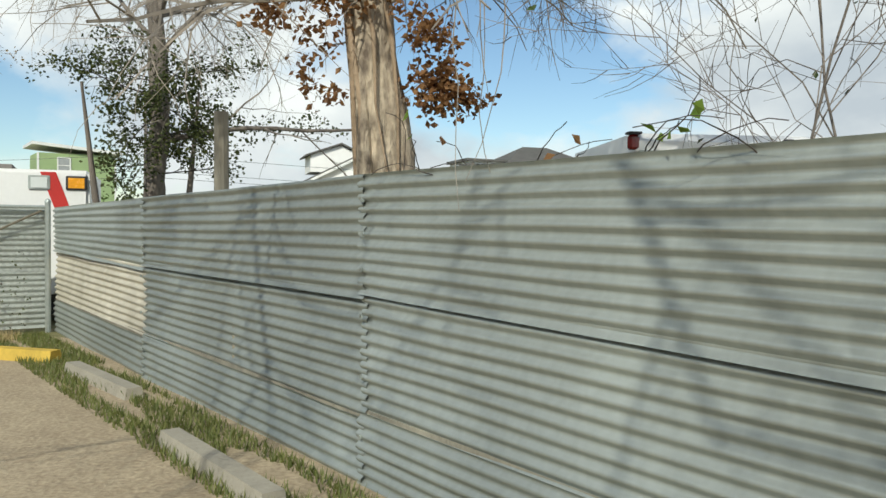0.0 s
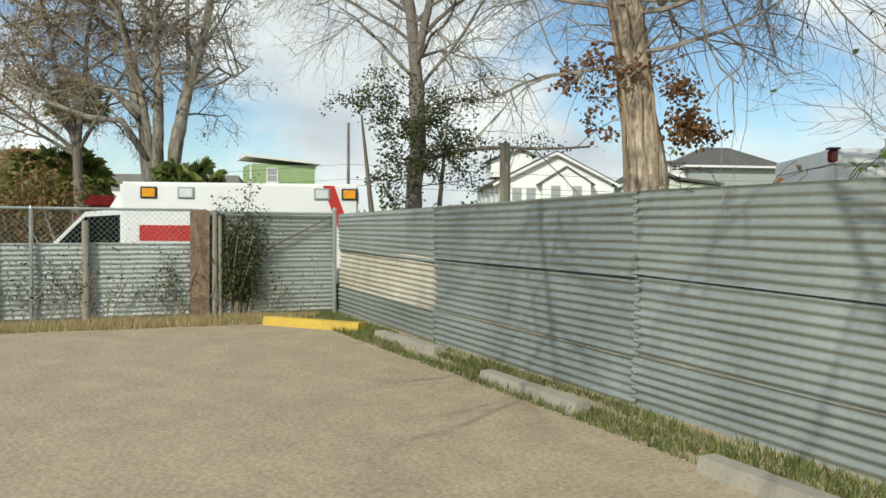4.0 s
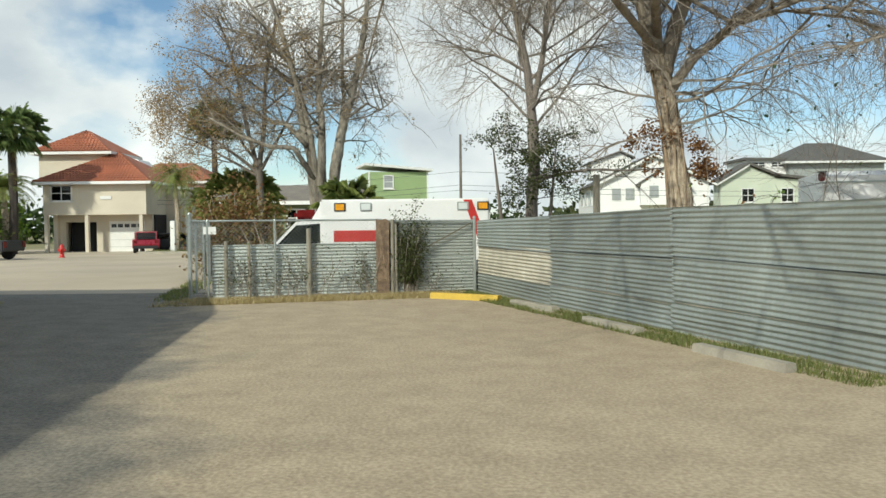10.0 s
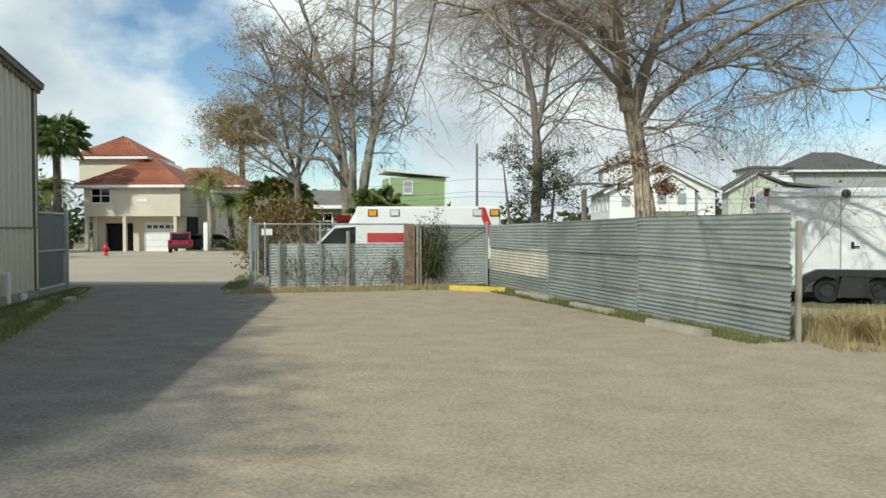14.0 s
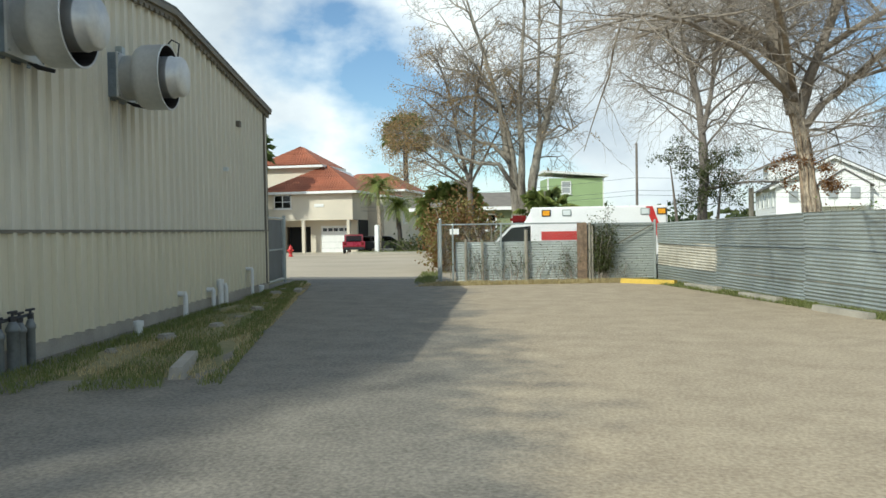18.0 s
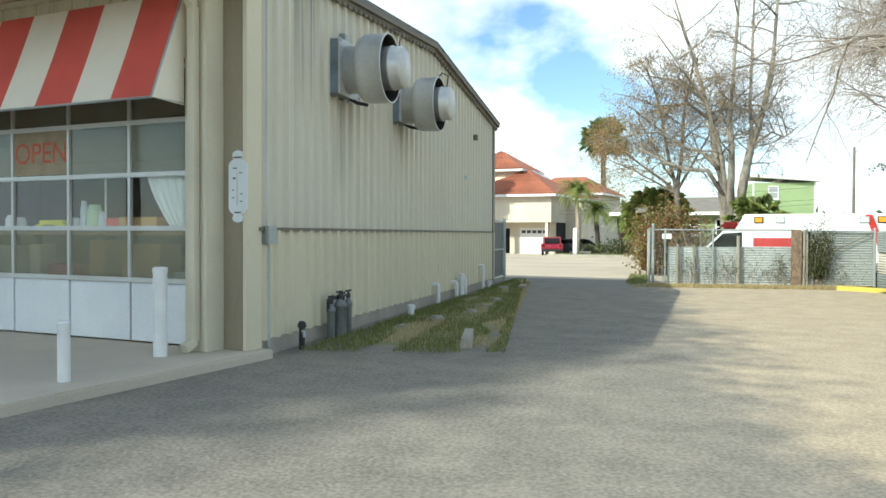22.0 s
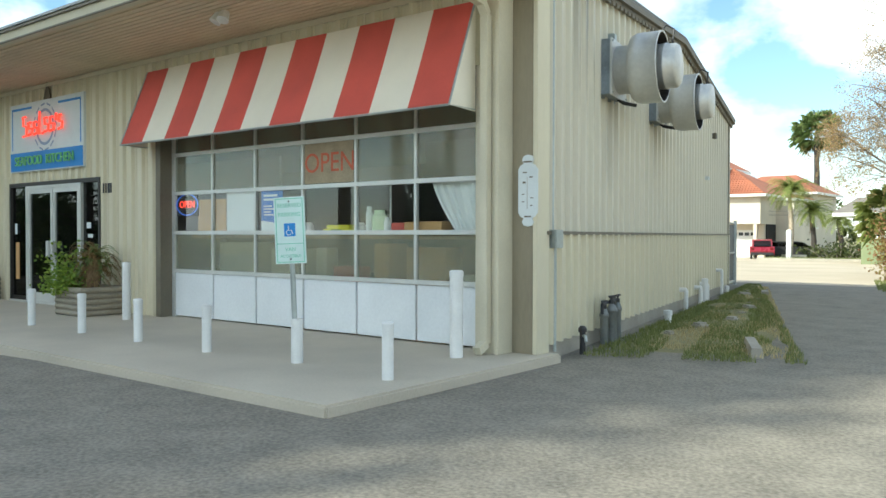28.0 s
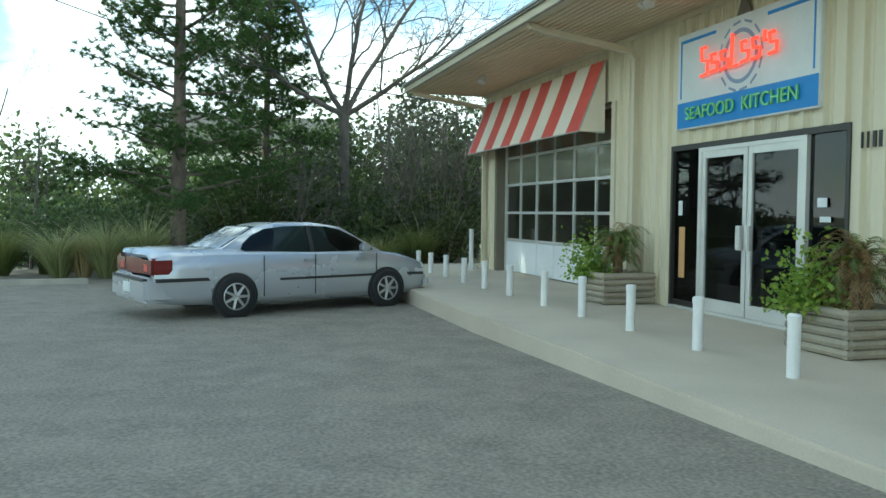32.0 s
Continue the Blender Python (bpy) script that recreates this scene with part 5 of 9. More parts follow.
cnt = thing("counter", (-12.3, -10.2, 0), "long plain counter behind the garage-door glass", "counter")
part("top", MB().box((-15.1, -10.55, 1.22), (-9.5, -9.95, 1.27)), CARD, cnt)
for x in (-15.0, -13.2, -11.4, -9.6):
    part("leg", MB().box((x - 0.03, -10.3, 0), (x + 0.03, -10.0, 1.22)), TRIM_DARK, cnt)
stock("cardboard_box", (-14.71, -10.715, 1.27), (-14.02, -10.42, 1.80), CARD, "orange-tan cardboard box on the counter", "box")
stock("white_board", (-13.985, -10.73, 1.27), (-13.34, -10.70, 1.885), WHITE, "blank white board leaning by the window", "board")
POSTER_BLUE = mat("poster_blue", (0.004, 0.13, 0.50), 0.4, 0.06, 3, 30, 0)
pst = thing("window_poster", (-12.95, -10.738, 1.33), "blue and white poster taped to the glass", "poster")
part("sheet", MB().box((-13.18, -10.742, 1.33), (-12.73, -10.738, 1.885)), POSTER_BLUE, pst)
part("white_foot", MB().prism([(-13.18, -10.743, 1.33), (-12.82, -10.743, 1.33), (-12.9, -10.743, 1.44), (-13.18, -10.743, 1.47)], (0, -0.001, 0)), WHITE, pst)
part("pale_wedge", MB().prism([(-12.8, -10.743, 1.33), (-12.73, -10.743, 1.33), (-12.73, -10.743, 1.45), (-12.8, -10.743, 1.38)], (0, -0.001, 0)), SIGN_MINT, pst)
for z, x1, h in ((1.80, -12.84, 0.03), (1.745, -12.8, 0.03), (1.66, -12.95, 0.018), (1.62, -12.9, 0.018), (1.58, -12.98, 0.018), (1.54, -12.92, 0.018)):
    part("line_bar", MB().box((-13.13, -10.744, z), (x1, -10.7425, z + h)), SIGN_WHITE, pst)
JAR_PALE = mat("pale_green_label", (0.52, 0.66, 0.42), 0.5, 0.1, 8, 30, 0)
for x, w, h, m_, why in ((-12.5, 0.14, 0.2, WHITE, "white tub on the counter"), (-12.32, 0.13, 0.17, WHITE, "white tub on the counter"), (-11.36, 0.15, 0.16, WHITE, "white round tub on the counter"), (-11.2, 0.09, 0.36, SIGN_WHITE, "tall pale bottle on the counter"), (-11.02, 0.19, 0.31, JAR_PALE, "jar with a pale green label on the counter"), (-10.9, 0.08, 0.22, SIGN_WHITE, "small pale bottle on the counter")):
    single("jar", MB().lathe([(0.001, 0), (w / 2, 0), (w / 2, h * 0.75), (w * 0.36, h * 0.86), (w * 0.36, h), (0.001, h)], 14, Matrix.Translation((x, -10.64, 1.27))), m_, why, "jar", "counter jars")
CURTAIN = mat("white_curtain_cloth", (0.80, 0.80, 0.77), 0.85, 0.05, 6, 60, 0.03, stretch=(1, 1, 0.2))
YEL = mat("yellow_card", (0.78, 0.72, 0.05), 0.6, 0.08, 3, 30, 0)
yt = thing("yellow_tray", (-11.72, -10.62, 1.27), "bright yellow slotted tray on the counter", "tray")
part("base", MB().box((-11.98, -10.71, 1.27), (-11.46, -10.50, 1.35), None, 0.01), YEL, yt)
part("rim", MB().box((-11.93, -10.70, 1.35), (-11.50, -10.52, 1.40), None, 0.012), YEL, yt)
part("label", MB().box((-11.82, -10.714, 1.31), (-11.62, -10.711, 1.345)), LEAF_BRIGHT, yt)
stock("dark_red_box", (-10.8, -10.68, 1.27), (-10.58, -10.45, 1.42), RED_CLOTH, "dark red box on the counter", "box")
stock("brown_box", (-10.56, -10.71, 1.27), (-9.98, -10.5, 1.43), CARD, "brown cardboard box on the counter", "box")
single("shelf_pole", MB().cyl((-10.82, -10.66, 1.27), (-10.82, -10.66, 1.95), 0.013, 8), ALU, "thin metal shelf pole on the counter", "pole")
cur, folds = MB(), 22
for j in range(9):
    z = 1.93 - 0.62 * j / 8
    xa = -10.16 + 0.36 * (j / 8) ** 1.4
    for i in range(folds + 1):
        x = lerp(xa, -9.36, i / folds)
        cur.v.append((x, -10.67 + 0.016 * math.sin(i * 1.9) * (0.5 + 0.5 * j / 8), z))
cur.f = [(j * (folds + 1) + i, j * (folds + 1) + i + 1, (j + 1) * (folds + 1) + i + 1, (j + 1) * (folds + 1) + i) for j in range(8) for i in range(folds)]
single("white_curtain", cur, CURTAIN, "white curtain drawn aside in the window", "curtain")
BANNER = mat("faded_tan_paper", (0.36, 0.29, 0.19), 0.8, 0.18, 5, 40, 0.02)
BANNER_RED = mat("faded_red_print", (0.55, 0.13, 0.07), 0.8, 0.2, 8, 40, 0)
bn = thing("open_banner", (-11.8, -10.758, 1.95), "tan paper banner with faded red letters on the glass", "banner")
part("paper", MB().box((-12.27, -10.759, 1.945), (-11.36, -10.756, 2.47)), BANNER, bn)
text_part("lettering", "OPEN", 0.36, Matrix.Translation((-11.8, -10.761, 2.2)) @ Matrix.Rotation(radians(90), 4, "X"), BANNER_RED, bn, 0.001)
ne = thing("neon_open_sign", (-15.0, -10.7, 1.5), "oval neon window sign with blue ring and red letters", "neon sign")
part("backing", MB().box((-15.24, -10.73, 1.55), (-14.66, -10.725, 1.91)), DARK, ne, "black backing plate")
part("ring", MB().tube([(-14.95 + 0.27 * math.cos(a * math.pi / 12), -10.738, 1.73 + 0.16 * math.sin(a * math.pi / 12)) for a in range(25)], [0.009] * 25, 6), NEON_BLUE, ne)
text_part("lettering", "OPEN", 0.15, Matrix.Translation((-14.95, -10.738, 1.73)) @ Matrix.Rotation(radians(90), 4, "X"), NEON_RED, ne, 0.006)
for k, (lo, hi, m_) in enumerate((((-14.25, -10.66, 0.3), (-13.35, -10.3, 1.16), WHITE), ((-13.1, -10.64, 0.3), (-12.5, -10.3, 1.08), WHITE), ((-12.2, -10.62, 0.2), (-12.0, -10.4, 1.1), WHITE), ((-11.85, -10.64, 0.3), (-11.4, -10.4, 0.86), RED_CLOTH), ((-11.1, -10.66, 0.3), (-10.85, -10.3, 1.16), CARD), ((-10.55, -10.68, 0.3), (-9.95, -10.35, 1.12), CARD), ((-9.85, -10.6, 0.4), (-9.4, -10.3, 0.8), WHITE))):
    stock("stored_box", (lo[0], lo[1], 0.0), hi, m_, "stored box behind the dusty lower panes", "box")
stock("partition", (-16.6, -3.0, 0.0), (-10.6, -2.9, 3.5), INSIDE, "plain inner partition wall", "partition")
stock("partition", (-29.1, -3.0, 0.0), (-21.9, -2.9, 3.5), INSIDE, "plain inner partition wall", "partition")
for x, z, w, h in ((-20.2, 1.28, 0.09, 0.2), (-17.5, 1.38, 0.14, 0.1), (-17.45, 1.22, 0.16, 0.06)):
    single("door_notice", MB().box((x - w / 2, -10.945, z), (x + w / 2, -10.94, z + h)), SIGN_WHITE, "small pale notice stuck to the entrance glass", "notice", "door notices")
single("hanging_cloth", MB().box((-20.24, -10.935, 0.42), (-20.10, -10.925, 1.12), None, 0.004), CARD, "tan strip hanging on the side light", "cloth")


# ---- silver saloon car ----
def saloon():
    s = 0.926
    base = Vector((-23.68, -15.93, gz(-23.7, -15.9) + 0.006))
    ang = math.atan2(2.43, -0.93)
    M = Matrix.Translation(base) @ Matrix.Rotation(ang, 4, "Z") @ Matrix.Scale(s, 4) @ Matrix.Translation((-2.42, 0, 0))
    t = thing("silver_car", base, "silver four-door saloon car parked by the bollards", "car")
    # stations: u, half width, sill, shoulder, top, crown half width
    st = [(-0.25, 0.82, 0.34, 0.88, 0.98, 0.62), (-0.20, 0.87, 0.27, 0.94, 1.045, 0.70), (0.2, 0.90, 0.22, 0.96, 1.065, 0.73), (0.9, 0.925, 0.20, 0.97, 1.06, 0.74), (1.5, 0.93, 0.19, 0.965, 1.02, 0.8), (2.4, 0.93, 0.19, 0.95, 0.99, 0.82),
          (3.3, 0.925, 0.19, 0.93, 0.98, 0.80), (3.75, 0.92, 0.19, 0.90, 0.975, 0.76), (4.2, 0.90, 0.20, 0.85, 0.92, 0.70), (4.58, 0.85, 0.22, 0.77, 0.83, 0.60), (4.76, 0.76, 0.26, 0.66, 0.71, 0.5), (4.83, 0.62, 0.36, 0.56, 0.6, 0.4)]
    mb, k = MB(), 9
    for u, w, zb, zs, zt, cw in st:
        half = [(w * 0.9, zb), (w * 0.985, zb + 0.12), (w, lerp(zb, zs, 0.55)), (w * 0.975, zs), (cw, zt)]
        ring = [(-y, z) for y, z in half] + [(y, z) for y, z in reversed(half)]
        mb.v += [M @ Vector((u, y, z)) for y, z in ring]
    n = 10
    for i in range(len(st) - 1):
        for j in range(n):
            mb.f.append((i * n + j, i * n + (j + 1) % n, (i + 1) * n + (j + 1) % n, (i + 1) * n + j))
    mb.f += [tuple(range(n)), tuple(reversed(range((len(st) - 1) * n, len(st) * n)))]
    body = part("body", mb, SILVER, t, smooth=True)
    # greenhouse
    gh = [(0.85, 0.72, 0.74, 1.03, 1.05), (1.45, 0.80, 0.62, 0.98, 1.38), (1.95, 0.83, 0.60, 0.97, 1.455), (2.6, 0.83, 0.60, 0.97, 1.46), (3.05, 0.82, 0.60, 0.96, 1.40), (3.85, 0.74, 0.70, 0.95, 0.97)]
    mb = MB()
    for u, wl, wt, z0, z1 in gh:
        mb.v += [M @ Vector((u, y, z)) for y, z in ((-wl, z0), (-wt, z1), (-wt * 0.6, z1 + 0.015), (wt * 0.6, z1 + 0.015), (wt, z1), (wl, z0))]
    for i in range(len(gh) - 1):
        mb.f += [(i * 6 + j, i * 6 + j + 1, (i + 1) * 6 + j + 1, (i + 1) * 6 + j) for j in range(5)]
    part("roof", mb, SILVER, t, smooth=True)

    def side(name, pts, sgn, material, off=0.012, th=0.02):
        def w(u, z):
            f = (z - 0.97) / (1.45 - 0.97)
            if z <= 0.97:
                return 0.935
            return lerp(0.825, 0.605, min(1, max(0, f)))
        o = [M @ Vector((u, sgn * (w(u, z) + off), z)) for u, z in pts]
        i = [M @ Vector((u, sgn * (w(u, z) + off - th), z)) for u, z in pts]
        k = len(pts)
        mb = MB().add(o + i, [tuple(range(k)), tuple(reversed(range(k, 2 * k)))] + [(a, (a + 1) % k, (a + 1) % k + k, a + k) for a in range(k)])
        return part(name, mb, material, t)

    for sgn in (-1, 1):
        side("window_rear", [(1.16, 1.05), (1.22, 1.15), (1.38, 1.27), (1.62, 1.37), (1.95, 1.41), (2.38, 1.42), (2.38, 0.985), (1.6, 0.985), (1.3, 0.99)], sgn, CAR_GLASS)
        side("window_front", [(2.46, 0.985), (2.46, 1.42), (2.75, 1.41), (3.0, 1.36), (3.3, 1.22), (3.62, 1.0)], sgn, CAR_GLASS)
        side("rub_strip", [(1.78, 0.545), (1.78, 0.585), (3.72, 0.595), (3.72, 0.555)], sgn, BLACK, 0.004)
        side("rub_strip", [(-0.2, 0.585), (-0.2, 0.64), (0.58, 0.635), (0.62, 0.585)], sgn, BLACK, -0.004, 0.07)
        side("rub_strip", [(4.28, 0.54), (4.28, 0.59), (4.66, 0.58), (4.66, 0.53)], sgn, BLACK, -0.05, 0.08)
        side("pillar", [(2.375, 0.985), (2.375, 1.42), (2.465, 1.42), (2.465, 0.985)], sgn, BLACK, 0.009)
        for u in (2.42, 1.5, 3.62):
            side("door_gap", [(u, 0.3), (u + 0.008, 0.3), (u + 0.008, 0.95), (u, 0.95)], sgn, BLACK, 0.001)
        for u in (2.2, 3.2):
            side("door_handle", [(u, 0.84), (u, 0.88), (u + 0.2, 0.88), (u + 0.2, 0.84)], sgn, SILVER, 0.02)
        part("mirror", MB().box((3.3, sgn * 0.93 - 0.09, 0.98), (3.46, sgn * 0.93 + 0.09, 1.12), M, 0.03), SILVER, t)
        part("tail_lamp", MB().box((-0.262, sgn * 0.64 - 0.24, 0.67), (0.08, sgn * 0.64 + 0.262, 0.945), M, 0.03), LAMP_RED, t, "dark red tail lamp")
        part("reversing_lamp", MB().box((-0.266, sgn * 0.60 - 0.09, 0.74), (-0.26, sgn * 0.60 + 0.07, 0.84), M), RED_PAINT, t)
        part("headlamp", MB().box((4.46, sgn * 0.6 - 0.18, 0.62), (4.78, sgn * 0.6 + 0.16, 0.75), M, 0.04), SIGN_WHITE, t)
        for u in (1.02, 3.83):
            arch = MB().lathe([(0.001, 0), (0.37, 0), (0.37, 0.05), (0.001, 0.05)], 24, M @ Matrix.Translation((u, sgn * 0.915, 0.33)) @ Matrix.Rotation(radians(-90 * sgn), 4, "X") @ Matrix.Translation((0, 0, -0.025)))
            part("wheel_arch", arch, BLACK, t)
            wm = M @ Matrix.Translation((u, sgn * 0.86, 0.325)) @ Matrix.Rotation(radians(-90 * sgn), 4, "X")
            tyre = part("tyre", MB().lathe([(0.2, 0.02), (0.31, 0.0), (0.325, 0.03), (0.325, 0.1), (0.30, 0.125), (0.215, 0.115)], 28, wm), RUBBER, t, smooth=True)
            part("rim", MB().lathe([(0.215, 0.115), (0.205, 0.09), (0.001, 0.085)], 24, wm), BLACK, tyre)
            for k in range(7):
                a = 2 * math.pi * k / 7
                part("spoke", MB().tube([wm @ Vector((0.02 * math.cos(a), 0.02 * math.sin(a), 0.105)), wm @ Vector((0.2 * math.cos(a), 0.2 * math.sin(a), 0.105))], [0.03, 0.022], 4), RIM, tyre)
            part("rim_lip", MB().lathe([(0.215, 0.118), (0.2, 0.124), (0.19, 0.1)], 24, wm), RIM, tyre)
            part("hub_cap", MB().lathe([(0.055, 0.1), (0.05, 0.118), (0.001, 0.122)], 12, wm), RIM, tyre)
    part("rear_window", MB().add([M @ Vector(p) for p in ((0.90, -0.66, 1.085), (0.90, 0.66, 1.085), (1.5, 0.56, 1.415), (1.5, -0.56, 1.415))], [(0, 1, 2, 3)]), CAR_GLASS, t)
    part("windscreen", MB().add([M @ Vector(p) for p in ((3.8, -0.64, 1.0), (3.8, 0.64, 1.0), (3.1, 0.53, 1.395), (3.1, -0.53, 1.395))], [(0, 1, 2, 3)]), CAR_GLASS, t)
    part("centre_panel", MB().box((-0.256, -0.4, 0.69), (-0.2, 0.4, 0.93), M), LAMP_RED, t)
    part("bumper", MB().box((-0.36, -0.87, 0.27), (0.1, 0.87, 0.665), M, 0.06), SILVER, t)
    part("bumper_strip", MB().box((-0.368, -0.8, 0.585), (-0.1, 0.8, 0.64), M, 0.01), BLACK, t)
    part("number_plate", MB().box((-0.375, -0.17, 0.4), (-0.355, 0.17, 0.55), M), SIGN_WHITE, t)
    part("front_bumper", MB().box((4.64, -0.8, 0.25), (4.9, 0.8, 0.52), M, 0.08), SILVER, t)


saloon()

# ---- trees and plants ----
def grow(out, p, d, length, r, level, cfg):
    """Adds one limb as points and radii, and its side limbs."""
    seg = max(3, int(length / cfg["step"][level]))
    pts, radii = [Vector(p)], [r]
    d = d.normalized()
    end = r * cfg["taper"]
    for k in range(seg):
        w = cfg["wiggle"][level]
        d = (d + Vector((rnd(-w, w), rnd(-w, w), rnd(-w, w) + cfg["lift"][level]))).normalized()
        pts.append(pts[-1] + d * (length / seg))
        radii.append(lerp(r, end, (k + 1) / seg))
    out.append((pts, radii, level))
    if level + 1 >= len(cfg["count"]) + 1:
        return
    cnt = cfg["count"][level]
    for k in range(cnt):
        t = lerp(cfg["from"][level], 1.0, (k + rnd(0.2, 0.8)) / cnt)
        i = min(seg - 1, int(t * seg))
        q = pts[i].lerp(pts[i + 1], t * seg - i)
        base = (pts[i + 1] - pts[i]).normalized()
        side = base.orthogonal().normalized()
        side.rotate(Matrix.Rotation(k * 2.4 + rnd(-0.5, 0.5), 3, base))
        a = rnd(*cfg["angle"][level])
        way = base * math.cos(a) + side * math.sin(a)
        grow(out, q, way, length * rnd(*cfg["ratio"][level]) * (1.15 - 0.45 * t), max(cfg["least"], radii[i] * rnd(0.45, 0.65)), level + 1, cfg)


CFG = {"step": [0.5, 0.35, 0.22, 0.16, 0.12], "taper": 0.35, "wiggle": [0.07, 0.14, 0.2, 0.24, 0.26], "lift": [0.03, 0.02, -0.02, -0.07, -0.1],
       "count": [7, 6, 6, 5], "from": [0.35, 0.25, 0.2, 0.15], "angle": [(0.6, 1.1), (0.5, 1.0), (0.5, 1.0), (0.4, 1.0)], "ratio": [(0.6, 0.8), (0.45, 0.7), (0.4, 0.65), (0.4, 0.7)], "least": 0.0035}


def tree_parts(t, limbs, bark, twig, split=2):
    trunk, fine = MB(), MB()
    for pts, radii, level in limbs:
        r = radii[0]
        if level < split:
            trunk.tube(pts, radii, 10 if r > 0.1 else 7 if r > 0.03 else 5, False)
        else:
            fine.tube(pts, radii, 4 if r > 0.012 else 3, False)
    a = part("trunk", trunk, bark, t, "trunk and main limbs", smooth=True)
    b = part("twig_mass", fine, twig, t, "dense bare twigs")
    b["kind"] = "stuff"
    return a, b


def leaf_cloud(mb, centres, per, size, spread):
    for c in centres:
        for k in range(per):
            p = Vector(c) + Vector((random.gauss(0, spread), random.gauss(0, spread), random.gauss(0, spread)))
            leaf(mb, p, size * rnd(0.6, 1.3))


# the big bare tree behind the corrugated fence
random.seed(21)
TA = Vector((0.32, -0.12, gz(0.6, 0.3)))
ta = thing("bare_tree", TA, "large bare winter tree with a vine-wrapped trunk behind the fence", "tree")


def rugged(mb, pts, radii, n, seed, amount=0.22):
    """A gnarled stem: ridged, with lumps that run up the bark."""
    fine = []
    for i in range(len(pts) - 1):
        for j in range(12):
            fine.append((pts[i].lerp(pts[i + 1], j / 12), lerp(radii[i], radii[i + 1], j / 12)))
    fine.append((pts[-1], radii[-1]))
    vs, fs = [], []
    for k, (c, r) in enumerate(fine):
        for j in range(n):
            a = 2 * math.pi * j / n
            u = Vector((math.cos(a), math.sin(a), 0))
            ridge = noise.noise((u.x * 2.6 + seed, u.y * 2.6, c.z * 1.3)) + 0.55 * noise.noise((u.x * 6 + seed, u.y * 6, c.z * 3.6)) + 0.35 * noise.noise((u.x * 11 + seed, u.y * 11, c.z * 8.0))
            vs.append(c + u * r * (1 + amount * ridge))
    for k in range(len(fine) - 1):
        for j in range(n):
            i = (j + 1) % n
            fs.append((k * n + j, k * n + i, (k + 1) * n + i, (k + 1) * n + j))
    mb.add(vs, fs)
    return mb


WEEP = dict(CFG, count=[0, 12, 8, 4], lift=[0.0, -0.015, -0.05, -0.12, -0.18], wiggle=[0.06, 0.2, 0.28, 0.3, 0.3], ratio=[(0.6, 0.8), (0.42, 0.62), (0.42, 0.62), (0.45, 0.8)], least=0.0025, step=[0.5, 0.4, 0.25, 0.17, 0.14])
STREAK = dict(WEEP, count=[0, 6, 3, 0], wiggle=[0.06, 0.16, 0.24, 0.3, 0.3], least=0.004)
limbs = []
stem = [TA + Vector(v) for v in ((0, 0, -0.1), (0.03, 0.0, 0.8), (0.02, 0.03, 1.7), (-0.06, 0.05, 2.5), (-0.16, 0.06, 3.1), (-0.25, 0.06, 3.5))]
gn = MB()
rugged(gn, stem, [0.155, 0.115, 0.10, 0.105, 0.118, 0.125], 34, 1.0, 0.36)
rugged(gn, [stem[0] + Vector((0.09, -0.06, 0)), stem[2] + Vector((0.10, -0.05, 0)), stem[3] + Vector((0.07, -0.04, -0.1))], [0.066, 0.056, 0.036], 16, 7.0, 0.5)
rugged(gn, [stem[0] + Vector((-0.09, -0.08, 0)), stem[1] + Vector((-0.09, -0.07, 0)), stem[3] + Vector((-0.05, -0.07, -0.4))], [0.056, 0.047, 0.034], 16, 9.0, 0.5)
part("bole", gn, BARK, ta, "gnarled pale tan bole", smooth=True)
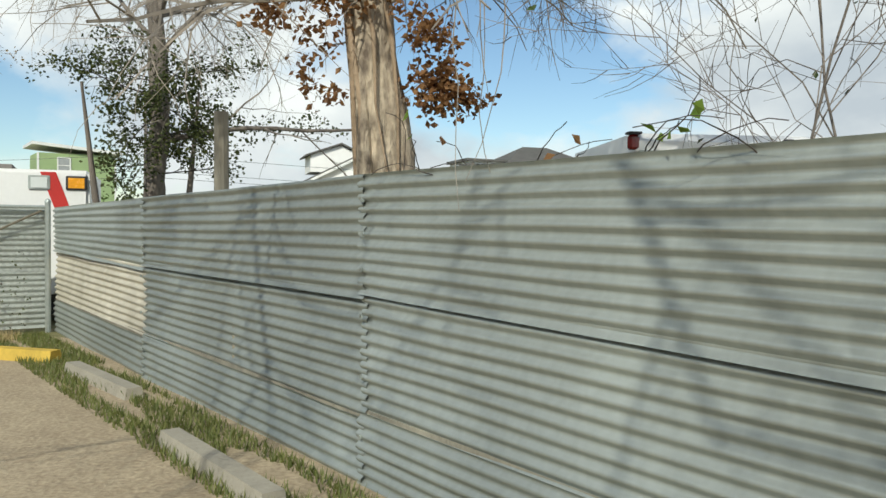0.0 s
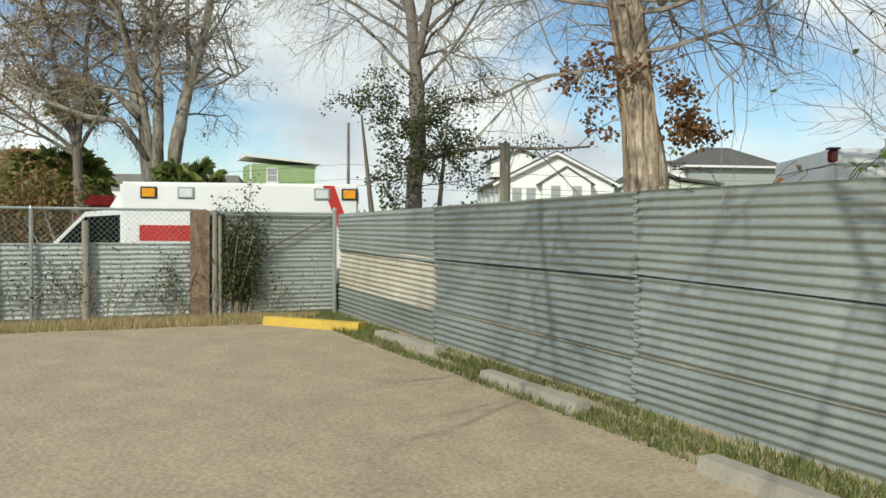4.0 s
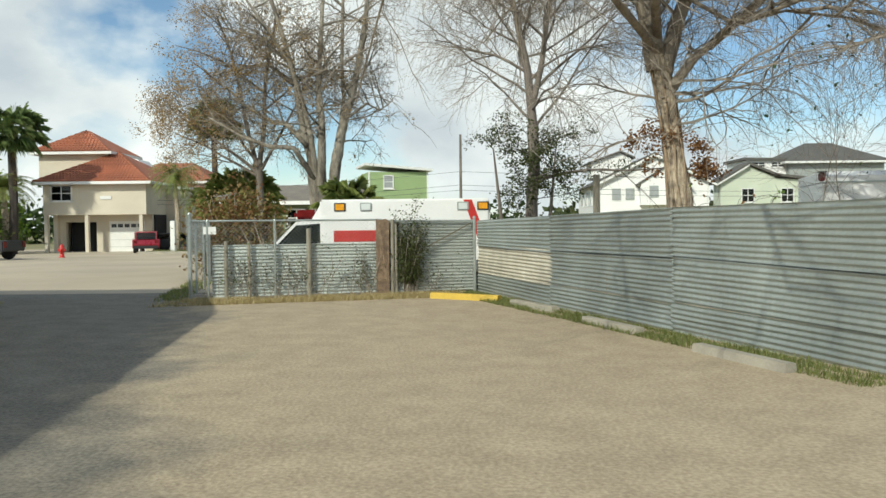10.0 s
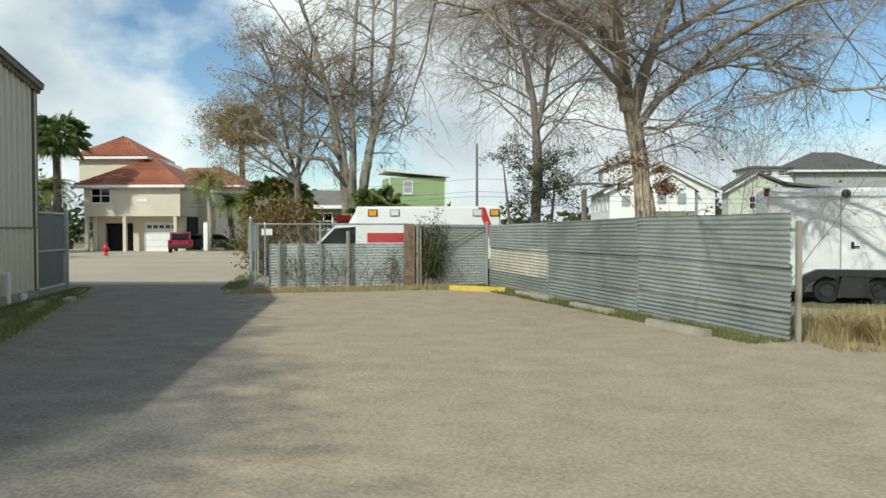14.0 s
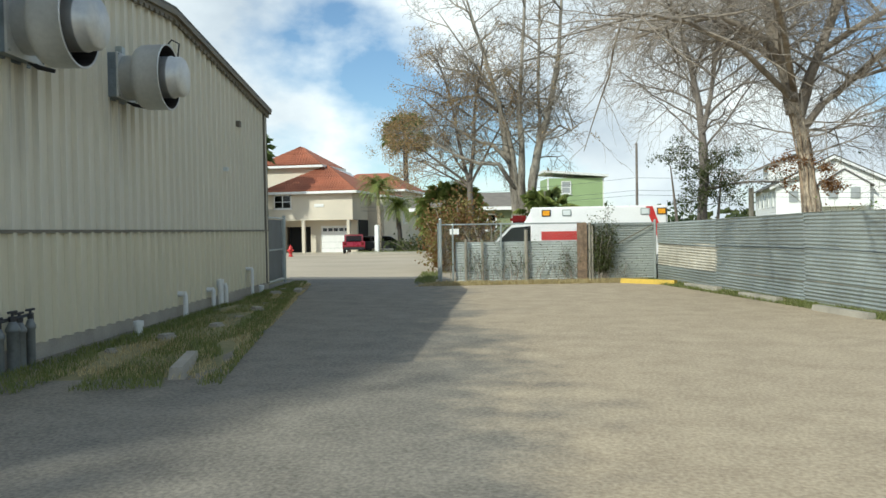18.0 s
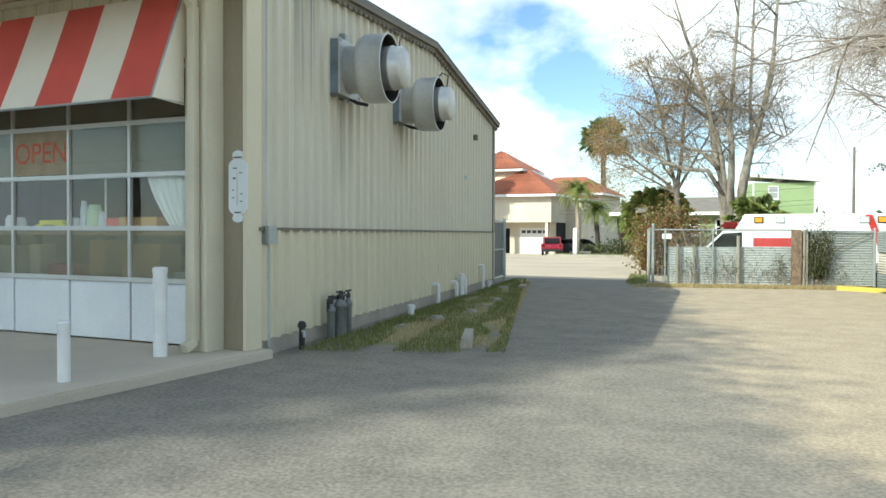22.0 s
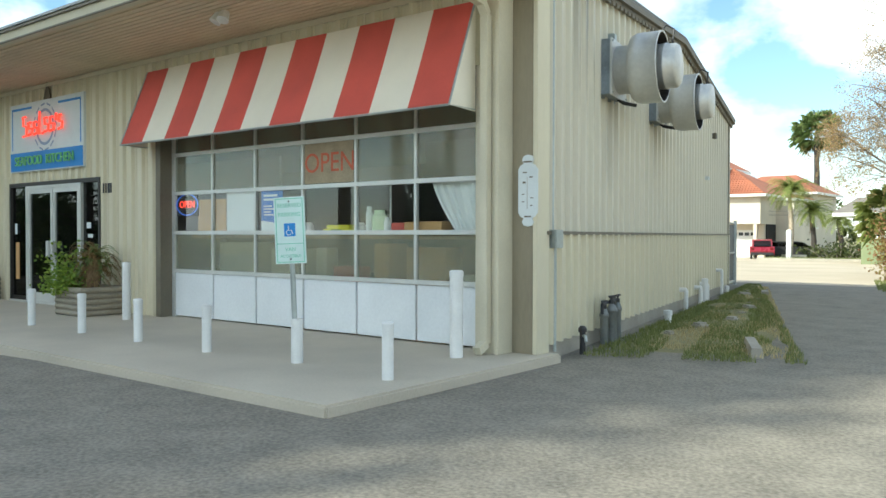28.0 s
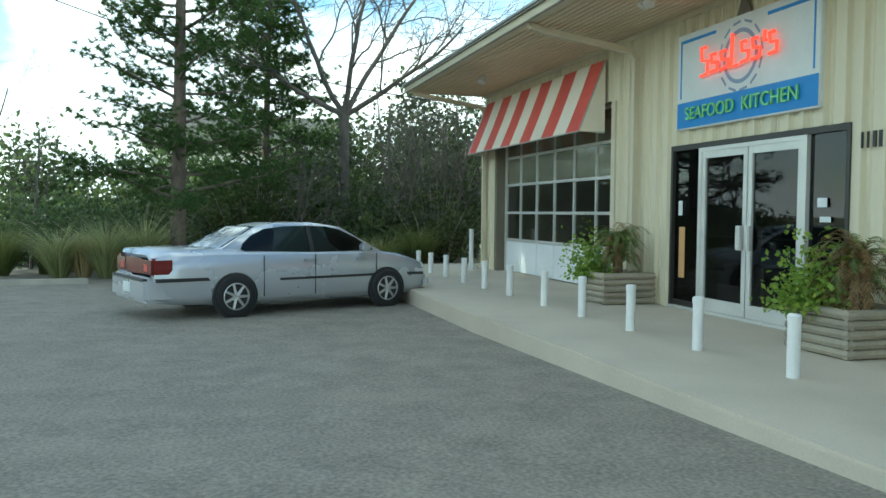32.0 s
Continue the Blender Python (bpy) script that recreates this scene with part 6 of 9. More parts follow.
# main limbs: points from the foot, radii, and how many side limbs they carry
SCAFFOLD = (
    (((-0.25, 0.05, 3.3), (-0.36, 0.02, 3.9), (-0.56, -0.05, 4.6), (-0.8, -0.1, 5.4), (-1.15, -0.2, 6.6), (-1.5, -0.3, 8.0)), (0.125, 0.115, 0.11, 0.09, 0.06, 0.02), 15),
    (((-0.2, 0.06, 3.2), (-0.02, 0.1, 3.8), (0.22, 0.1, 4.5), (0.55, 0.12, 5.4), (0.85, 0.1, 6.6), (1.0, 0.1, 8.2)), (0.115, 0.10, 0.09, 0.075, 0.05, 0.02), 13),
    (((-0.16, 0.03, 2.95), (0.2, 0.0, 3.45), (0.7, -0.05, 3.85), (1.3, -0.15, 4.0), (2.0, -0.35, 3.85), (2.9, -0.6, 3.45)), (0.085, 0.08, 0.075, 0.06, 0.045, 0.015), 13),
    (((-0.34, 0.0, 4.1), (-0.9, -0.3, 4.7), (-1.6, -0.7, 4.95), (-2.4, -1.0, 4.8), (-3.1, -1.3, 4.5)), (0.075, 0.065, 0.05, 0.035, 0.015), 10),
    (((0.2, 0.1, 4.4), (0.85, -0.1, 4.8), (1.6, -0.4, 5.15), (2.5, -0.7, 5.1), (3.3, -1.0, 4.8)), (0.065, 0.055, 0.045, 0.035, 0.015), 11),
    (((-0.25, 0.02, 3.7), (-0.7, -1.5, 4.5), (-1.2, -3.2, 4.9), (-1.7, -5.0, 4.8), (-2.1, -6.6, 4.3)), (0.06, 0.05, 0.042, 0.03, 0.012), 17),
    (((-0.3, 0.0, 4.0), (-0.8, 0.4, 4.6), (-1.5, 0.7, 5.2), (-2.3, 0.9, 5.5)), (0.06, 0.05, 0.035, 0.012), 8),
    (((-0.22, 0.0, 3.5), (-1.2, -0.8, 4.3), (-2.2, -1.9, 4.6), (-2.9, -3.0, 4.5), (-3.4, -4.2, 4.1)), (0.055, 0.046, 0.038, 0.028, 0.012), 18),
    (((0.4, 0.0, 3.6), (1.0, -1.0, 4.2), (1.7, -2.2, 4.5), (2.3, -3.4, 4.3)), (0.06, 0.05, 0.04, 0.015), 9),
    (((-0.55, -0.05, 4.8), (-0.8, -0.9, 5.5), (-1.0, -2.0, 6.0), (-1.1, -3.2, 6.1)), (0.05, 0.045, 0.035, 0.012), 6),
    (((0.5, 0.1, 5.2), (1.1, 0.4, 5.9), (1.9, 0.7, 6.2), (2.8, 0.9, 6.2)), (0.055, 0.045, 0.03, 0.012), 7),
)
for k, (way, radii, n) in enumerate(SCAFFOLD):
    pts = [TA + Vector(v) for v in way]
    mb = MB()
    if k < 3:
        rugged(mb, pts, list(radii), 14, 3.0 + k * 5, 0.22)
    else:
        mb.tube(pts, list(radii), 9)
    part("limb", mb, BARK_LIMB, ta, smooth=True)
    for j in range(n):
        f = 0.16 + 0.84 * (j + rnd(0.15, 0.85)) / n
        i = min(len(pts) - 2, int(f * (len(pts) - 1)))
        q = pts[i].lerp(pts[i + 1], f * (len(pts) - 1) - i)
        way_on = (pts[i + 1] - pts[i]).normalized()
        a = j * 2.4 + k
        side = Vector((math.cos(a), math.sin(a), rnd(-0.15, 0.7)))
        if k in (5, 7, 8):
            grow(limbs, q, way_on * 0.7 + side * 0.9 - Vector((0, 0, 0.35)), rnd(1.3, 2.4), rnd(0.012, 0.02), 1, STREAK)
        else:
            grow(limbs, q, way_on * 0.55 + side, rnd(1.1, 2.3) * (1.1 - 0.35 * f), rnd(0.018, 0.034), 1, WEEP)
# low shoots about the trunk, and boughs that hang over the fence
for dx, dy, dz_, ln, zz in ((-1.0, -0.2, 0.25, 1.6, 2.5), (0.9, -0.3, 0.3, 1.5, 2.6), (-0.8, 0.4, 0.5, 1.6, 2.9), (0.8, 0.3, 0.5, 1.6, 3.0), (0.9, -0.5, 0.2, 2.2, 3.0), (0.6, -0.9, 0.2, 2.4, 3.1), (1.0, -1.0, 0.15, 2.6, 2.9)):
    grow(limbs, TA + Vector((-0.08 * (zz - 1.7), 0, zz)), Vector((dx, dy, dz_)), ln, 0.022, 2, WEEP)
# short shoots that break from the bole all round
for k in range(60):
    zz, a = rnd(2.3, 4.2), k * 2.4
    c = Vector((-0.11 * (zz - 1.7), 0.05, zz))
    grow(limbs, TA + c + Vector((math.cos(a), math.sin(a), 0)) * 0.08, Vector((math.cos(a), math.sin(a), rnd(0.2, 1.6))), rnd(0.35, 0.9), 0.008, 3, WEEP)
tree_parts(ta, limbs, BARK_LIMB, TWIG, 2)
VINE_BARK = mat("creeper_bark", (0.33, 0.245, 0.165), 0.95, 0.3, 6, 40, 0.5)
vine = MB()
for k in range(10):
    a = rnd(0, 6.28)
    pts, radii = [], []
    for j in range(11):
        z = -0.05 + j * 0.32
        f = min(max(0, z / 3.4), 1.0)
        i = min(len(stem) - 2, int(f * (len(stem) - 1)))
        c = stem[i].lerp(stem[i + 1], f * (len(stem) - 1) - i)
        a += rnd(-0.5, 0.5)
        rr = lerp(0.15, 0.105, f) + rnd(0.0, 0.015)
        pts.append(c + Vector((math.cos(a) * rr, math.sin(a) * rr, 0)))
        radii.append(rnd(0.006, 0.02))
    vine.tube(pts, radii, 5, False)
part("dead_creeper", vine, VINE_BARK, ta, "dead creeper stems on the bark", smooth=True)
brown = MB()
for c, n_, sp in (((-0.34, 0.0, 2.5), 60, 0.12), ((-0.55, 0.1, 2.4), 50, 0.12), ((0.28, -0.1, 2.05), 110, 0.12), ((0.22, -0.12, 2.3), 50, 0.1), ((-0.34, 0.1, 2.1), 36, 0.1), ((0.42, -0.1, 1.98), 60, 0.1), ((0.1, -0.16, 2.45), 30, 0.1)):
    for k in range(5):
        q = TA + Vector(c) + Vector((random.gauss(0, 0.07), random.gauss(0, 0.07), random.gauss(0, 0.07)))
        leaf_cloud(brown, [q], int(n_ * 0.8), 0.045, sp * 0.42)
part("dry_leaves", brown, LEAF_BROWN, ta, "clusters of dry brown leaves")

# vines and heart-shaped leaves that climb over the fence top
random.seed(5)
vn = thing("fence_vine", (0.6, -1.6, 1.4), "thin bare vine with a few heart-shaped leaves over the fence", "vine")
stems, lv, lo = MB(), MB(), MB()
f_dir = (END - J2).normalized()
for k in range(16):
    s = rnd(0.15, 2.9)
    p = Vector((*(J2 + f_dir * s - Vector(s_out) * rnd(0.0, 0.12)), 1.40))
    d = Vector((f_dir.x * rnd(-1, 1), f_dir.y * rnd(-1, 1), rnd(0.05, 0.5)))
    pts = [p]
    for j in range(7):
        d = (d.normalized() + Vector((rnd(-0.3, 0.3), rnd(-0.3, 0.3), rnd(-0.3, 0.15)))).normalized()
        pts.append(pts[-1] + d * rnd(0.05, 0.10))
    stems.tube(pts, [0.0028] * 4 + [0.002] * 4, 3, False)
    if k % 2 == 0:
        for q in pts[3:7:2]:
            leaf(lv if k % 4 else lo, q, rnd(0.045, 0.07))
part("bare_growth", stems, BARK_DARK, vn)["kind"] = "stuff"
part("leaves", lv, LEAF_BRIGHT, vn, "bright green heart-shaped leaves")
part("leaves", lo, LEAF_BROWN, vn, "orange-brown leaves")

# slender tree with evergreen undergrowth by the fence corner
random.seed(33)
TB = Vector((-1.03, 6.0, gz(-1, 6.3)))
tb = thing("bare_tree", TB, "slender bare tree with evergreen leaves round its dark trunk", "tree")
LEAD = [TB + Vector(v) for v in ((0, 0, -0.1), (0.05, 0, 1.3), (0.14, 0, 2.5), (0.12, 0.06, 3.4), (0.02, 0.1, 4.5), (-0.22, 0.1, 5.7), (-0.6, 0.1, 7.0), (-0.8, 0.1, 8.6))]
FORK = [TB + Vector(v) for v in ((0.1, 0.08, 3.7), (0.3, 0.0, 4.6), (0.42, -0.1, 5.6), (0.75, -0.15, 6.8), (0.85, -0.2, 8.4))]
part("bole", rugged(MB(), LEAD[:4], [0.15, 0.125, 0.11, 0.10], 18, 4.0, 0.3), BARK_GREY, tb, "dark lichen-stained bole", smooth=True)
limbs = [(LEAD[3:], [0.098, 0.085, 0.065, 0.045, 0.015], 0), (FORK, [0.07, 0.06, 0.05, 0.035, 0.012], 0)]
for st, first, cnt in ((LEAD, 0.40, 24), (FORK, 0.1, 13)):
    last = len(st) - 1
    for k in range(cnt):
        t = first + (0.98 - first) * (k + rnd(0.0, 0.8)) / cnt
        i = min(last - 1, int(t * last))
        q = st[i].lerp(st[i + 1], t * last - i)
        a = k * 2.4
        grow(limbs, q, Vector((math.cos(a), math.sin(a), rnd(0.35, 1.2))), lerp(2.9, 1.2, (t - first) / (1 - first)) * rnd(0.75, 1.15), lerp(0.04, 0.018, t), 1, dict(CFG, count=[0, 10, 7, 4], least=0.003, lift=[0, 0.015, -0.02, -0.09, -0.12], wiggle=[0.1, 0.24, 0.3, 0.32, 0.28]))
grow(limbs, TB + Vector((0.1, 0, 2.3)), Vector((0.95, -0.3, 0.1)), 2.6, 0.04, 1, dict(CFG, count=[0, 4, 3, 2]))
for v in ((-0.35, -0.1, 0), (0.3, 0.1, 0)):
    limbs.append(([TB + Vector(v), TB + Vector(v) * 1.6 + Vector((0, 0, 1.6)), TB + Vector(v) * 2.0 + Vector((0, 0, 2.9))], [0.05, 0.04, 0.015], 1))
tree_parts(tb, limbs, BARK_GREY, TWIG, 2)
LEAF_TB = leaf_mat("olive_evergreen_leaves", (0.03, 0.045, 0.015), (0.12, 0.14, 0.04))
ev = MB()
shoots = []
for k in range(20):
    a = k * 2.4
    grow(shoots, TB + Vector((0.1, 0, rnd(1.8, 3.2))), Vector((math.cos(a), math.sin(a), rnd(-0.25, 0.45))), rnd(0.5, 1.25), 0.012, 2, dict(CFG, count=[0, 0, 5, 3]))
shoots_mb = MB()
for pts, radii, level in shoots:
    shoots_mb.tube(pts, radii, 3, False)
part("shoot_mass", shoots_mb, BARK_DARK, tb)["kind"] = "stuff"
tips = [q for l in shoots for q in l[0][1:]]
leaf_cloud(ev, random.sample(tips, min(420, len(tips))), 17, 0.05, 0.06)
leaf_cloud(ev, [TB + Vector((rnd(0.3, 2.2), rnd(-0.5, 0.1), 2.45 + rnd(-0.1, 0.2))) for k in range(30)], 16, 0.05, 0.06)
part("leaves", ev, LEAF_TB, tb, "dark evergreen leaves")

# tall pale tree with several stems and withered leaf tufts
random.seed(47)
TC = Vector((-6.65, 14.6, gz(-6.6, 14.6)))
tc = thing("bare_tree", TC, "tall pale many-stemmed tree with withered tan leaf tufts", "tree")
c = dict(CFG, count=[9, 6, 4], lift=[0.03, 0.0, -0.05, -0.06, -0.06], ratio=[(0.30, 0.46), (0.45, 0.65), (0.4, 0.6)], angle=[(0.5, 0.9), (0.5, 0.9), (0.4, 0.9)], step=[0.6, 0.35, 0.25, 0.2], wiggle=[0.08, 0.14, 0.18, 0.2], least=0.006)
limbs = []
STEMS = [
    (((0.05, 0, -0.2), (0.1, 0, 1.0), (0.12, 0, 2.2)), (0.46, 0.38, 0.30)),
    (((0.22, 0, 1.4), (0.5, 0, 3.2), (0.72, 0.05, 4.4), (0.98, 0.1, 5.3), (1.25, 0.1, 6.4), (1.5, 0.1, 7.9), (1.6, 0.2, 9.6)), (0.26, 0.17, 0.145, 0.13, 0.12, 0.07, 0.02)),
    (((0.05, 0, 1.6), (0.1, -0.1, 3.2), (0.12, -0.1, 4.7), (0.03, -0.1, 5.7), (0.12, -0.1, 7.0), (0.25, 0, 9.2)), (0.22, 0.15, 0.12, 0.09, 0.07, 0.02)),
    (((-0.08, 0, 1.6), (-0.24, 0.1, 3.5), (-0.5, 0.1, 4.5), (-0.7, 0.2, 5.8), (-1.0, 0.2, 7.0), (-1.6, 0.2, 9.0)), (0.24, 0.16, 0.14, 0.12, 0.09, 0.02)),
    (((-0.06, 0.1, 2.6), (-0.2, -0.2, 4.2), (-0.42, -0.3, 5.2), (-0.8, -0.3, 6.4), (-1.6, -0.3, 7.6)), (0.15, 0.11, 0.09, 0.06, 0.02)),
    (((0.62, 0.1, 4.2), (0.75, 0.3, 5.4), (0.7, 0.4, 6.6), (0.75, 0.5, 8.6)), (0.08, 0.06, 0.045, 0.015)),
]
for k, (way, radii) in enumerate(STEMS):
    pts = [TC + Vector(v) for v in way]
    radii = [v * 0.7 if k == 0 else max(v * 0.72, lerp(radii[0] * 0.7, 0.05, j / (len(radii) - 1))) for j, v in enumerate(radii)]
    if k:
        pts.append(pts[-1] + (pts[-1] - pts[-2]).normalized() * 2.4)
        radii.append(0.02)
    part("stem", rugged(MB(), pts, radii, 14, k * 7.0, 0.26), BARK_PALE, tc, smooth=True)
    if k == 0:
        continue
    n = 15 if k in (1, 3) else 11
    for j in range(n):
        f = 0.22 + 0.74 * (j + rnd(0.2, 0.8)) / n
        i = min(len(pts) - 2, int(f * (len(pts) - 1)))
        q = pts[i].lerp(pts[i + 1], f * (len(pts) - 1) - i)
        a = j * 2.4 + k
        grow(limbs, q, Vector((math.cos(a), math.sin(a), rnd(0.1, 0.9))), rnd(1.1, 2.4), rnd(0.025, 0.045), 1, dict(CFG, count=[0, 7, 5, 3], least=0.006, wiggle=[0.1, 0.24, 0.26, 0.28, 0.26], lift=[0, 0.01, -0.03, -0.08, -0.08]))
for way, radii in ((((-0.15, 0, 2.9), (-0.75, -0.1, 3.85), (-1.5, -0.2, 3.9), (-2.3, -0.3, 4.2), (-3.3, -0.3, 4.8)), (0.10, 0.08, 0.065, 0.05, 0.02)),
                   (((-0.35, 0, 3.9), (-1.0, 0.1, 4.6), (-1.5, 0.1, 4.7), (-2.6, 0.1, 5.4), (-3.4, 0.1, 5.4)), (0.09, 0.07, 0.055, 0.04, 0.015)),
                   (((-0.7, 0.2, 5.8), (-1.6, 0.2, 6.5), (-2.6, 0.1, 6.3), (-3.4, 0.1, 6.1)), (0.08, 0.06, 0.045, 0.015)),
                   (((0.8, 0, 4.7), (1.5, 0, 5.2), (1.9, 0.1, 5.0), (2.3, 0.1, 5.3)), (0.05, 0.04, 0.03, 0.012)),
                   (((-0.85, 0.2, 6.5), (-2.0, 0.3, 7.4), (-3.2, 0.3, 7.7)), (0.07, 0.05, 0.015))):
    pts = [TC + Vector(v) for v in way]
    part("bough", MB().tube(pts, list(radii), 8), BARK_PALE, tc, smooth=True)
    for j in range(9):
        f = 0.2 + 0.78 * (j + rnd(0.2, 0.8)) / 9
        i = min(len(pts) - 2, int(f * (len(pts) - 1)))
        q = pts[i].lerp(pts[i + 1], f * (len(pts) - 1) - i)
        grow(limbs, q, Vector((rnd(-1, 0.4), rnd(-0.8, 0.8), rnd(-0.5, 0.9))), rnd(0.9, 1.8), rnd(0.02, 0.03), 1, dict(CFG, count=[0, 7, 5, 3], least=0.006, wiggle=[0.1, 0.26, 0.28, 0.28, 0.26]))
tree_parts(tc, limbs, BARK_PALE, TWIG_PALE, 2)
tan = MB()
tips = [l[0][-1] for l in limbs if l[2] >= 2 and 2.8 < l[0][-1].z < 9 and (l[0][-1].x < TC.x - 0.6 or random.random() < 0.25)]
leaf_cloud(tan, random.sample(tips, min(260, len(tips))), 30, 0.06, 0.11)
part("dry_leaves", tan, LEAF_TAN, tc, "withered tan and rust leaf tufts")

# thinner tree beside it, thick with withered leaves
random.seed(48)
TE = Vector((-8.6, 15.0, gz(-8.6, 15.0)))
te = thing("bare_tree", TE, "slender pale tree full of withered tan leaf tufts", "tree")
limbs = [([TE + Vector(v) for v in ((0, 0, -0.2), (0.05, 0, 1.6), (0.0, 0, 3.2))], [0.15, 0.12, 0.11], 0)]
for d, ln, r in (((-0.25, 0, 1.0), 5.0, 0.08), ((0.1, 0.1, 1.0), 5.4, 0.09), ((0.5, 0, 0.9), 3.6, 0.06), ((-0.9, 0.1, 0.8), 3.4, 0.06)):
    grow(limbs, TE + Vector((0, 0, 3.1)), Vector(d), ln, r, 0, c)
for d, zz in (((-1.0, 0.1, 0.7), 3.0), ((-0.8, -0.3, 0.9), 3.4)):
    grow(limbs, TE + Vector((0, 0, zz)), Vector(d), 3.0, 0.05, 1, dict(CFG, count=[0, 8, 6, 4], least=0.006, lift=[0, 0.02, 0.04, 0, 0]))
tree_parts(te, limbs, BARK_GREY, TWIG, 2)
tan = MB()
tips = [l[0][-1] for l in limbs if l[2] >= 2 and 2.8 < l[0][-1].z < 8]
leaf_cloud(tan, random.sample(tips, min(460, len(tips))), 36, 0.06, 0.13)
part("dry_leaves", tan, LEAF_TAN, te, "withered tan and rust leaf tufts")


FROND_BRIGHT = leaf_mat("feather_fronds", (0.13, 0.18, 0.04), (0.36, 0.40, 0.12))


def palm(name, base, height, r, fronds, length, lean, label, skirt=0, seed=1, fan=False, drop=0.25, bright=False):
    random.seed(seed)
    base = Vector(base)
    t = thing(name, base, label, "palm tree")
    top = base + Vector((lean[0], lean[1], height))
    pts = [base.lerp(top, k / 8) + Vector((0.1 * math.sin(k * 0.6), 0, 0)) for k in range(9)]
    part("trunk", MB().tube(pts, [r * (1.25 - 0.35 * k / 8) * (1 + 0.06 * (k % 2)) for k in range(9)], 9), BARK_DARK if skirt else BARK, t)
    green, dry = MB(), MB()
    for k in range(fronds):
        a, up = k * 2.4 + rnd(-0.2, 0.2), rnd(-0.2, 2.2)
        if fan:
            e = math.asin(rnd(-0.65, 1.0))
            up = math.tan(min(1.4, e))
        d = Vector((math.cos(a), math.sin(a), up))
        if fan:
            stalk = top + d.normalized() * length * rnd(0.55, 0.75)
            green.tube([top, stalk], [0.015, 0.008], 3, False)
            side = d.cross(Vector((0, 0, 1))).normalized()
            for j in range(19):
                f = -1.35 + 2.7 * j / 18
                w = (d.normalized() * math.cos(f) + side * math.sin(f)).normalized()
                tip = stalk + w * length * (0.62 - 0.16 * abs(f)) * rnd(0.85, 1.1) + Vector((0, 0, -rnd(0.1, 0.3) * length))
                green.add([stalk, stalk + w * length * 0.35 + Vector((0, 0, 0.02)) + side * 0.0085 * length, tip, stalk + w * length * 0.35 - side * 0.0085 * length], [(0, 1, 2), (0, 2, 3)])
        else:
            frond(green, top, d, length, length * 0.26, 18, 0.8)
    for k in range(skirt):
        a = rnd(0, 6.28)
        frond(green if drop > 0.3 and k % 2 == 0 else dry, top - Vector((0, 0, rnd(0.3, height * drop))), Vector((math.cos(a), math.sin(a), -0.7 if drop > 0.3 else -2.2)), length * (0.85 if drop > 0.3 else 0.6), length * 0.15, 9, 1.2)
    part("fronds", green, FROND if fan and not bright else FROND_BRIGHT, t)
    if skirt:
        part("dry_fronds", dry, FROND_DRY, t, "hanging dead fronds")
    return t


palm("fan_palm", (-31.6, 43.0, gz(-31, 43)), 8.1, 0.24, 64, 1.9, (0.2, 0), "fan palm with a shaggy trunk beside the street", 36, 3, True, 0.3)
palm("fan_palm", (-24.3, 64.0, gz(-24, 64)), 11.4, 0.24, 56, 2.2, (0.2, 0), "very tall fan palm with a shaggy skirt", 8, 5, True, 0.3)
palm("date_palm", (-21.3, 44.7, gz(-21, 44)), 5.1, 0.15, 64, 2.1, (0.1, 0), "feathery palm in the far front garden", 0, 7)
palm("date_palm", (-19.9, 45.5, gz(-19, 45)), 3.6, 0.16, 64, 1.7, (0.0, 0), "feathery palm in the far front garden", 6, 9)
palm("date_palm", (-17.7, 44.0, gz(-17, 44)), 2.9, 0.15, 56, 1.5, (0.0, 0), "short palm in the far front garden", 4, 11)
palm("date_palm", (-32.6, 44.0, gz(-32, 44)), 4.4, 0.2, 70, 2.4, (0.0, 0), "palm beside the stucco house", 0, 13)
palm("fan_palm", (-5.6, 13.6, gz(-5.6, 13.6)), 2.0, 0.14, 60, 0.95, (0.0, 0), "low yellow-green fan palm behind the ambulance", 0, 17, True, bright=True)
palm("fan_palm", (-10.0, 17.7, gz(-10, 17.7)), 2.3, 0.2, 60, 1.3, (0.12, 0), "low fan palm with a shaggy trunk by the drive", 40, 15, True, bright=True)


def bush(name, centre, size, n, s, material, label, seed, cat="bush", stems=12, stem_mat=None):
    """A loose clump: stems that spread from the foot, with leaves about their upper parts."""
    random.seed(seed)
    cx, cy = centre
    z0 = gz(cx, cy)
    t = thing(name, (cx, cy, z0), label, cat)
    sm, lm = MB(), MB()
    per = max(1, n // stems)
    for k in range(stems):
        a, f = rnd(0, 6.28), math.sqrt(rnd(0, 1))
        tip = Vector((cx + math.cos(a) * size[0] * f, cy + math.sin(a) * size[1] * f, z0 + size[2] * rnd(0.45, 1.0) * (1 - 0.4 * f * f)))
        foot = Vector((cx + math.cos(a) * size[0] * f * 0.4, cy + math.sin(a) * size[1] * f * 0.4, z0 - 0.05))
        mid = foot.lerp(tip, 0.5) + Vector((0, 0, 0.1 * size[2]))
        sm.tube([foot, mid, tip], [0.03, 0.02, 0.006], 4, False)
        for j in range(per):
            q = foot.lerp(tip, rnd(0.25, 1.0)) + Vector((random.gauss(0, 0.16 * size[0]), random.gauss(0, 0.16 * size[1]), random.gauss(0, 0.1 * size[2])))
            if q.z > z0:
                leaf(lm, q, s * rnd(0.6, 1.4))
    part("branching", sm, stem_mat or TWIG, t)["kind"] = "stuff"
    part("leaves", lm, material, t)
    return t


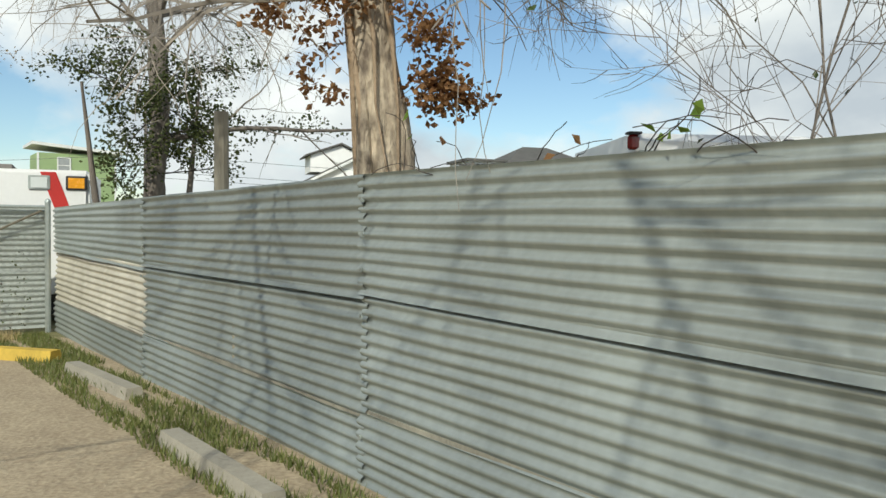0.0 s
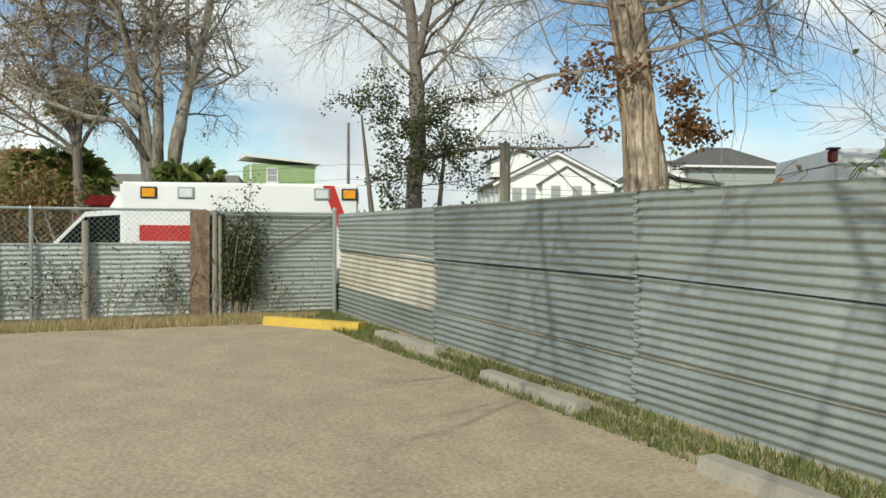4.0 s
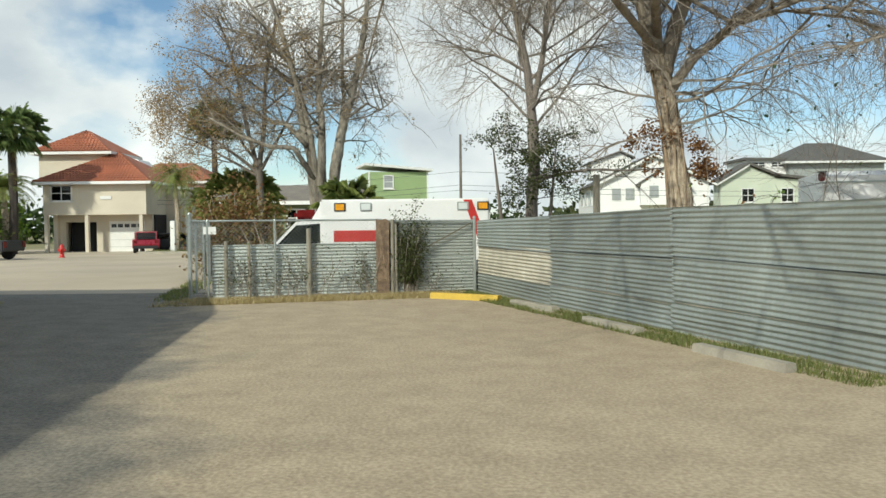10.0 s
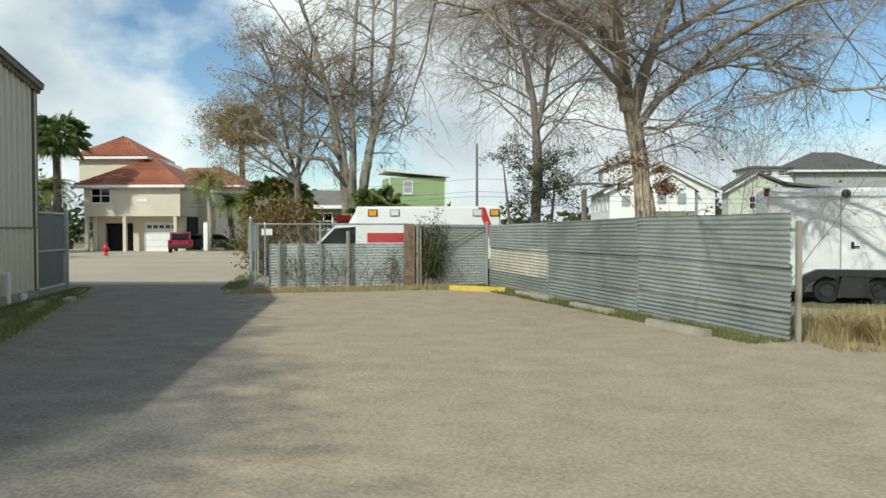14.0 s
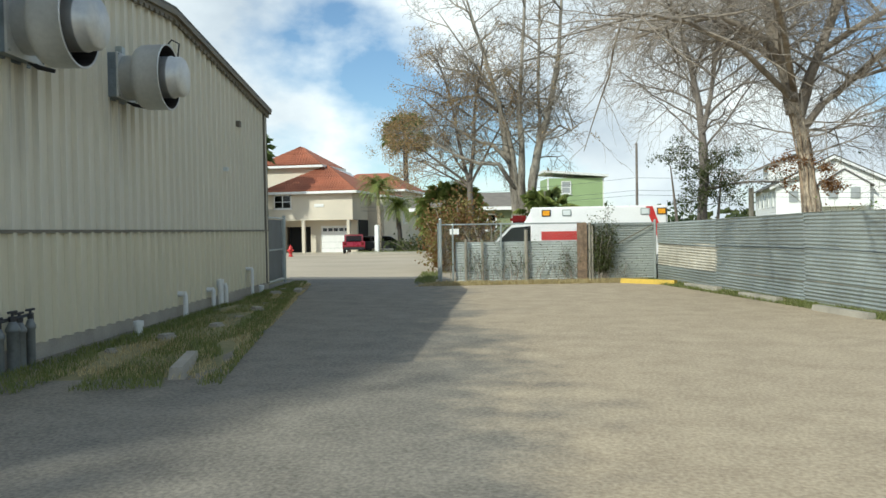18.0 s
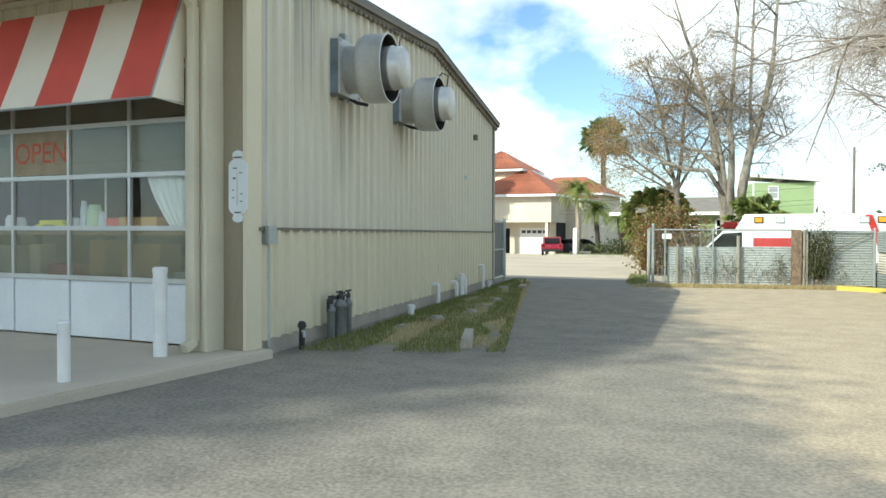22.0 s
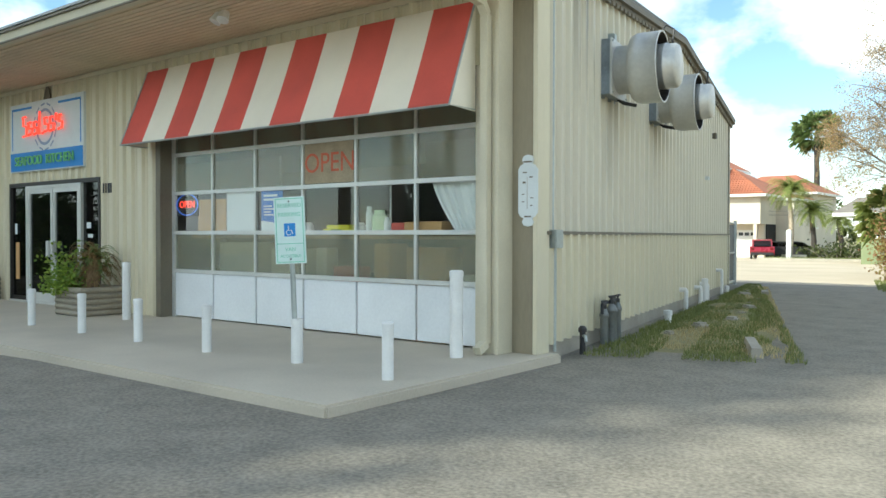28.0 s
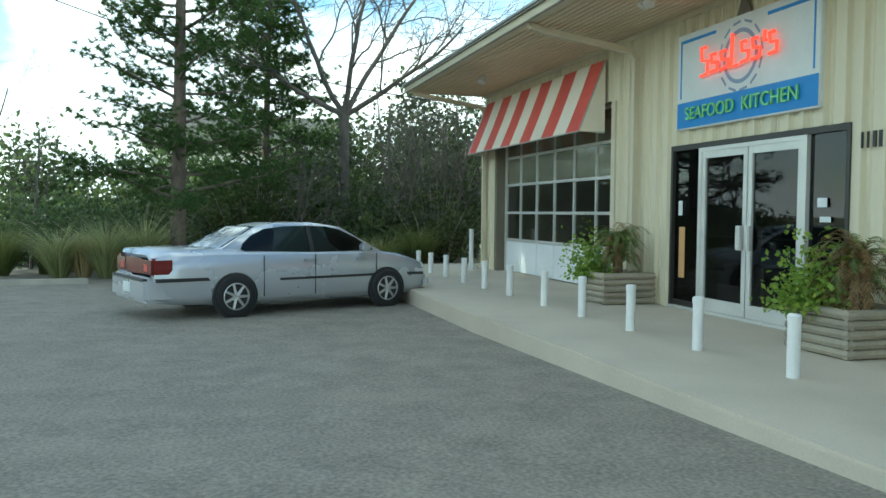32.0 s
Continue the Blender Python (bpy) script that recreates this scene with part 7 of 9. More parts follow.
RUSTY = leaf_mat("rusty_leaves", (0.26, 0.11, 0.05), (0.27, 0.25, 0.08))
bush("bush", (-8.2, 10.8), (1.3, 0.9, 2.7), 9000, 0.10, RUSTY, "rust-brown vine-covered shrub behind the fence", 51, stems=40)
bush("bush", (-6.9, 9.8), (1.3, 0.6, 2.0), 900, 0.08, RUSTY, "thin rusty shrub behind the chain link", 52, stems=16)
bush("bush", (-7.2, 18.5), (2.4, 1.2, 2.3), 1600, 0.14, LEAF_OLIVE, "olive shrub behind the ambulance", 53, stems=30)
bush("bush", (-3.9, 21.0), (1.8, 1.0, 2.6), 1500, 0.14, LEAF_BRIGHT, "bright green clump behind the ambulance", 54, stems=26)
bush("bush", (0.4, 13.5), (1.3, 1.0, 1.9), 900, 0.12, LEAF_OLIVE, "olive shrub behind the fence", 55, stems=22)
bush("bush", (-17.6, 43.5), (3.2, 1.4, 1.4), 1400, 0.2, LEAF_OLIVE, "low garden shrubs before the far house", 56, stems=30)
bush("bush", (-12.9, 40.5), (1.6, 1.2, 2.2), 700, 0.2, RUSTY, "orange-brown shrub by the far street", 57, stems=20)
bush("bush", (-33.3, 42.0), (1.9, 2.0, 4.6), 3600, 0.26, LEAF_OLIVE, "dark shrubs beside the stucco house", 58, stems=40)
bush("bush", (-36.0, 47.0), (3.0, 2.0, 7.0), 4200, 0.3, LEAF_BRIGHT, "tall bright green palms and shrubs beside the stucco house", 59, stems=40)
# dead vines on the back fence
random.seed(61)
dv = thing("dead_vine", (-4.2, 5.35, 0.0), "dead brown creeper hanging on the back fence", "vine")
sm, lm = MB(), MB()
for k in range(110):
    x, h = random.choice(((random.gauss(-3.47, 0.05), 10), (random.gauss(-3.47, 0.07), 12), (random.gauss(-4.3, 0.25), 6), (random.gauss(-5.65, 0.25), 6), (random.gauss(-6.5, 0.3), 6), (rnd(-7.0, -2.4), 4)))
    q = at_b(x) + b_out * rnd(0.05, 0.12)
    p = Vector((q.x, q.y, -0.08))
    pts = [p]
    w = 0.16 if abs(x + 3.47) < 0.2 else 0.5
    d = Vector((rnd(-w, w), 0, 1))
    for j in range(int(rnd(3, h))):
        d = (d.normalized() + Vector((rnd(-w, w), rnd(-0.08, 0.08), 0.15))).normalized()
        pts.append(pts[-1] + d * 0.17)
    sm.tube(pts, [0.006] * (len(pts) - 1) + [0.002], 3, False)
    for q in pts[2:]:
        for i in range(24 if w < 0.2 else 4):
            leaf(lm, q + Vector((random.gauss(0, 0.08), random.gauss(0, 0.03), random.gauss(0, 0.08))), rnd(0.03, 0.06))
for k in range(1500):
    x, z = rnd(-7.2, -2.3), rnd(0.0, 1.0) ** 1.3 * 1.3 - 0.05
    if noise.noise((x * 1.7, z * 1.2, 5)) < -0.02:
        continue
    q = at_b(x) + b_out * rnd(0.045, 0.1)
    leaf(lm, Vector((q.x, q.y, z)), rnd(0.02, 0.045))
part("creeper_growth", sm, TWIG, dv)["kind"] = "stuff"
part("leaves", lm, leaf_mat("creeper_leaves", (0.06, 0.05, 0.025), (0.13, 0.17, 0.05)), dv, "small olive and brown leaves")["kind"] = "stuff"

# bare shrub by the trailer with a few dark leaves
random.seed(71)
sh = thing("bare_shrub", (1.33, -2.36, -0.1), "tall thin bare shrub with few dark leaves behind the fence", "shrub")
limbs = []
for dx, dy, ln in ((0.02, 0.02, 2.7), (0.2, 0.0, 3.0), (0.4, 0.05, 2.9)):
    grow(limbs, Vector((1.33 + 0.16 * dx + rnd(-0.03, 0.03), -2.36 + rnd(-0.04, 0.04), -0.15)), Vector((dx, dy, 1)), ln, 0.008, 1, dict(CFG, count=[0, 12, 7, 4], wiggle=[0.1, 0.26, 0.34, 0.36, 0.3], least=0.002, lift=[0, 0.01, 0.0, -0.02, 0], ratio=[(0.6, 0.8), (0.36, 0.56), (0.4, 0.6), (0.4, 0.6)], **{"from": [0.5, 0.5, 0.2, 0.15]}))
tree_parts(sh, limbs, BARK_GREY, BARK_GREY, 2)
lm = MB()
for l in limbs:
    if l[2] >= 2 and random.random() < 0.06:
        leaf(lm, l[0][-1], rnd(0.03, 0.06))
part("leaves", lm, LEAF_GREEN, sh)


# pine and thicket beyond the parked car
BARK_PINE = mat("pine_bark", (0.16, 0.125, 0.095), 0.95, 0.3, 4, 24, 0.8, stretch=(1, 1, 0.3), col2=(0.06, 0.05, 0.04))


def pine(base, height, r, seed, label):
    random.seed(seed)
    base = Vector(base)
    t = thing("pine_tree", base, label, "tree")
    wood, nd = MB(), MB()
    top = base + Vector((0.3, 0.2, height))
    wood.tube([base.lerp(top, k / 6) + Vector((0.06 * (k % 2), 0, 0)) for k in range(7)], [lerp(r, 0.05, k / 6) for k in range(7)], 9, False)
    for k in range(64):
        f = 0.14 + 0.84 * k / 64
        p = base.lerp(top, f)
        a = k * 2.4 + rnd(-0.3, 0.3)
        ln = lerp(3.4, 0.9, f) * rnd(0.7, 1.1)
        d = Vector((math.cos(a), math.sin(a), rnd(-0.05, 0.35)))
        pts = [p]
        for j in range(6):
            d = (d.normalized() + Vector((rnd(-0.16, 0.16), rnd(-0.16, 0.16), rnd(-0.1, 0.1)))).normalized()
            pts.append(pts[-1] + d * ln / 6)
        wood.tube(pts, [lerp(0.05, 0.012, j / 6) for j in range(7)], 4, False)
        for q in pts[2:]:
            for c in range(13):
                o = q + Vector((random.gauss(0, 0.2), random.gauss(0, 0.2), random.gauss(0.05, 0.12)))
                for b in range(24):
                    w = Vector((rnd(-1, 1), rnd(-1, 1), rnd(-0.7, 1))).normalized() * rnd(0.08, 0.17)
                    s = w.orthogonal().normalized() * 0.011
                    nd.add([o + s, o - s, o + w], [(0, 1, 2)])
    part("trunk", wood, BARK_PINE, t, "trunk and limbs", smooth=True)
    x = part("needles", nd, NEEDLES, t, "tufts of dark green needles")
    x["kind"] = "stuff"


pine((-30.6, -17.9, gz(-30, -18)), 11.0, 0.2, 81, "tall pine with open tiers of dark needles")
pine((-35.5, -15.6, gz(-35, -16)), 8.0, 0.16, 82, "smaller pine in the thicket")
random.seed(85)
TD = Vector((-34.5, -13.4, gz(-34, -13)))
TD_BARK = mat("dark_grey_bark", (0.15, 0.13, 0.11), 0.95, 0.25, 4, 24, 0.6, stretch=(1, 1, 0.3))
td = thing("bare_tree", TD, "bare forked tree above the thicket", "tree")
limbs = [([TD, TD + Vector((0, 0.1, 2.2)), TD + Vector((0.05, 0.1, 4.4))], [0.2, 0.17, 0.14], 0)]
for d, ln in (((-0.1, -0.55, 1), 6.0), ((0.0, 0.45, 1), 6.2), ((0.3, 0.05, 1), 5.0), ((0.1, 0.9, 0.5), 4.4), ((-0.1, -0.9, 0.45), 4.2)):
    grow(limbs, limbs[0][0][2], Vector(d), ln, 0.09, 1, dict(CFG, count=[0, 9, 8, 5], lift=[0, 0.02, 0.0, -0.02, 0], least=0.008))
tree_parts(td, limbs, TD_BARK, TD_BARK, 2)
for k, (x, y, sx, sy, sz, nn, s, m_) in enumerate(((-33.5, -19.5, 1.8, 2.6, 2.4, 2400, 0.13, LEAF_MID), (-34.5, -16.0, 2.0, 2.4, 3.0, 2800, 0.13, LEAF_OLIVE), (-33.8, -12.6, 2.0, 2.2, 2.4, 1800, 0.13, LEAF_MID), (-36.0, -10.0, 2.2, 2.4, 5.0, 2600, 0.13, LEAF_GREEN),
                                            (-32.4, -11.0, 1.5, 1.6, 2.4, 1600, 0.11, LEAF_OLIVE), (-37.5, -12.5, 2.0, 2.6, 4.6, 2600, 0.14, LEAF_GREEN), (-36.0, -22.5, 2.2, 2.4, 2.2, 2200, 0.14, LEAF_MID), (-37.5, -19.0, 2.4, 3.0, 3.4, 2600, 0.15, LEAF_MID), (-38, -25.5, 2.0, 2.4, 2.0, 1500, 0.15, LEAF_OLIVE), (-31.2, -7.5, 1.2, 2.0, 3.4, 1500, 0.13, LEAF_MID), (-40.0, -8.5, 2.0, 3.0, 7.2, 4200, 0.2, LEAF_GREEN), (-41.0, -13.0, 2.0, 3.0, 6.4, 3600, 0.2, LEAF_GREEN), (-43.0, -18.0, 2.2, 2.6, 5.2, 2600, 0.2, LEAF_MID), (-43.5, -23.0, 2.2, 2.6, 4.6, 2400, 0.2, LEAF_MID), (-35.2, -13.6, 1.6, 2.2, 2.8, 2200, 0.12, LEAF_MID))):
    bush("thicket_bush", (x, y), (sx, sy, sz), int(nn * 2.6), s * 1.05, m_, "dense evergreen shrub in the thicket", 100 + k, stems=60)


# grey bare underwood among the shrubs
TWIG_DARK = mat("dull_grey_twigs", (0.13, 0.115, 0.095), 0.9, 0.25, 2.0, 20, 0)
random.seed(118)
for k, (x, y, h) in enumerate(((-33.0, -10.4, 5.0), (-34.2, -9.2, 5.6), (-32.6, -12.2, 4.2), (-35.4, -11.6, 5.6), (-33.6, -8.0, 4.6), (-33.0, -15.0, 3.6), (-33.4, -21.6, 4.6), (-35.4, -23.8, 5.4))):
    p = Vector((x, y, gz(x, y) - 0.1))
    t = thing("bare_sapling", p, "grey leafless sapling in the thicket", "tree", "thicket saplings")
    limbs = []
    for j in range(3 if k < 6 else 1):
        grow(limbs, p, Vector((rnd(-0.3, 0.3), rnd(-0.3, 0.3), 1)), h * rnd(0.8, 1.0), 0.05, 0, dict(CFG, count=[9, 6, 4], ratio=[(0.35, 0.5), (0.45, 0.65), (0.4, 0.6)], lift=[0.02, 0.0, -0.04, -0.05, 0], least=0.006))
    tree_parts(t, limbs, TWIG_DARK, TWIG_DARK, 1)


PAMPAS = leaf_mat("arching_grass", (0.20, 0.25, 0.09), (0.50, 0.50, 0.25))


def grass_clump(x, y, h, n, material, label, seed, w=0.35):
    random.seed(seed)
    mb = MB()
    for k in range(n):
        a, f = rnd(0, 6.28), rnd(0, 0.16)
        p = Vector((x + math.cos(a) * f, y + math.sin(a) * f, gz(x, y)))
        d = Vector((math.cos(a) * rnd(0.1, w), math.sin(a) * rnd(0.1, w), 1)).normalized()
        ln = h * rnd(0.6, 1.1)
        q = p + d * ln * 0.55
        e = q + (d + Vector((math.cos(a) * 0.8, math.sin(a) * 0.8, -0.3))).normalized() * ln * 0.5
        s = Vector((-math.sin(a), math.cos(a), 0)) * 0.008
        mb.add([p - s, p + s, q + s * 0.8, q - s * 0.8, e], [(0, 1, 2, 3), (3, 2, 4)])
    single("grass_clump", mb, material, label, "grass")


for k, (x, y, h) in enumerate(((-30.2, -19.9, 1.3), (-31.0, -18.9, 1.5), (-29.9, -19.0, 1.0), (-31.5, -20.9, 1.4), (-30.2, -13.4, 1.1), (-30.8, -14.6, 1.2), (-29.9, -15.3, 1.0), (-30.4, -12.2, 1.1))):
    grass_clump(x, y, h, 260, LEAF_OLIVE if k % 2 else GRASS_DRY, "tall arching grass clump before the thicket", 130 + k, 0.5)
for k, (x, y, h, w) in enumerate(((-30.0, -19.4, 1.7, 0.9), (-30.6, -18.6, 1.9, 1.0), (-30.2, -20.4, 1.5, 0.9), (-30.4, -13.0, 1.3, 0.9), (-30.9, -11.9, 1.4, 0.9), (-31.2, -21.8, 1.6, 0.9))):
    grass_clump(x, y, h, 700, PAMPAS if k < 3 else GRASS, "wide arching clump of pale green grass before the thicket", 170 + k, w)
for k, (x, y) in enumerate(((2.0, -3.6), (2.5, -3.3), (3.0, -3.2), (3.4, -2.9), (2.3, -4.0), (3.7, -3.4))):
    grass_clump(x, y, 0.5, 200, GRASS_DRY, "dry straw-coloured grass by the fence end", 150 + k, 0.8)


def blades(name, area, n, h, material, label, seed, lift=0.02):
    """Loose short grass over a patch given as four corners."""
    random.seed(seed)
    a, b, c, d = [Vector(p) for p in area]
    mb = MB()
    for k in range(n):
        u, v = rnd(0, 1), rnd(0, 1)
        if noise.noise((u * 4, v * 9, seed)) < -0.22:
            continue
        p = a.lerp(b, u).lerp(d.lerp(c, u), v)
        z = gz(p.x, p.y) + lift
        t = rnd(0, 6.28)
        w, ln = Vector((math.cos(t), math.sin(t), 0)), h * rnd(0.4, 1.2)
        s = Vector((-w.y, w.x, 0)) * 0.006
        p = Vector((p.x, p.y, z - 0.02))
        mb.add([p - s, p + s, p + w * ln * 0.5 + Vector((0, 0, ln))], [(0, 1, 2)])
    single(name, mb, material, label, "grass", kind="stuff")


blades("grass", ((-8.5, -10.1), (-6.35, -9.2), (-11.0, 4.4), (-11.35, 4.4)), 38000, 0.065, GRASS, "short green grass along the metal wall", 161, 0.05)
blades("dry_grass", ((-8.2, -9.0), (-6.45, -9.0), (-10.5, 3.4), (-11.0, 3.6)), 12000, 0.055, GRASS_DRY, "dry grass along the metal wall", 162, 0.05)
blades("grass", ((1.25, -3.8), (0.75, -4.0), (-2.7, 5.5), (-2.15, 5.9)), 14000, 0.07, GRASS, "strip of green grass at the foot of the fence", 163)
blades("dry_grass", ((-2.3, 5.7), (-2.5, 4.7), (-7.8, 3.2), (-7.5, 4.4)), 16000, 0.09, GRASS_DRY, "dry grass and leaf litter at the back fence", 164)
blades("grass", ((-7.6, 4.4), (-8.1, 4.2), (-9.3, 10.2), (-8.6, 10.0)), 3000, 0.1, GRASS, "grass along the street fence", 165)
blades("dry_grass", ((1.5, -4.6), (5.5, -4.6), (5.5, 0.5), (1.5, -2.0)), 9000, 0.22, GRASS_DRY, "rough dry grass under the trailer", 166)

# big leafy trees across the street, behind the walk's start: unseen, added to shade the shop front
def broad_tree(x, y, h, r, n, seed):
    random.seed(seed)
    base = Vector((x, y, gz(x, y)))
    t = thing("sun_block_tree", base, "large dark leafy tree, unseen, added across the road to block the sun", "tree", "trees across the road")
    limbs = [([base, base + Vector((0, 0, h * 0.2)), base + Vector((0.1, 0, h * 0.46))], [0.5, 0.4, 0.32], 0)]
    for k in range(9):
        a = k * 2.4
        grow(limbs, base + Vector((0, 0, h * rnd(0.36, 0.46))), Vector((math.cos(a), math.sin(a), rnd(0.5, 1.3))), h * 0.36, 0.13, 1, dict(CFG, count=[0, 6, 3, 0], least=0.01, step=[1, 0.8, 0.7, 0.6, 0.5]))
    tree_parts(t, limbs, BARK, TWIG, 2)
    lm = MB()
    for k in range(n):
        a, b = rnd(0, 6.28), math.acos(rnd(-0.75, 1))
        f = rnd(0.45, 1.0) ** 0.5
        c = base + Vector((math.cos(a) * math.sin(b) * r * f, math.sin(a) * math.sin(b) * r * f, h * 0.72 + math.cos(b) * h * 0.28 * f))
        for j in range(16):
            leaf(lm, c + Vector((random.gauss(0, 0.45), random.gauss(0, 0.45), random.gauss(0, 0.35))), rnd(0.3, 0.6))
    x_ = part("leaves", lm, LEAF_GREEN, t, "dark evergreen crown")
    x_["kind"] = "stuff"


# heights and places set so the added crowns block sun from the front wall
for k, (x, y, h, r) in enumerate(((-42, -41, 32, 6.5), (-36.5, -40, 31, 6.5), (-31, -41, 32, 6.5), (-38, -47, 34, 6.0), (-33, -48, 35, 6.0))):
    broad_tree(x, y, h, r, 1000, 200 + k)
for k in range(9):
    bush("roadside_tree", (-41 + 6.5 * k, -49 - (k % 2) * 2), (3.6, 2.4, 8.5), 3000, 0.42, LEAF_GREEN, "dark leafy tree across the road", 230 + k, "tree", 40)

# garden lawn before the far houses
single("lawn", sheet(MB(), ((-22.6, 41.6), (-13.5, 40.6), (-14.0, 46.0), (-21.5, 46.0)), 10, 6, 0.03), mat("lawn_green", (0.12, 0.16, 0.05), 0.9, 0.3, 1.5, 30, 0.3, col2=(0.16, 0.14, 0.06)), "small green lawn with a pale kerb", "lawn", kind="structure")
blades("grass", ((-22.4, 41.7), (-13.7, 40.8), (-14.2, 45.8), (-21.4, 45.8)), 9000, 0.16, GRASS, "short lawn grass before the far houses", 168, 0.04)

# ---- houses, vehicles and small things beyond the fences ----
def prism_roof(t, x0, x1, y0, y1, z0, z1, hip, material, label, over=0.5, axis="x"):
    """A hipped (hip > 0) or gabled roof with an overhang."""
    x0, x1, y0, y1 = x0 - over, x1 + over, y0 - over, y1 + over
    mb = MB()
    if axis == "x":
        r = [(x0 + hip, (y0 + y1) / 2, z1), (x1 - hip, (y0 + y1) / 2, z1)]
        f = [(0, 1, 5, 4), (2, 3, 4, 5), (1, 2, 5), (3, 0, 4)]
    else:
        r = [((x0 + x1) / 2, y0 + hip, z1), ((x0 + x1) / 2, y1 - hip, z1)]
        f = [(0, 1, 4), (1, 2, 5, 4), (2, 3, 5), (3, 0, 4, 5)]
    b = [(x0, y0, z0), (x1, y0, z0), (x1, y1, z0), (x0, y1, z0)]
    mb.add(b + r, f + [(3, 2, 1, 0)])
    p = part("roof", mb, material, t, label)
    part("eaves_board", MB().box((x0, y0 - 0.02, z0 - 0.2), (x1, y0 + 0.06, z0 - 0.004)), WHITE, p)
    part("eaves_board", MB().box((x1 - 0.06, y0 + 0.06, z0 - 0.2), (x1 + 0.02, y1, z0 - 0.004)), WHITE, p)
    part("eaves_board", MB().box((x0 - 0.02, y0 + 0.06, z0 - 0.2), (x0 + 0.06, y1, z0 - 0.004)), WHITE, p)
    return p


def tile_rows(parent, a, b, c, d, rows, cols, material):
    """Rows of clay tiles over a roof plane with its eaves a-b and its upper edge d-c."""
    a, b, c, d = [Vector(v) for v in (a, b, c, d)]
    n = (b - a).cross(d - a).normalized()
    for j in range(rows):
        l0, r0 = a.lerp(d, j / rows), b.lerp(c, j / rows)
        l1, r1 = a.lerp(d, (j + 1.15) / rows), b.lerp(c, (j + 1.15) / rows)
        mb = MB()
        k = max(1, round(cols * (r0 - l0).length / (b - a).length))
        for i in range(k):
            s0, s1 = i / k, (i + 0.96) / k
            p0, p1, q0, q1 = l0.lerp(r0, s0), l0.lerp(r0, s1), l1.lerp(r1, s0), l1.lerp(r1, s1)
            pm, qm = p0.lerp(p1, 0.5), q0.lerp(q1, 0.5)
            mb.add([p0 + n * 0.06, pm + n * 0.13, p1 + n * 0.06, q1 + n * 0.01, qm + n * 0.07, q0 + n * 0.01, p0, p1], [(0, 1, 4, 5), (1, 2, 3, 4), (6, 0, 5), (7, 3, 2), (6, 7, 2, 1, 0)])
        part("tile_course", mb, material, parent)["kind"] = "stuff"


def window(parent, x0, x1, y, z0, z1, out=-1, frame_mat=None, glass=None, axis="y", bars=1):
    """A framed window set on a wall facing -y (axis y) or +-x (axis x)."""
    fm, gm = frame_mat or WHITE, glass or DARK_GLASS

    def bx(a0, a1, lo, hi, c0, c1):
        if axis == "y":
            return MB().box((a0, min(y + out * lo, y + out * hi), c0), (a1, max(y + out * lo, y + out * hi), c1))
        return MB().box((min(y + out * lo, y + out * hi), a0, c0), (max(y + out * lo, y + out * hi), a1, c1))

    fr = MB()
    for a0, a1, c0, c1 in ((x0, x1, z0, z0 + 0.08), (x0, x1, z1 - 0.08, z1), (x0, x0 + 0.08, z0, z1), (x1 - 0.08, x1, z0, z1)):
        q = bx(a0, a1, 0.0, 0.06, c0, c1)
        fr.add(q.v, q.f)
    for k in range(bars):
        xm = lerp(x0, x1, (k + 1) / (bars + 1))
        q = bx(xm - 0.03, xm + 0.03, 0.0, 0.05, z0, z1)
        fr.add(q.v, q.f)
    zm = (z0 + z1) / 2
    q = bx(x0, x1, 0.0, 0.045, zm - 0.025, zm + 0.025)
    fr.add(q.v, q.f)
    w = part("window", fr, fm, parent)
    part("pane", bx(x0 + 0.05, x1 - 0.05, 0.005, 0.02, z0 + 0.05, z1 - 0.05), gm, w)
    part("sill", bx(x0 - 0.06, x1 + 0.06, 0.0, 0.1, z0 - 0.07, z0), fm, w)
    return w


PALE_GLASS = glass_mat("curtained_window_glass", (0.5, 0.52, 0.52), 0.4, (0.55, 0.57, 0.57))
HOUSE_GLASS = glass_mat("house_window_glass", (0.1, 0.12, 0.12), 0.97, (0.2, 0.2, 0.2))

# cream stucco house with red tile roofs and garages beneath
rx0, rx1, ry, zg = -31.0, -23.8, 46.0, gz(-28, 46)
rh = thing("stucco_house", (-28, 50, zg), "cream stucco house with red clay-tile roofs over two garages", "house")
part("upper_wall", MB().box((rx0, ry, 2.2), (rx1, ry + 9, 4.4)), STUCCO, rh)
part("side_wall", MB().box((rx0 + 0.2, ry + 1.0, zg - 0.1), (rx0 + 0.5, ry + 9, 2.2)), STUCCO, rh)
part("garage_wall", MB().box((rx0 + 0.4, ry + 1.4, zg - 0.1), (-30.1, ry + 1.7, 2.2)).box((-27.9, ry + 1.4, zg - 0.1), (-27.0, ry + 1.7, 2.2)).box((-30.1, ry + 1.4, 1.7), (-27.9, ry + 1.7, 2.2)).box((-27.0, ry + 1.4, 1.75), (-24.4, ry + 1.7, 2.2)).box((-24.45, ry + 1.4, zg - 0.1), (rx1 - 0.1, ry + 1.7, 2.2)), STUCCO, rh)
# garage depth: walls and a near sheet in black, in place of real shade
part("garage_back", MB().box((rx0 + 0.5, ry + 6, zg), (rx1, ry + 6.2, 2.2)).box((rx1 - 0.2, ry + 1.7, zg), (rx1, ry + 6, 2.2)).box((-27.2, ry + 1.75, zg), (-27.05, ry + 6, 2.2)), DARK, rh, "garage inside walls coloured black for shade")
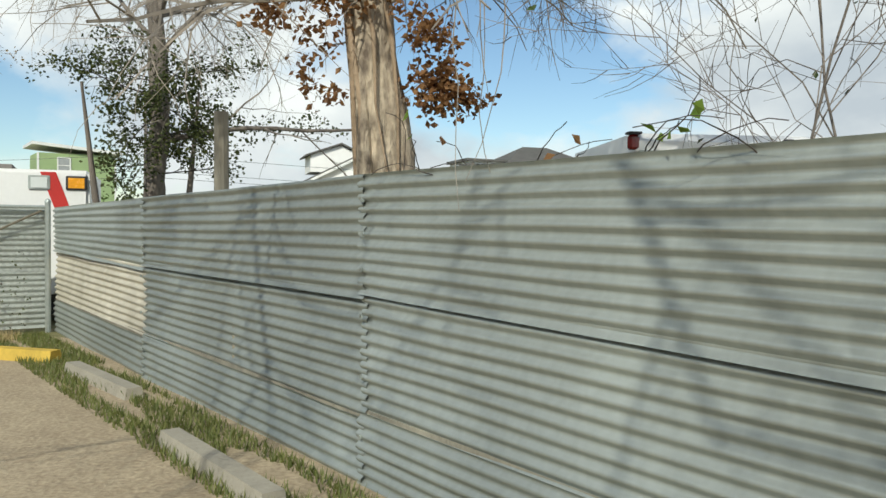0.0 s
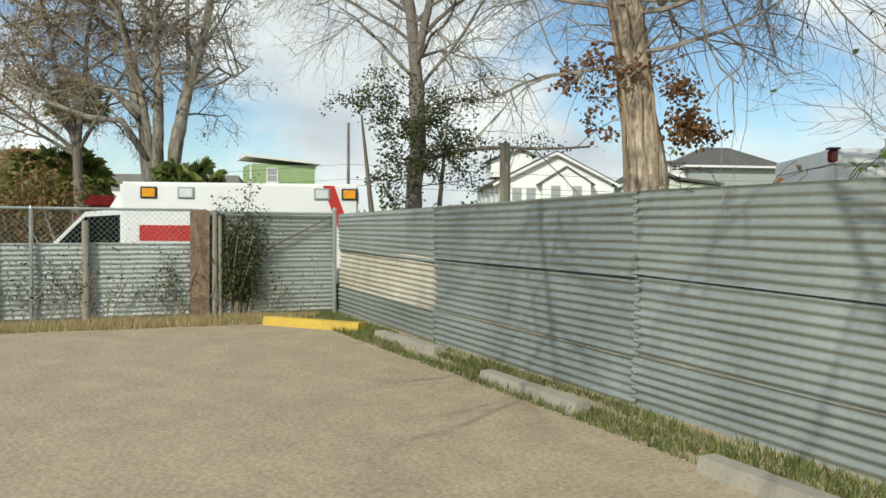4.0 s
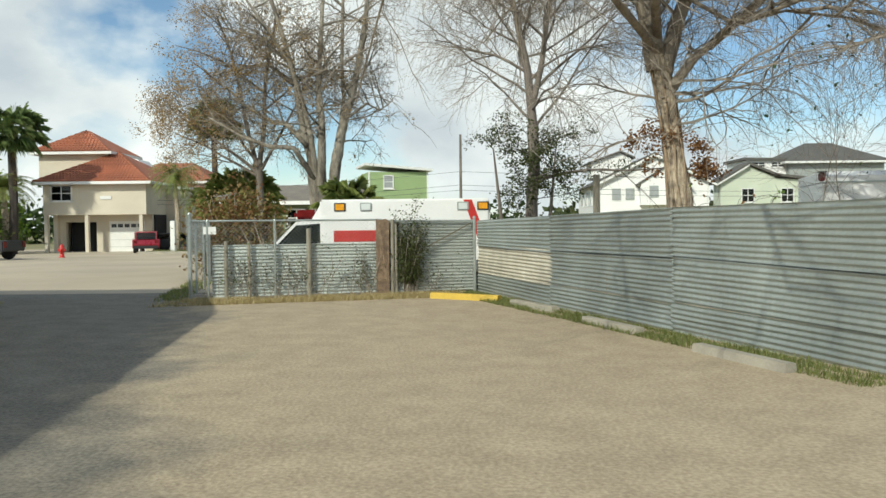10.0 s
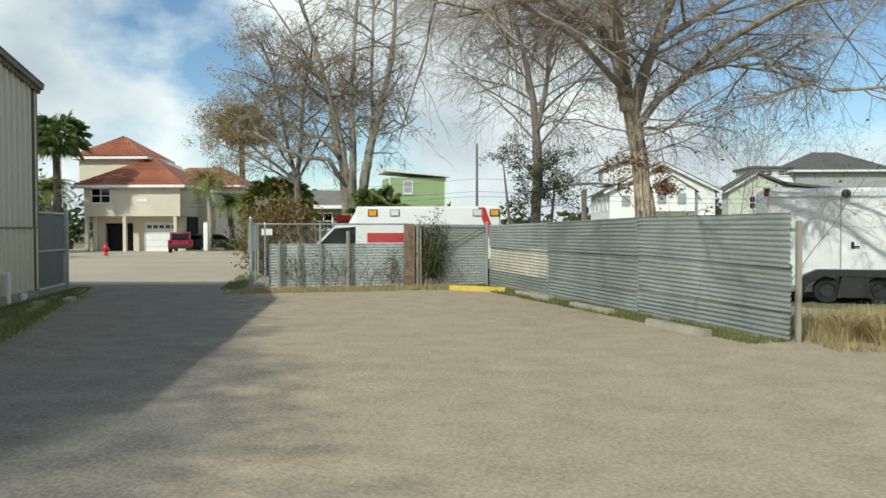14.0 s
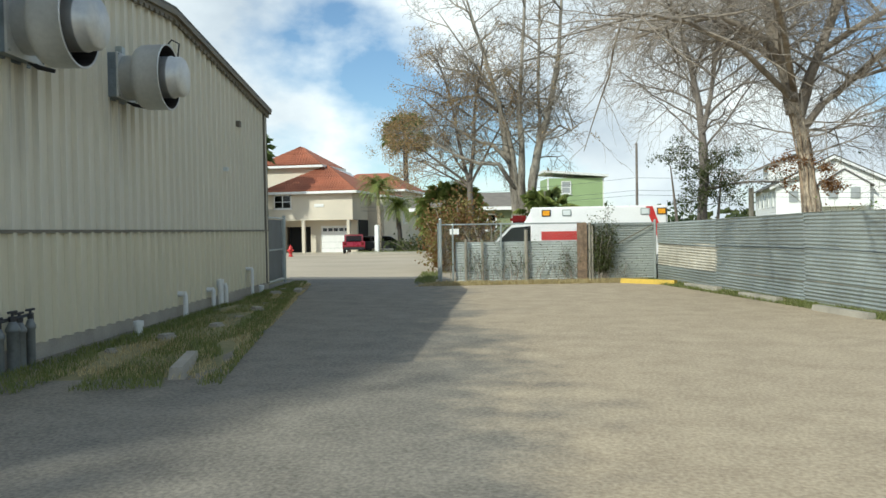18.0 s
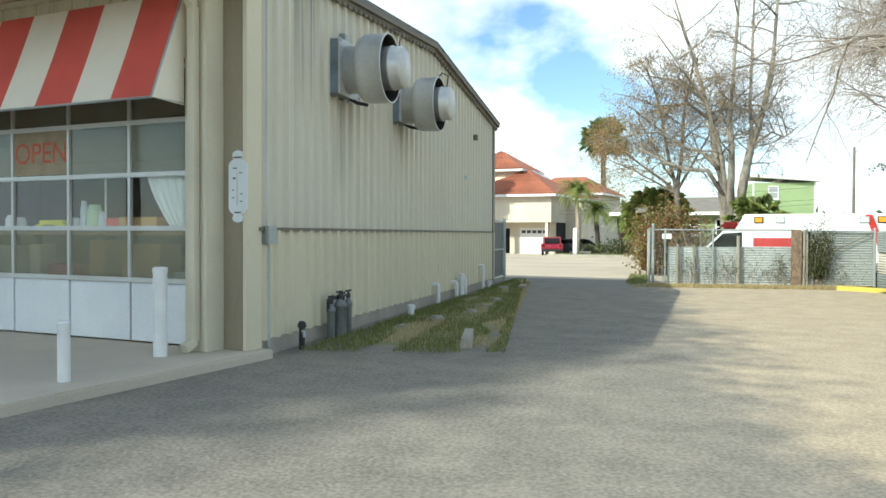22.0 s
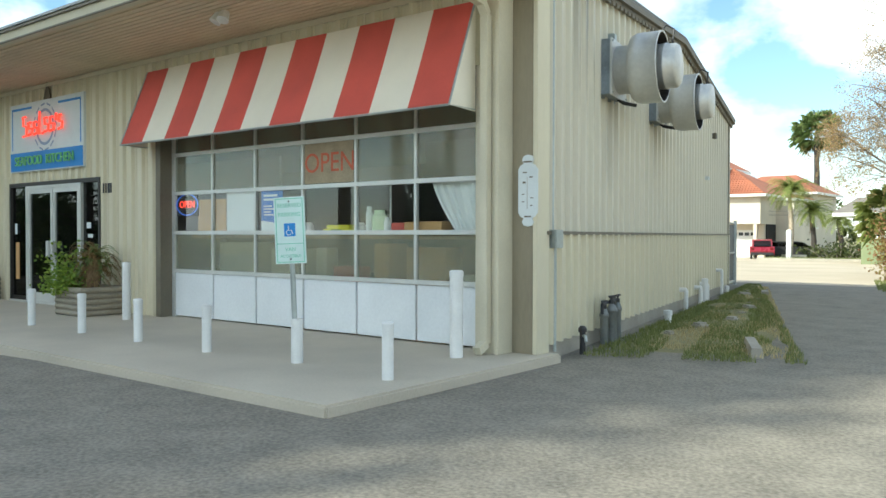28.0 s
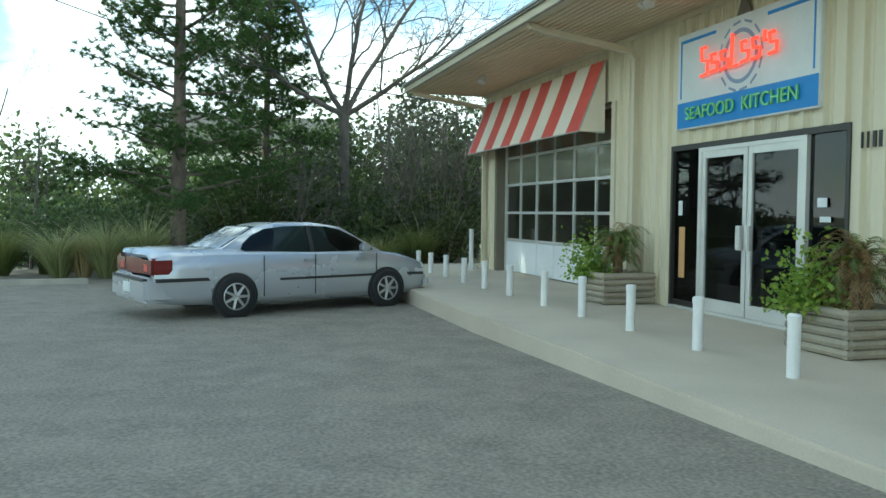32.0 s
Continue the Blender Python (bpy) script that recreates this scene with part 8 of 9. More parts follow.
part("garage_shade", MB().box((-30.1, ry + 2.3, zg), (-27.9, ry + 2.4, 2.2)), DARK, rh, "black sheet that stands in for the shade of the open garage")
part("garage_floor", MB().box((rx0, ry - 1, zg - 0.1), (rx1, ry + 6, zg + 0.02)), SLAB, rh)
for x in (rx0 + 0.15, -28.0, -24.2):
    part("column", MB().box((x - 0.12, ry + 0.02, zg - 0.1), (x + 0.12, ry + 0.3, 2.2)), STUCCO, rh)
gd = part("garage_door", MB().box((-27.0, ry + 1.45, zg), (-24.45, ry + 1.52, 1.75)), WHITE, rh, "white panelled garage door")
for k in range(5):
    part("door_pane", MB().box((-26.85 + k * 0.47, ry + 1.43, 1.3), (-26.5 + k * 0.47, ry + 1.45, 1.55)), HOUSE_GLASS, gd)
for j in range(3):
    part("door_groove", MB().box((-27.0, ry + 1.44, zg + 0.35 + j * 0.5), (-24.45, ry + 1.45, zg + 0.37 + j * 0.5)), GREY_SIDING, gd)
window(rh, -30.45, -28.95, ry, 3.15, 4.28, bars=1)
part("wall_crest", MB().box((-27.0, ry - 0.05, 3.25), (-26.2, ry, 3.5), None, 0.02), WHITE, rh, "pale moulded plaque")
part("corner_trim", MB().box((-28.75, ry - 0.03, 2.2), (-28.55, ry, 4.3)), STUCCO, rh)
roof = prism_roof(rh, rx0, rx1, ry, ry + 9, 4.5, 6.95, 4.2, TILE_RED, "red clay-tile hip roof", 0.55)
tile_rows(roof, (rx0 - 0.5, ry - 0.52, 4.52), (rx1 + 0.5, ry - 0.52, 4.52), (rx1 - 3.6, ry + 4.4, 6.93), (rx0 + 3.6, ry + 4.4, 6.93), 14, 34, TILE_RED)
part("tower_wall", MB().box((-33.0, ry + 3.5, 4.5), (-27.9, ry + 8.5, 6.75)), STUCCO, rh)
roof = prism_roof(rh, -33.0, -27.9, ry + 3.5, ry + 8.5, 6.9, 8.75, 2.9, TILE_RED, "upper red clay-tile roof", 0.5)
tile_rows(roof, (-33.5, ry + 2.98, 6.92), (-27.4, ry + 2.98, 6.92), (-30.4, ry + 5.9, 8.72), (-30.5, ry + 5.9, 8.72), 9, 22, TILE_RED)
# lower wing and the next house with a dormer
part("wing_wall", MB().box((-23.95, ry + 4, zg - 0.1), (-22.4, ry + 10, 4.2)), STUCCO, rh)
prism_roof(rh, -23.95, -22.4, ry + 4, ry + 10, 4.3, 4.7, 0.6, TILE_RED, "red tile roof of the wing", 0.2)
h2 = thing("stucco_house", (-27, 66, zg), "pale stucco house with a red roof and a small white dormer", "house")
part("wall", MB().box((-31.0, 57.5, zg - 0.2), (-22.9, 66, 5.0)), STUCCO, h2)
prism_roof(h2, -31.0, -22.9, 57.5, 66, 5.1, 6.95, 3.0, TILE_RED, "red roof", 0.5)
part("dormer", MB().prism([(-29.35, 57.8, 5.4), (-28.35, 57.8, 5.4), (-28.35, 57.8, 6.5), (-28.85, 57.8, 7.0), (-29.35, 57.8, 6.5)], (0, 2.5, 0)), WHITE_SIDING, h2, "white gabled dormer")
for x in (-29.4, -27.3, -25.2):
    window(h2, x, x + 1.3, 57.5, 2.9, 4.4, glass=HOUSE_GLASS)
for x in (-27.5, -24.8):
    part("balcony", MB().box((x, 56.5, 1.9), (x + 2.4, 57.49, 2.05)).box((x, 56.5, 2.05), (x + 2.4, 56.58, 2.9)), WHITE, h2)

# small green house on stilts
gh = thing("green_house", (-7.6, 58, gz(-7, 53)), "light green clapboard house with a white slanting roof edge", "house")
gz0 = gz(-7, 53)
part("wall", MB().box((-9.9, 55.4, gz0 - 0.1), (-5.1, 59.4, 5.55)), GREEN_SIDING, gh)
for x in (-9.95, -5.15):
    part("corner_board", MB().box((x, 55.34, gz0), (x + 0.12, 55.46, 5.55)), WHITE, gh)
for k in range(26):
    z = 0.3 + k * 0.19
    part("clapboard", MB().prism([(-9.83, 55.4, z), (-9.83, 55.375, z), (-9.83, 55.398, z + 0.18)], (4.68, 0, 0)), GREEN_SIDING, gh)
part("roof", MB().prism([(-10.3, 55.0, 6.05), (-10.3, 59.8, 6.05), (-4.7, 59.8, 5.62), (-4.7, 55.0, 5.62)], (0, 0, 0.2)), WHITE, gh, "white low shed roof")
for k in range(26):
    z = 0.3 + k * 0.19
    part("clapboard", MB().prism([(-9.9, 55.5, z), (-9.925, 55.5, z), (-9.902, 55.5, z + 0.18)], (0, 3.9, 0)), GREEN_SIDING, gh)
window(gh, -8.75, -7.9, 55.38, 4.2, 5.3, bars=0, glass=PALE_GLASS)
gh.rotation_euler.z = radians(15)

# grey-roofed low house between trees
SHINGLE_BROWN = mat("brown_grey_shingles", (0.20, 0.175, 0.145), 0.9, 0.2, 2, 30, 0.2)
OLIVE_SIDING = mat("olive_siding", (0.20, 0.235, 0.12), 0.7, 0.08, 0.8, 20, 0.03)
lh = thing("low_house", (-10, 33, gz(-10, 33)), "low olive-green house with a brown-grey shingle roof", "house")
part("wall", MB().box((-14.2, 33, gz(-10, 33) - 0.1), (-7.5, 39, 2.5)), OLIVE_SIDING, lh)
prism_roof(lh, -15.0, -7.5, 33, 39, 2.6, 3.6, 0.6, SHINGLE_BROWN, "brown-grey shingle roof", 0.6)
for x in (-13.5, -11.4, -9.4):
    window(lh, x, x + 1.1, 33.0, 1.2, 2.2, glass=HOUSE_GLASS)

# white clapboard house with a gable
wz = gz(8, 36)
WM = Matrix.Translation((8.5, 50.4, 0.95)) @ Matrix.Rotation(radians(-3), 4, "Z")
wh = thing("white_house", Matrix.Translation((8.5, 50.4, wz)), "white clapboard house with a broad front gable and grey roof", "house")
w_p = lambda x, y, z: WM @ Vector((x, y, z))
W, HALF = 8.0, 4.0
part("wall", MB().box((0, 0, wz - 1.1), (W, 15, 3.3), WM), WHITE_SIDING, wh)
part("gable_wall", MB().prism([w_p(0, 0, 3.3), w_p(W, 0, 3.3), w_p(HALF, 0, 5.3)], WM.to_3x3() @ Vector((0, 15, 0))), WHITE_SIDING, wh, "white front gable")
for k in range(15):
    z = 0.3 + k * 0.2
    part("clapboard", MB().prism([w_p(0, 0, z), w_p(0, -0.025, z), w_p(0, -0.002, z + 0.19)], WM.to_3x3() @ Vector((W, 0, 0))), WHITE_SIDING, wh)
    part("clapboard", MB().prism([w_p(0, 0, z), w_p(-0.025, 0, z), w_p(-0.002, 0, z + 0.19)], WM.to_3x3() @ Vector((0, 15, 0))), WHITE_SIDING, wh)
for xe in (-0.5, W + 0.5):
    rf = part("roof", MB().prism([w_p(HALF, -0.35, 5.38), w_p(xe, -0.35, 3.12), w_p(xe, -0.35, 3.22), w_p(HALF, -0.35, 5.5)], WM.to_3x3() @ Vector((0, 15.8, 0))), SHINGLE, wh, "grey shingle slope")
    part("gable_board", MB().prism([w_p(HALF, -0.39, 5.2), w_p(xe, -0.39, 2.94), w_p(xe, -0.39, 3.12), w_p(HALF, -0.39, 5.4)], WM.to_3x3() @ Vector((0, 0.04, 0))), WHITE, rf)
part("porch_gable", MB().prism([w_p(2.9, -0.8, 1.6), w_p(6.3, -0.8, 1.6), w_p(6.3, -0.8, 3.2), w_p(4.6, -0.8, 4.25), w_p(2.9, -0.8, 3.2)], WM.to_3x3() @ Vector((0, 0.8, 0))), WHITE_SIDING, wh)
for xe in (2.6, 6.6):
    part("porch_board", MB().prism([w_p(4.6, -0.9, 4.26), w_p(xe, -0.9, 3.02), w_p(xe, -0.9, 3.12), w_p(4.6, -0.9, 4.38)], WM.to_3x3() @ Vector((0, 0.85, 0))), SHINGLE, wh)
part("dormer", MB().prism([w_p(0.2, 6.5, 4.0), w_p(3.4, 6.5, 4.0), w_p(3.4, 6.5, 5.6), w_p(2.5, 6.5, 6.05), w_p(0.2, 6.5, 5.25)], WM.to_3x3() @ Vector((0, 4, 0))), WHITE_SIDING, wh, "white roof lantern")
part("dormer_roof", MB().prism([w_p(-0.2, 6.2, 5.15), w_p(2.5, 6.2, 6.1), w_p(3.7, 6.2, 5.55), w_p(3.7, 6.2, 5.68), w_p(2.5, 6.2, 6.23), w_p(-0.2, 6.2, 5.27)], WM.to_3x3() @ Vector((0, 4.6, 0))), SHINGLE, wh)
for x, y, z in ((3.5, -0.8, 2.15), (5.0, -0.8, 2.15), (0.9, 0.0, 2.0), (1.9, 0.0, 2.0)):
    fr = part("window", MB().box((x, y - 0.06, z), (x + 0.65, y, z + 0.85), WM), GREY_SIDING, wh)
    part("pane", MB().box((x + 0.07, y - 0.075, z + 0.07), (x + 0.58, y - 0.06, z + 0.78), WM), PALE_GLASS, fr)
for y in (1.5, 4.5, 8.0, 11.0):
    fr = part("window", MB().box((-0.08, y, 1.7), (0.0, y + 0.8, 2.9), WM), WHITE, wh)
    part("pane", MB().box((-0.095, y + 0.08, 1.78), (-0.08, y + 0.72, 2.82), WM), PALE_GLASS, fr)
# dark-roofed grey house
dz = gz(26, 60)
dh = thing("grey_house", (31, 68, dz), "pale two-storey house with dark hip and gable roofs", "house")
part("upper_wall", MB().box((29.0, 66, dz), (37.8, 74, 6.75)), GREY_SIDING, dh)
prism_roof(dh, 29.0, 37.8, 66, 74, 6.8, 8.85, 3.7, SHINGLE, "dark hip roof", 0.6)
part("mid_wall", MB().box((25.2, 66.6, dz), (29.0, 72, 7.0)), WHITE_SIDING, dh)
part("mid_roof", MB().prism([(24.9, 66.2, 7.0), (29.4, 66.2, 7.0), (29.4, 66.2, 7.15), (24.9, 66.2, 7.25)], (0, 6.0, 0)), SHINGLE, dh)
for x in (25.7, 27.5):
    window(dh, x, x + 1.3, 66.6, 6.3, 6.85, glass=HOUSE_GLASS)
part("low_wall", MB().prism([(22.1, 64.5, dz - 0.1), (31.0, 64.5, dz - 0.1), (31.0, 64.5, 4.85), (27.3, 64.5, 5.2), (24.6, 64.5, 6.35), (22.1, 64.5, 4.8)], (0, 2.0, 0)), PALE_GREEN, dh, "pale green gabled wing")
for p, q in (((21.6, 4.65), (24.6, 6.45)), ((24.6, 6.45), (27.4, 5.3)), ((26.9, 5.42), (31.5, 4.9))):
    part("low_roof", MB().prism([(p[0], 64.1, p[1]), (q[0], 64.1, q[1]), (q[0], 64.1, q[1] + 0.22), (p[0], 64.1, p[1] + 0.22)], (0, 2.9, 0)), SHINGLE, dh)
part("barge_board", MB().prism([(21.6, 64.06, 4.52), (24.6, 64.06, 6.3), (24.6, 64.06, 6.44), (21.6, 64.06, 4.66)], (0, 0.04, 0)), WHITE, dh)
for x in (24.0, 27.6, 29.4):
    window(dh, x, x + 1.2, 64.5, 3.0, 4.3, glass=HOUSE_GLASS)
# pale house behind the thicket
ph = thing("pale_house", (-58, -15, gz(-58, -15)), "pale clapboard house glimpsed through the thicket", "house")
part("wall", MB().box((-62, -20, gz(-58, -15) - 0.1), (-56, -10, 4.8)), WHITE_SIDING, ph)
prism_roof(ph, -62, -56, -20, -10, 4.9, 6.8, 0.0, SHINGLE, "grey roof", 0.5, "y")
for y in (-17.5, -14.0):
    window(ph, y, y + 1.2, -56.0, 2.0, 3.6, out=1, axis="x", glass=HOUSE_GLASS)
# distant low skyline of trees and roofs
random.seed(300)
for k in range(26):
    x = -90 + k * 9 + rnd(-2, 2)
    bush("far_trees", (x, 92 + rnd(-6, 10)), (6.5, 4.0, rnd(4.5, 8.0)), 500, 0.9, LEAF_OLIVE if k % 2 else LEAF_GREEN, "far hazy tree clump on the skyline", 310 + k, "trees", 14)

# ---- ambulance behind the back fence ----
az = gz(-3.5, 8) + 0.0
am = thing("ambulance", (-3.6, 8.0, az), "white box ambulance with a red stripe and warning lights", "ambulance")
part("box_body", MB().box((-5.42, 6.95, 0.25), (-1.75, 8.75, 1.83), None, 0.04), VEHICLE_WHITE, am)
part("cab", MB().prism([(-5.15, 7.05, 0.2), (-7.25, 7.05, 0.2), (-7.25, 7.05, 0.72), (-6.45, 7.05, 0.86), (-5.95, 7.05, 1.36), (-5.15, 7.05, 1.42)], (0, 1.6, 0)), VEHICLE_WHITE, am)
part("chassis", MB().box((-7.1, 7.1, -0.02), (-1.8, 8.6, 0.24)), BLACK, am)
part("side_window", MB().prism([(-5.4, 7.04, 0.88), (-6.35, 7.04, 0.88), (-5.95, 7.04, 1.28), (-5.4, 7.04, 1.32)], (0, -0.012, 0)), CAR_GLASS, am)
part("windscreen", MB().add([(-6.48, 7.15, 0.9), (-6.48, 8.55, 0.9), (-5.99, 8.5, 1.36), (-5.99, 7.2, 1.36)], [(0, 1, 2, 3)]), CAR_GLASS, am)
part("side_stripe", MB().box((-5.12, 6.938, 0.92), (-3.2, 6.948, 1.16)), RED_PAINT, am, "broad red side stripe")
part("slash_stripe", MB().prism([(-2.32, 6.94, 1.8), (-2.14, 6.94, 1.8), (-1.78, 6.94, 0.8), (-1.96, 6.94, 0.8)], (0, 0.008, 0)), RED_PAINT, am, "slanted red stripe at the rear")
part("roof_light", MB().box((-6.02, 7.15, 1.40), (-5.5, 8.5, 1.62), None, 0.07), LAMP_RED, am, "red roof light bar")
part("cap_fairing", MB().prism([(-5.42, 7.1, 1.40), (-5.62, 7.1, 1.40), (-5.42, 7.1, 1.74)], (0, 1.5, 0)), VEHICLE_WHITE, am)
for x, m_ in ((-4.98, AMBER), (-4.42, SIGN_WHITE), (-2.33, SIGN_WHITE), (-1.90, AMBER)):
    lamp = part("warning_light", MB().box((x - 0.125, 6.925, 1.575), (x + 0.125, 6.95, 1.755), None, 0.008), BLACK if m_ == AMBER else GALV, am)
    part("lens", MB().box((x - 0.095, 6.915, 1.60), (x + 0.095, 6.925, 1.73)), m_, lamp)
for x in (-6.5, -2.9):
    wm = Matrix.Translation((x, 7.06, 0.18)) @ Matrix.Rotation(radians(90), 4, "X")
    part("wheel", MB().lathe([(0.18, -0.02), (0.33, -0.02), (0.34, 0.02), (0.34, 0.2), (0.2, 0.22), (0.001, 0.2)], 20, wm @ Matrix.Translation((0, 0, -0.2))), RUBBER, am)

# ---- white trailer behind the fence end ----
tr = thing("white_trailer", (4.6, 1.2, -0.1), "white box trailer with black tandem fenders", "trailer")
tm = Matrix.Translation((2.97, 1.65, 0)) @ Matrix.Rotation(radians(-14), 4, "Z")
part("box_body", MB().box((0, 0, 0.1), (5.0, 2.2, 1.86), tm, 0.03), VEHICLE_WHITE, tr)
part("roof_cap", MB().prism([tm @ Vector((0.0, y, z)) for y, z in ((-0.012, 1.845), (-0.012, 1.93), (0.06, 2.0), (2.14, 2.0), (2.2, 1.93), (2.2, 1.845))], tm.to_3x3() @ Vector((5.0, 0, 0))), VEHICLE_WHITE, tr, "rounded white roof cap")
for x in (1.25, 2.5, 3.75):
    part("panel_joint", MB().box((x - 0.012, -0.006, 0.23), (x + 0.012, 0.0, 1.84), tm), GALV, tr)
part("roof_rail", MB().box((0.03, -0.022, 1.825), (4.97, 0.0, 1.85), tm), GALV, tr)
part("door_latch", MB().box((1.42, -0.03, 0.9), (1.47, 0.0, 1.02), tm, 0.008).box((1.44, -0.05, 0.92), (1.56, -0.03, 0.945), tm, 0.006), BLACK, tr, "small black door latch")
part("frame", MB().box((0.1, 0.1, 0.0), (4.9, 2.1, 0.1), tm), BLACK, tr)
part("lower_trim", MB().box((0, -0.012, 0.1), (5.0, 0.0, 0.22), tm), GALV, tr)
part("fender", MB().prism([tm @ Vector((x, -0.22, z)) for x, z in ((0.46, -0.02), (0.5, 0.24), (0.62, 0.42), (0.84, 0.52), (2.02, 0.52), (2.22, 0.43), (2.35, 0.24), (2.42, -0.02), (2.28, -0.02), (2.2, 0.22), (2.0, 0.40), (0.88, 0.40), (0.66, 0.22), (0.58, -0.02))], tm.to_3x3() @ Vector((0, 0.24, 0))), BLACK, tr, "black steel tandem fender")
part("fender_skirt", MB().prism([tm @ Vector((x, -0.2, z)) for x, z in ((1.16, 0.02), (1.25, 0.41), (1.66, 0.41), (1.74, 0.02))], tm.to_3x3() @ Vector((0, 0.2, 0))), BLACK, tr)
for x in (1.02, 1.88):
    wm = tm @ Matrix.Translation((x, -0.1, 0.14)) @ Matrix.Rotation(radians(90), 4, "X")
    ty = part("tyre", MB().lathe([(0.14, 0.0), (0.22, 0.0), (0.235, -0.03), (0.235, -0.14), (0.22, -0.16)], 22, wm), RUBBER, tr)
    part("rim", MB().lathe([(0.14, 0.0), (0.12, -0.03), (0.001, -0.03)], 18, wm), BLACK, ty)
part("vent_dome", MB().tube([tm @ Vector((1.33, -0.015, 1.885)), tm @ Vector((1.33, -0.05, 1.885)), tm @ Vector((1.33, -0.09, 1.87))], [0.085, 0.08, 0.04], 12), BLACK, tr, "round black side vent")
part("corner_light", MB().lathe([(0.001, 0), (0.035, 0.005), (0.052, 0.025), (0.052, 0.11), (0.035, 0.13), (0.001, 0.135)], 12, tm @ Matrix.Translation((-0.01, 0.02, 1.85))), LAMP_RED, tr, "dark red corner marker light")
part("light_hood", MB().box((-0.07, -0.04, 1.985), (0.05, 0.08, 2.005), tm, 0.006), BLACK, tr)
part("jack", MB().cyl(tm @ Vector((4.7, 0.3, -0.1)), tm @ Vector((4.7, 0.3, 0.2)), 0.04, 8), GALV, tr)
part("jack", MB().cyl(tm @ Vector((4.7, 1.9, -0.1)), tm @ Vector((4.7, 1.9, 0.2)), 0.04, 8), GALV, tr)

# ---- hydrant, posts, stones, far cars ----
hx, hy = -24.1, 34.2
hz = gz(hx, hy)
hd = thing("fire_hydrant", (hx, hy, hz), "red fire hydrant at the street edge", "fire hydrant")
hm = Matrix.Translation((hx, hy, hz))
part("barrel", MB().lathe([(0.17, 0.0), (0.17, 0.05), (0.12, 0.06), (0.11, 0.42), (0.16, 0.44), (0.16, 0.5), (0.12, 0.52), (0.13, 0.6), (0.10, 0.68), (0.04, 0.73), (0.04, 0.78), (0.001, 0.79)], 14, hm), RED_PAINT, hd, smooth=True)
for s in (-1, 1):
    part("nozzle", MB().cyl((hx + s * 0.1, hy, hz + 0.42), (hx + s * 0.22, hy, hz + 0.42), 0.06, 10), RED_PAINT, hd)
part("nozzle", MB().cyl((hx, hy - 0.1, hz + 0.38), (hx, hy - 0.23, hz + 0.38), 0.075, 10), RED_PAINT, hd)


def far_car(x, y, ang, material, label, tall):
    """A small upright vehicle seen far off."""
    z = gz(x, y) + 0.01
    M = Matrix.Translation((x, y, z)) @ Matrix.Rotation(ang, 4, "Z")
    t = thing("parked_car", (x, y, z), label, "car")
    shell = MB()
    for y_, k_ in ((-0.84, 0.0), (-0.70, 0.06)):
        shell.prism([M @ Vector((u, y_, h)) for u, h in ((-2.0 + k_, 0.34), (1.95 - k_, 0.3), (2.02 - k_, 0.55), (1.9 - k_, 0.78), (1.05, 0.9), (-1.9, 0.92), (-2.04 + k_, 0.6))], M.to_3x3() @ Vector((0, -2 * y_, 0)))
    part("body", shell, material, t)
    part("cabin", MB().prism([M @ Vector((u, -0.68, h)) for u, h in ((-1.92, 0.88), (1.1, 0.88), (0.55, tall - 0.06), (0.2, tall), (-1.3, tall), (-1.62, tall - 0.06))], M.to_3x3() @ Vector((0, 1.36, 0))), material, t)
    part("bumper", MB().box((-2.1, -0.78, 0.3), (-1.95, 0.78, 0.5), M, 0.03), BLACK, t)
    for s in (-1, 1):
        part("side_glass", MB().prism([M @ Vector((u, s * 0.7, h)) for u, h in ((-1.7, 0.9), (0.9, 0.9), (0.45, tall - 0.07), (-1.6, tall - 0.07))], M.to_3x3() @ Vector((0, s * 0.012, 0))), CAR_GLASS, t)
        part("tail_lamp", MB().box((-2.02, s * 0.65 - 0.1, 0.6), (-1.96, s * 0.65 + 0.1, 0.85), M), LAMP_RED, t)
        for u in (-1.25, 1.25):
            wm = M @ Matrix.Translation((u, s * 0.72, 0.3)) @ Matrix.Rotation(radians(90 * s), 4, "X")
            part("tyre", MB().lathe([(0.001, -0.1), (0.29, -0.1), (0.3, -0.06), (0.3, 0.08), (0.001, 0.08)], 16, wm), RUBBER, t)
    part("rear_glass", MB().prism([M @ Vector((u, -0.58, h)) for u, h in ((-1.97, 0.93), (-1.9, 0.93), (-1.62, tall - 0.1), (-1.7, tall - 0.1))], M.to_3x3() @ Vector((0, 1.16, 0))), CAR_GLASS, t)
    return t


SUV_RED = mat("deep_red_car_paint", (0.25, 0.01, 0.022), 0.3, 0.05, 2, 30, 0, coat=0.5)
far_car(-23.25, 44.6, radians(108), SUV_RED, "red sport-utility car parked by the far house", 1.45)
far_car(-21.4, 46.4, radians(20), BLACK, "dark car behind the garden shrubs", 1.3)
pk = thing("dark_pickup", (-27.2, 31.0, gz(-28, 31)), "dark pickup truck parked at the street side", "truck")
pm = Matrix.Translation((-27.2, 31.0, gz(-28, 31))) @ Matrix.Rotation(radians(172), 4, "Z")
part("bed", MB().box((-2.4, -0.85, 0.45), (-0.4, 0.85, 1.0), pm, 0.05), BLACK, pk)
part("cab", MB().box((-0.4, -0.85, 0.45), (2.4, 0.85, 1.05), pm, 0.05).prism([pm @ Vector((u, -0.75, h)) for u, h in ((-0.4, 1.05), (1.3, 1.05), (0.8, 1.65), (-0.3, 1.65))], pm.to_3x3() @ Vector((0, 1.5, 0))), BLACK, pk)
